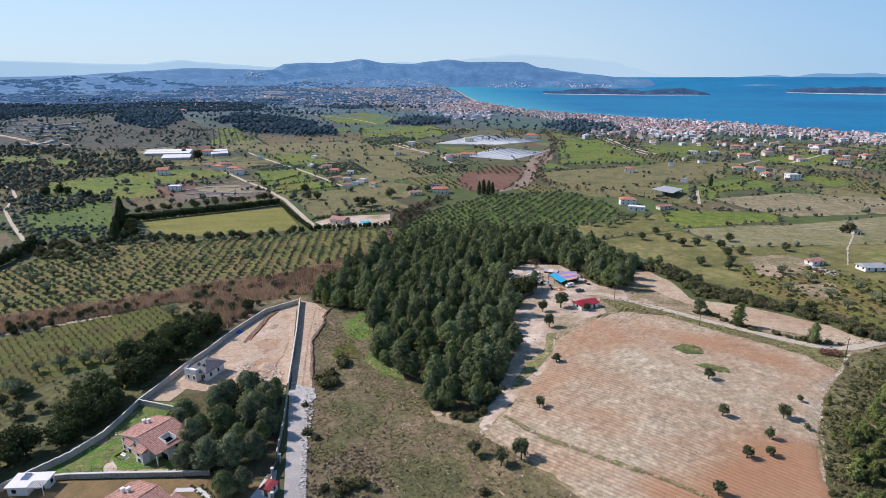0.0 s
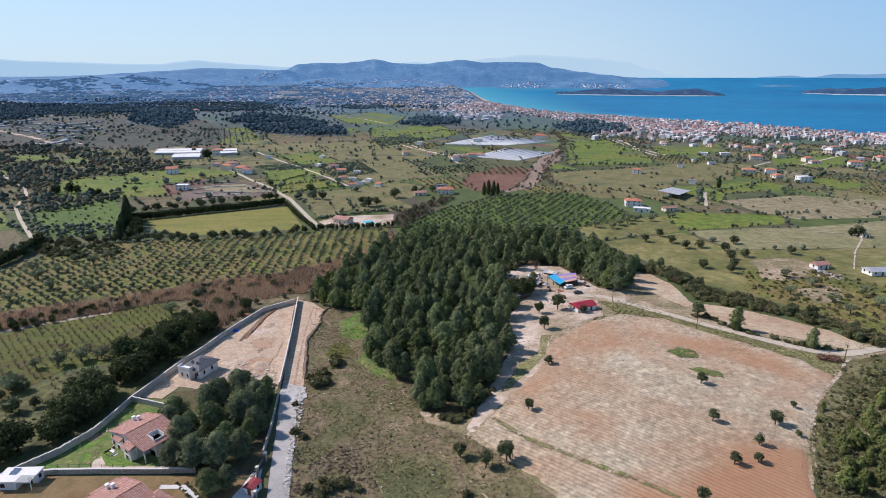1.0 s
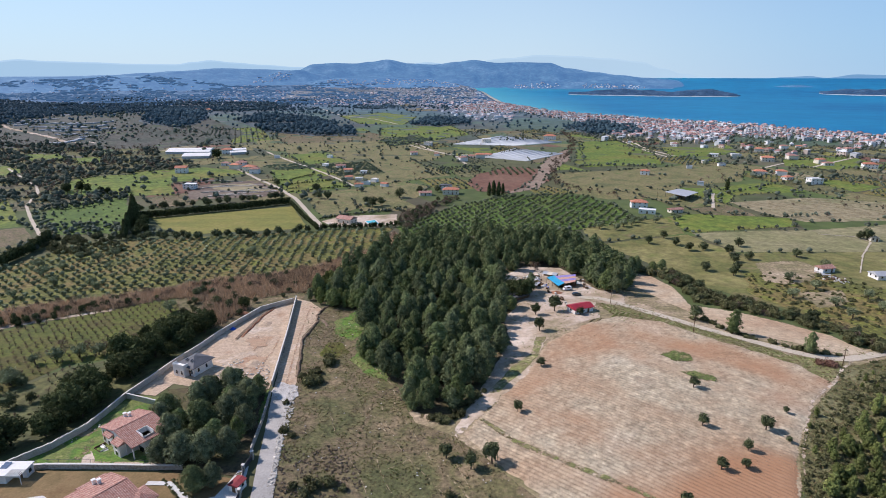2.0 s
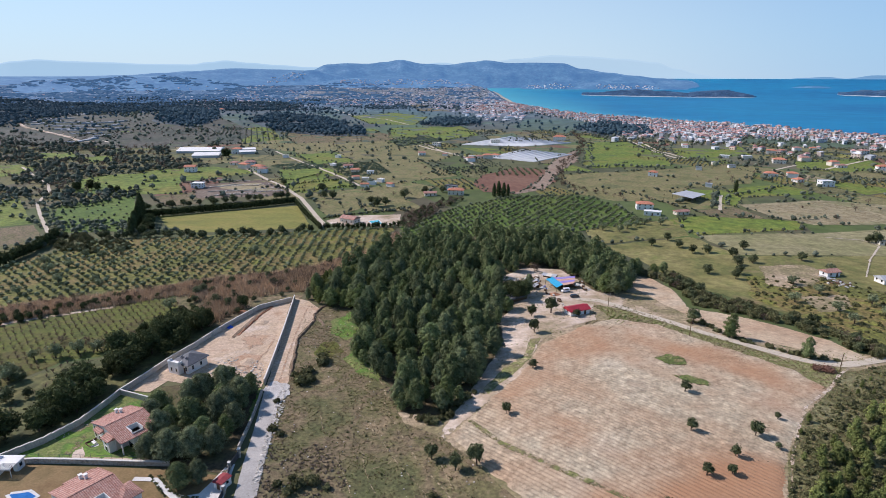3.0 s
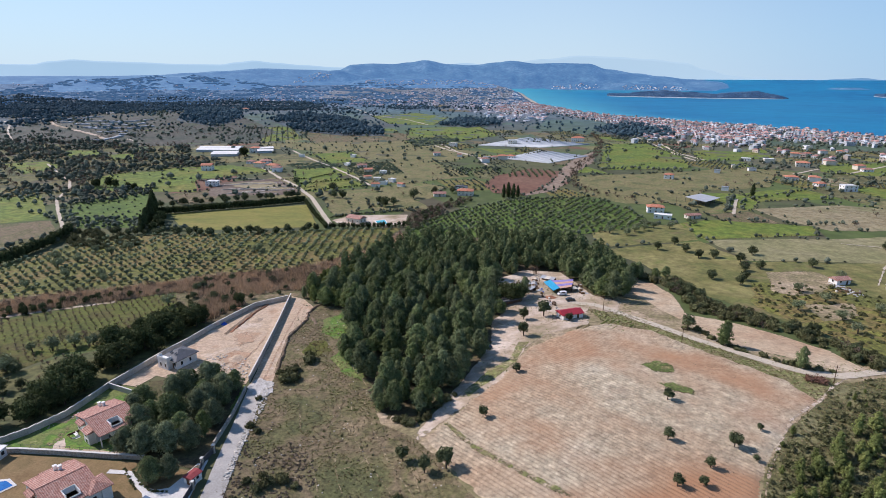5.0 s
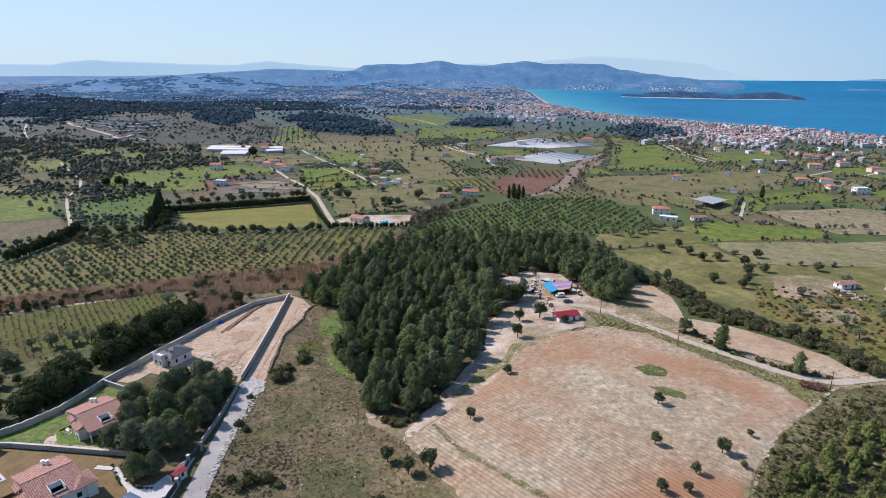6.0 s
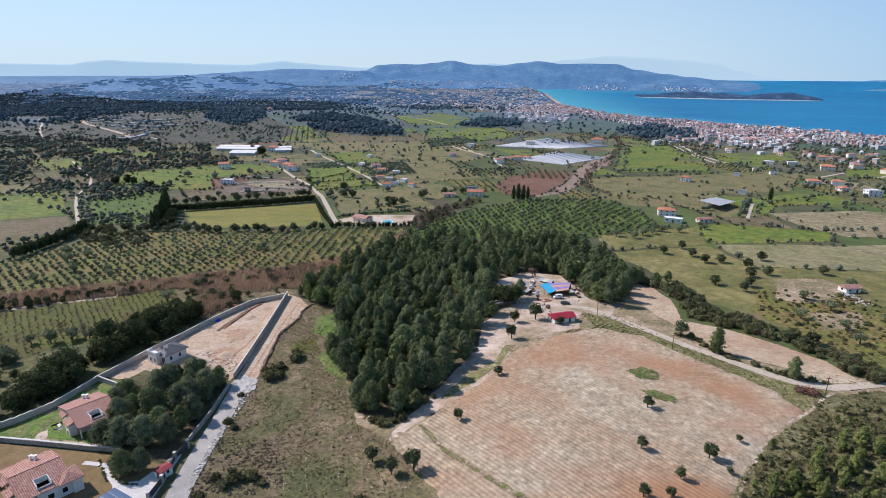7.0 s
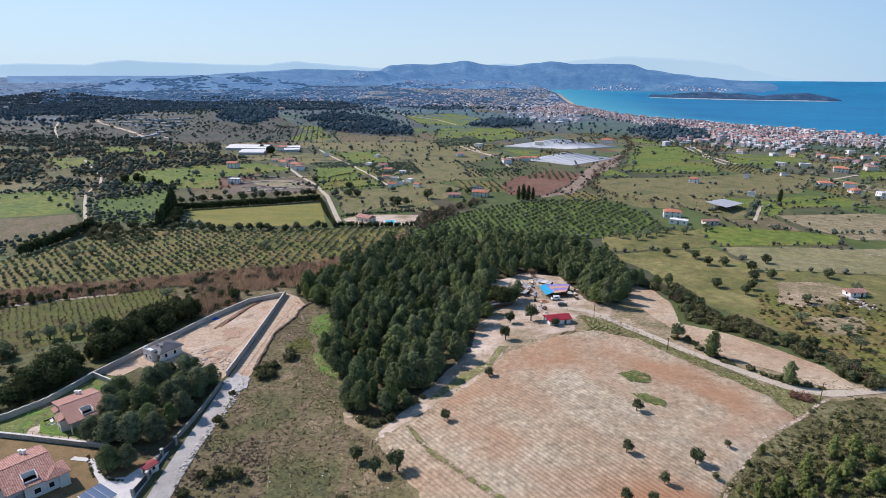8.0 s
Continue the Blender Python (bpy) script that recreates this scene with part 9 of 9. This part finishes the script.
def carport(x, y, turn):
    root = tagged(new("solar_carport"), "white steel carport roofed with solar panels", "carport")
    root.matrix_world = pose(x, y, ground(x, y), 0, 0, turn)
    for px in (-3.4, 3.4):
        for py in (-2.4, 2.4):
            post(root, px, py, 0, 0.14, 2.45, M_WHITE)
    part("frame", box("frame", M_WHITE, -3.8, -2.8, 2.46, 3.8, 2.8, 2.56), root, "white frame")
    me = box("solar_panel", M_PANEL, -0.52, -0.86, 0, 0.52, 0.86, 0.05)
    for i in range(7):
        for j in range(3):
            part("solar_panel", me, root, "", pose(-3.25 + i * 1.083, -1.8 + j * 1.8, 2.565))


carport(*(-47.8, 105.3), -20)


def pool(poly, material, label, z_up=0.3):
    drape("pool_surround", ribbon(list(poly) + [poly[0], poly[1]], 2.0), M_PAVE, "pale paving round the pool", "paving", z_up - 0.05, 1.5, 0.0)
    drape("pool", poly, material, label, "pool", z_up, 1.5, 0.0)


pool([(-94.9, 110.5), (-90.8, 111.8), (-87.8, 110.5), (-89.7, 107.0)], M_POOL, "blue swimming pool in the dry garden")
pool([(-61.3, 401.1), (-55.0, 404.3), (-50.4, 393.2), (-56.7, 391.7)], M_POOL2, "turquoise swimming pool behind the hedge", 0.4)
drape("pool_terrace", [(-94.0, 399.5), (-82.7, 414.3), (-62.1, 419.4), (-40.9, 422.9), (-37.4, 393.2), (-57.7, 387.1), (-83.7, 387.1)], M_DIRT, "pale terrace and bare red soil of the pool house", "yard", 0.2, ragged=0.4)

# the building plot: trench, spoil, tarpaulin and stones
M_REDSOIL = mat("red_subsoil", [(0.30, 0.13, 0.07), (0.38, 0.18, 0.10)], 0.4, grain=(8, 0.25), bump=0.6)
# Flat strip, not dug: the trench's shadow is put in as dark colour.
drape("trench", ribbon([(-76.8, 241.4), (-78.8, 230.6), (-79.7, 216.3), (-80.5, 207.4)], 1.3), M_CUT, "narrow trench, its inner shadow painted as dark soil", "trench", 0.3, 1.0, 0.3)
earth_bank([(-75.6, 241.0), (-77.4, 230.6), (-78.2, 216.3), (-79.0, 208.4)], 1.3, 0.55, "low ridge of spoil beside the trench", M_REDSOIL)


def mound(name, x, y, r, h, material, label, category="heap", seed=0):
    rng = np.random.default_rng(seed)
    verts, n = [], 22
    for j in range(8):
        f = j / 7
        for k in range(n):
            a = 2 * math.pi * k / n
            q = r * f * (1 + 0.25 * noise.noise((math.cos(a) * 1.5, math.sin(a) * 1.5, seed)))
            px, py = x + q * math.cos(a), y + q * math.sin(a)
            z = h * (1 - f) ** 1.2 * (1 + 0.5 * noise.noise((px, py, seed))) - (0.3 if j == 7 else 0)
            verts.append((px, py, ground(px, py) + 0.1 + z))
    f = []
    for j in range(7):
        for k in range(n):
            f.append((j * n + k, j * n + (k + 1) % n, (j + 1) * n + (k + 1) % n, (j + 1) * n + k))
    return tagged(new(name, tri_mesh(name, verts, f, material, None, True)), label, category)


mound("spoil_mound", *(-73.6, 223.0), 3.2, 0.9, M_SAND, "low heap of pale excavated sand", seed=1)
mound("spoil_mound", *(-65.8, 187.4), 3.6, 1.0, M_SAND, "low heap of sand and rubble", seed=2)
mound("spoil_mound", *(-87.4, 233.7), 2.2, 0.8, M_REDSOIL, "low heap of red soil beside the trench", seed=3)
mound("sand_mound", *(56.9, 258.0), 3.0, 1.0, M_REDSOIL, "heap of orange sand beside the sheds", "sand", seed=4)
mound("tarpaulin_cover", *(-85.6, 216.8), 1.5, 1.0, M_BLUE, "bright blue tarpaulin over building goods", "tarpaulin", 5)


def stones(name, poly, gap, seed, lo, hi, keep, label):
    """Loose stones as one scatter of small uneven rocks."""
    rng = np.random.default_rng(seed)
    bm = bmesh.new()
    bmesh.ops.create_icosphere(bm, subdivisions=1, radius=1)
    v0 = np.array([tuple(q.co) for q in bm.verts])
    f0 = np.array([[q.index for q in f.verts] for f in bm.faces])
    bm.free()
    parts = []
    for x, y, s in spread(poly, gap, gap * 0.6, seed, lo, hi, keep):
        v = v0 * (1 + 0.25 * rng.normal(size=(len(v0), 1))) * s * np.array([1, rng.uniform(0.6, 1), 0.55])
        parts.append((v + np.array([x, y, ground(x, y) + 0.15 + 0.2 * s]), f0))
    v, f = joined(parts)
    tagged(new(name, tri_mesh(name, v, f, M_PALESTONE)), label, "stones", kind="stuff")


M_PALESTONE = mat("pale_limestone", [(0.42, 0.38, 0.32), (0.58, 0.54, 0.47)], 1.0, grain=(5, 0.2), rand="i", spread=0.25)
stones("rubble", [(-47.4, 171.5), (-44.3, 171.5), (-41.2, 154.3), (-38.3, 136.2), (-34.6, 117.2), (-36.0, 117.1), (-41.4, 141.9)], 0.6, 400, 0.15, 0.55, 0.55, "pale rubble along the lane's edge")
stones("rubble", [(-80.0, 183.3), (-73.5, 191.8), (-59.5, 187.4), (-54.2, 171.5), (-70.1, 169.7)], 0.9, 401, 0.15, 0.6, 0.4, "pale rubble and rock on the plot")
stones("rubble", PASTURE, 3.6, 402, 0.08, 0.32, 0.35, "loose pale stones in the pasture")
stones("rubble", YARD, 2.2, 403, 0.06, 0.26, 0.14, "loose stones in the yard")

stones("rubble", [(-107.0, 136.0), (-100.5, 134.0), (-96.0, 143.0), (-97.5, 148.0), (-103.0, 146.0)], 1.1, 404, 0.12, 0.45, 0.5, "pale broken blocks left along the garden wall")
drape("worn_patch", [(-93.8, 127.0), (-92.0, 126.5), (-91.8, 131.0), (-93.4, 137.0), (-94.8, 137.5), (-93.9, 132.0)], M_DRYMIX, "bare worn path across the lawn", "path", 0.2, 0.8, 0.9, free=False)
drape("worn_patch", [(-103.0, 138.0), (-97.0, 139.5), (-97.0, 143.5), (-102.0, 145.0)], M_DRYMIX, "bare stony patch on the lawn", "soil", 0.18, 0.8, 0.8, free=False)

# ---- the farm sheds and cars ----
M_CYAN = mat("cyan_sheet_roof", [(0.02, 0.30, 0.50), (0.04, 0.38, 0.58)], 0.6, rough=0.5, grain=(6, 0.15), place="obj")
M_VIOLET = mat("violet_sheet_roof", [(0.22, 0.17, 0.42), (0.34, 0.28, 0.55)], 0.5, rough=0.55, grain=(6, 0.2), place="obj")
M_ORANGE = mat("faded_orange_sheet", [(0.50, 0.26, 0.18), (0.58, 0.36, 0.28)], 0.5, rough=0.6, grain=(6, 0.2), place="obj")
M_CARW = mat("white_car_paint", [(0.72, 0.72, 0.72), (0.76, 0.76, 0.76)], 1, rough=0.25, grain=(2, 0.02), place="obj", gloss=0.6)
M_CARD = mat("dark_car_paint", [(0.02, 0.025, 0.03), (0.03, 0.035, 0.04)], 1, rough=0.2, grain=(2, 0.05), place="obj", gloss=0.7)
M_TYRE = mat("tyre_rubber", [(0.015, 0.015, 0.015), (0.025, 0.025, 0.025)], 3, grain=(3, 0.2), place="obj")


def sheet(name, corners, material, label, thick=0.1):
    """A roof sheet between four corners, as a slab."""
    bm = bmesh.new()
    top = [bm.verts.new(c) for c in corners]
    low = [bm.verts.new((c[0], c[1], c[2] - thick)) for c in corners]
    bm.faces.new(top)
    bm.faces.new(low[::-1])
    for i in range(4):
        bm.faces.new((top[i], low[i], low[(i + 1) % 4], top[(i + 1) % 4]))
    return name, bm_mesh(name, bm, material), label


def lean_to(corner_xy, h0, h1, sheets, label):
    root = tagged(new("farm_shed"), label, "shed")
    zs = [ground(*c) for c in corner_xy]
    z = sum(zs) / 4
    a, b, c, d = [Vector(q) for q in corner_xy]
    hs = (h0, h0, h1, h1)
    for q, h in zip((a, b, c, d, (a + b) / 2, (c + d) / 2), (*hs, h0, h1)):
        post(root, q.x, q.y, z, 0.18, h - 0.15, M_WOOD)
    n = len(sheets)
    for k, (material, lb) in enumerate(sheets):
        f, g = k / n, (k + 1) / n - 0.002
        cs = []
        for p, q, h in ((a, b, h0), (a, b, h0), (d, c, h1), (d, c, h1)):
            cs.append((p, q, h))
        pts = [a.lerp(b, f), a.lerp(b, g), d.lerp(c, g), d.lerp(c, f)]
        nm, me, lb = sheet("roof_sheet", [(p.x, p.y, z + h) for p, h in zip(pts, (h0, h0, h1, h1))], material, lb)
        part(nm, me, root, lb)
    mid = (c + d) / 2
    wl = [(d.x, d.y), (c.x, c.y)]
    ln = (c - d).length
    part("back_wall", box("back_wall", M_WOOD, 0.1, -0.08, 0, ln - 0.1, 0.08, h1 - 0.2), root, "weathered board wall", pose(d.x, d.y, z, 0, 0, math.degrees(math.atan2((c - d).y, (c - d).x))))
    return root


ROOF_A = [(54.4, 273.8), (58.4, 262.0), (61.9, 265.5), (58.1, 276.5)]
lean_to((ROOF_A[0], ROOF_A[1], ROOF_A[2], ROOF_A[3]), 2.7, 3.0, [(M_CYAN, "bright cyan sheet"), (M_CYAN, "bright cyan sheet"), (M_CYAN, "bright cyan sheet")], "open farm shed roofed with bright cyan sheets")
ROOF_B = [(58.3, 276.2), (62.1, 265.1), (67.8, 267.7), (69.7, 278.6)]
lean_to((ROOF_B[0], ROOF_B[1], ROOF_B[2], ROOF_B[3]), 2.8, 3.1, [(M_VIOLET, "violet sheet"), (M_ORANGE, "faded orange sheet"), (M_VIOLET, "violet sheet"), (M_ORANGE, "faded orange sheet")], "open farm shed under violet and orange sheets")
house((63.2, 231.6), 9.4, 5.6, 2.5, 26, "low white hut with a dark red sheet roof", "gable", M_WHITE, M_REDROOF, 1, 1.2, name="farm_hut")


def car(x, y, turn, paint, label, van=False):
    root = tagged(new("van" if van else "car"), label, "van" if van else "car")
    root.matrix_world = pose(x, y, ground(x, y) + 0.2, 0, 0, turn)
    hl, hw = 2.15, 0.88
    prof = [(-hl, 0.35), (-hl, 0.85), (-1.75, 0.95), (-1.3, 1.42 if not van else 1.9), (0.55 if not van else 1.0, 1.45 if not van else 1.92), (1.15 if not van else 1.6, 0.98), (hl - 0.1, 0.82), (hl, 0.35)]
    if van:
        prof[2], prof[3] = (-hl + 0.02, 1.2), (-2.05, 1.88)
    bm = bmesh.new()
    side = []
    for s in (-1, 1):
        side.append([bm.verts.new((px, s * (hw - (0.12 if pz > 1.2 else 0)), pz)) for px, pz in prof])
    bm.faces.new(side[0])
    bm.faces.new(side[1][::-1])
    n = len(prof)
    for i in range(n):
        bm.faces.new((side[0][i], side[0][(i + 1) % n], side[1][(i + 1) % n], side[1][i]))
    bmesh.ops.bevel(bm, geom=list(bm.edges), offset=0.05, segments=2, affect="EDGES")
    body = part("body", bm_mesh("body", bm, paint), root)
    top = 1.36 if not van else 1.8
    part("windscreen", box("windscreen", M_GLASS, -0.02, -0.68, -0.32, 0.02, 0.68, 0.32), root, "dark glass", pose(0.9 if not van else 1.36, 0, 1.2 if not van else 1.45, 0, -50 if not van else -35))
    for s in (-1, 1):
        part("side_window", box("side_window", M_GLASS, -1.1, -0.02, 1.0, 0.6, 0.02, top - 0.04), root, "dark glass", pose(0, s * (hw - 0.07), 0))
    bm = bmesh.new()
    bmesh.ops.create_cone(bm, cap_ends=True, segments=16, radius1=0.33, radius2=0.33, depth=0.2)
    tyre = bm_mesh("wheel", bm, M_TYRE)
    bm = bmesh.new()
    bmesh.ops.create_cone(bm, cap_ends=True, segments=12, radius1=0.19, radius2=0.19, depth=0.22)
    rim = bm_mesh("rim", bm, M_METAL)
    for px in (-1.35, 1.35):
        for py in (-0.82, 0.82):
            w = part("wheel", tyre, root, "", pose(px, py, 0.33 - 0.1, 90))
            part("rim", rim, w)
    for py in (-0.6, 0.6):
        part("headlight", box("headlight", M_GLASS, hl - 0.02, py - 0.18, 0.6, hl + 0.02, py + 0.18, 0.74), root)


car(*(62.7, 262.0), 200, M_CARW, "white van parked in the farmyard", True)
car(*(65.8, 253.7), 10, M_CARD, "dark saloon car parked by the hut")
car(*(27.9, 199.2), 100, M_CARW, "white car parked in the shade of the pines")
car(*(29.0, 200.3), 150, M_CARD, "dark car half under the pines")


def tent(x, y):
    root = tagged(new("canopy_tent"), "small off-white canopy tent in the yard", "tent")
    root.matrix_world = pose(x, y, ground(x, y), 0, 0, 20)
    part("canopy", roof_mesh(3.0, 3.0, 0.9, 0.1, "hip", M_CREAM, 0.05), root, "", pose(0, 0, 1.8))
    for px in (-1.4, 1.4):
        for py in (-1.4, 1.4):
            post(root, px, py, 0, 0.06, 1.75, M_STEEL)


tent(*(69.2, 269.1))


def junk(poly, count, seed, most=4):
    """Crates, pallets and oddments heaped about the sheds."""
    rng = np.random.default_rng(seed)
    kinds = (("crate", M_WOOD, "weathered wooden crate in the yard"), ("sheet_metal", M_METAL, "loose sheet of bent grey metal"), ("barrel", M_BLUE, "blue plastic barrel in the yard"), ("block_stack", M_PALESTONE, "stack of pale building blocks"))
    for x, y, s in spread(poly, 1.9, 0.9, seed, 0.5, 1.4, 0.8)[:count]:
        nm, material, lb = kinds[(0, 1, 3, 2)[rng.integers(most)]]
        bm = bmesh.new()
        if nm == "barrel":
            bmesh.ops.create_cone(bm, cap_ends=True, segments=12, radius1=0.3, radius2=0.3, depth=0.9, matrix=Matrix.Translation((0, 0, 0.45)))
        elif nm == "sheet_metal":
            box_in(bm, -s, -0.6, 0.05, s, 0.6, 0.12)
        elif nm == "crate":
            box_in(bm, -0.6 * s, -0.5 * s, 0.02, 0.6 * s, 0.5 * s, 0.7, bevel=0.03)
        else:
            box_in(bm, -0.5 * s, -0.4, 0.002, 0.5 * s, 0.4, 0.7, bevel=0.04)
        ob = new(nm, bm_mesh(nm, bm, material))
        ob.matrix_world = pose(x, y, ground(x, y) + 0.14, 0, 0, rng.uniform(0, 180))
        tagged(ob, lb, nm.replace("_", " "), "farmyard clutter")


junk([(36.2, 281.4), (44.1, 284.5), (53.4, 285.7), (55.9, 279.6), (53.6, 270.1), (48.6, 266.0), (40.8, 271.5)], 48, 410, 3)
junk([(71.9, 280.8), (76.8, 276.6), (75.5, 266.0), (70.9, 264.3)], 10, 413, 3)
pen = [(32.5, 245.3), (42.6, 253.0)]
house(((pen[0][0] + pen[1][0]) / 2, (pen[0][1] + pen[1][1]) / 2), math.dist(*pen), 2.6, 1.7, math.degrees(math.atan2(pen[1][1] - pen[0][1], pen[1][0] - pen[0][0])), "long low dark animal pen at the edge of the wood", "flat", M_WOOD, M_GREYROOF, 1, windows=False, name="animal_pen", category="shed")
junk([(54.8, 252.2), (62.4, 251.4), (64.4, 242.3), (58.1, 238.7)], 9, 414, 3)
junk([(53.0, 270.2), (56.9, 265.2), (60.2, 260.4), (54.7, 253.8), (51.6, 259.4)], 8, 411)
junk([(200.7, 296.6), (213.2, 294.2), (216.9, 286.1), (203.1, 274.6), (195.3, 280.5)], 34, 412, 3)


for (x, y), r, h, material, lb in (((46.5, 283.0), 2.4, 1.5, M_PLASTIC, "pale plastic sheet over a heap of boards"), ((50.5, 279.0), 1.9, 1.3, M_METAL, "heap of bent grey metal sheets"), ((47.0, 272.0), 2.2, 1.4, M_PLASTIC, "pale plastic sheet over farm goods"),
                                   ((51.5, 286.5), 1.8, 1.2, M_CREAM, "faded canvas over stacked crates"), ((42.5, 278.0), 1.7, 1.2, M_WOOD, "heap of weathered boards"), ((52.5, 268.5), 1.5, 1.1, M_METAL, "heap of scrap metal"), ((72.5, 272.5), 1.6, 1.2, M_CREAM, "faded canvas over firewood"), ((57.0, 280.5), 1.6, 1.3, M_WOOD, "heap of old timber")):
    mound("covered_heap", x, y, r, h, material, lb, "heap", int(x * 7) % 50)
lean_to(((42.0, 268.0), (48.0, 264.0), (50.5, 267.5), (44.5, 271.5)), 2.0, 2.4, [(M_METAL, "dull metal sheet"), (M_WOOD, "board roof"), (M_METAL, "dull metal sheet")], "low animal shelter under patched grey sheets")
lean_to(((53.0, 283.0), (60.0, 280.0), (61.5, 283.5), (54.5, 286.5)), 2.2, 2.5, [(M_METAL, "dull metal sheet"), (M_CREAM, "faded canvas sheet"), (M_METAL, "dull metal sheet")], "open store under patched grey sheets")
row_crop([(82.2, 233.0), (89.9, 225.4), (80.3, 213.5), (70.6, 221.2)], 2.0, 0.95, 0.8, 0.25, L_GRASS, "thin green beds beside the hut", 720, 0.45)
row_crop([(69.0, 223.0), (78.0, 214.0), (72.0, 209.0), (62.0, 217.0)], 2.0, 0.95, 0.8, 0.25, L_STRAW, "dry beds beside the hut", 721, 0.45)


def pole(x, y, h=6.5):
    root = tagged(new("utility_pole"), "weathered wooden utility pole beside the track", "pole", "utility poles")
    root.matrix_world = pose(x, y, ground(x, y))
    v, f = tube([(0, 0, -0.5), (0, 0, h)], [0.14, 0.09], 8)
    part("shaft", tri_mesh("shaft", v, f, M_WOOD), root)
    part("crossarm", box("crossarm", M_WOOD, -0.8, -0.06, h - 0.7, 0.8, 0.06, h - 0.55), root)
    for k in (-0.7, 0.7):
        part("insulator", box("insulator", M_WHITE, k - 0.05, -0.05, h - 0.55, k + 0.05, 0.05, h - 0.38, bevel=0.02), root)


for xy in [(78.9, 241.9), (102.2, 206.4), (141.9, 179.3), (220.4, 474.4), (174.4, 481.0)]:
    pole(*xy)

# ---- greenhouses and the big shed ----
def tunnel(a, b, width, height, material, label, name="greenhouse"):
    """A round-backed greenhouse from one end to the other, with hoops."""
    a, b = Vector(a), Vector(b)
    root = tagged(new(name), label, "greenhouse", "greenhouses")
    d = b - a
    root.matrix_world = pose(a.x, a.y, ground(a.x, a.y), 0, 0, math.degrees(math.atan2(d.y, d.x)))
    n, L = 8, d.length
    rise = ground(b.x, b.y) - ground(a.x, a.y)
    verts = []
    for px in (0, L):
        for k in range(n + 1):
            t = math.pi * k / n
            verts.append((px, -width / 2 * math.cos(t), (0.35 + 0.65 * math.sin(t) if 0 < k < n else -0.5) * height + rise * px / L))
    faces = [(k, k + 1, n + 2 + k) for k in range(n)] + [(k, n + 2 + k, n + 1 + k) for k in range(n)]
    faces += [(0, k + 1, k) for k in range(1, n)] + [(n + 1, n + 1 + k, n + 2 + k) for k in range(1, n)]
    part("cover", tri_mesh("cover", verts, faces, material, None, True), root)
    return root


def tunnels(p0, p1, q0, q1, count, label, gap=1.0, material=None):
    """Side-by-side tunnels between two end lines p0-p1 and q0-q1."""
    p0, p1, q0, q1 = map(Vector, (p0, p1, q0, q1))
    w = (p1 - p0).length / count
    for k in range(count):
        f = (k + 0.5) / count
        tunnel(p0.lerp(p1, f), q0.lerp(q1, f), w * gap, min(2.0, w * 0.11), material or M_PLASTIC, label)


for xy, w, d, turn in (((-363.0, 757.0), 56, 15, 8), ((-356.0, 737.0), 56, 15, 6), ((-333.0, 712.0), 32, 11, 12), ((-328.0, 698.0), 32, 11, 12), ((-300.0, 760.0), 20, 14, 28), ((-291.0, 738.0), 20, 14, 28)):
    house(xy, w, d, 3.0, turn, "long white greenhouse hall with a low ridge", "gable", M_PLASTIC, M_WHITE, 1, 1.6, windows=False, name="greenhouse_hall", category="greenhouse", group="greenhouse halls")
G1 = [(27.8, 732.3), (84.2, 696.6), (140.2, 765.4), (78.4, 822.6)]
tunnels(G1[0], G1[1], G1[3], G1[2], 9, "pale plastic greenhouse tunnel")
G2 = [(-12.1, 873.1), (81.7, 858.1), (162.1, 904.7), (65.5, 1005.0)]
tunnels(G2[0], G2[1], G2[3], G2[2], 10, "pale plastic greenhouse tunnel")


def pole_barn(corners, h, label):
    root = tagged(new("pole_barn"), label, "barn")
    z = min(ground(*c) for c in corners)
    nm, me, lb = sheet("roof", [(c[0], c[1], z + h + (0.8 if k in (0, 1) else 0)) for k, c in enumerate(corners)], M_METAL, "flat grey sheet-metal roof", 0.2)
    part(nm, me, root, lb)
    cs = [Vector(c) for c in corners]
    mid = sum(cs, Vector((0, 0))) / 4
    for i in range(4):
        for f in (0.0, 0.33, 0.66):
            q = cs[i].lerp(cs[(i + 1) % 4], f)
            q = q + (mid - q) * 0.05
            post(root, q.x, q.y, z, 0.25, h - 0.1, M_STEEL)


pole_barn([(183.5, 490.1), (194.2, 470.3), (213.4, 494.0), (202.5, 510.2)], 4.0, "open barn under a flat grey metal roof")

# fence between the meadows
def wire_fence(line, gap, label):
    root = tagged(new("field_fence"), label, "fence")
    me = box("post", M_WOOD, -0.08, -0.08, -0.3, 0.08, 0.08, 1.3)
    for x, y, s in along(line, gap, 0.1, 500):
        part("post", me, root, "", pose(x, y, ground(x, y)))


wire_fence([(163.3, 373.4), (199.7, 381.6), (241.6, 391.4)], 3.0, "row of wooden posts along the meadow")
# rows of stones on the terrace
for row in ([(-245.8, 510.6), (-213.4, 520.8), (-185.2, 531.4)], [(-213.9, 477.9), (-192.0, 491.4), (-158.7, 505.7)], [(-217.0, 491.4), (-192.1, 505.7), (-166.9, 515.7)]):
    stones("stone_row", ribbon(row, 3.0), 1.2, 420, 0.4, 0.9, 0.7, "row of pale building stones on the terrace")
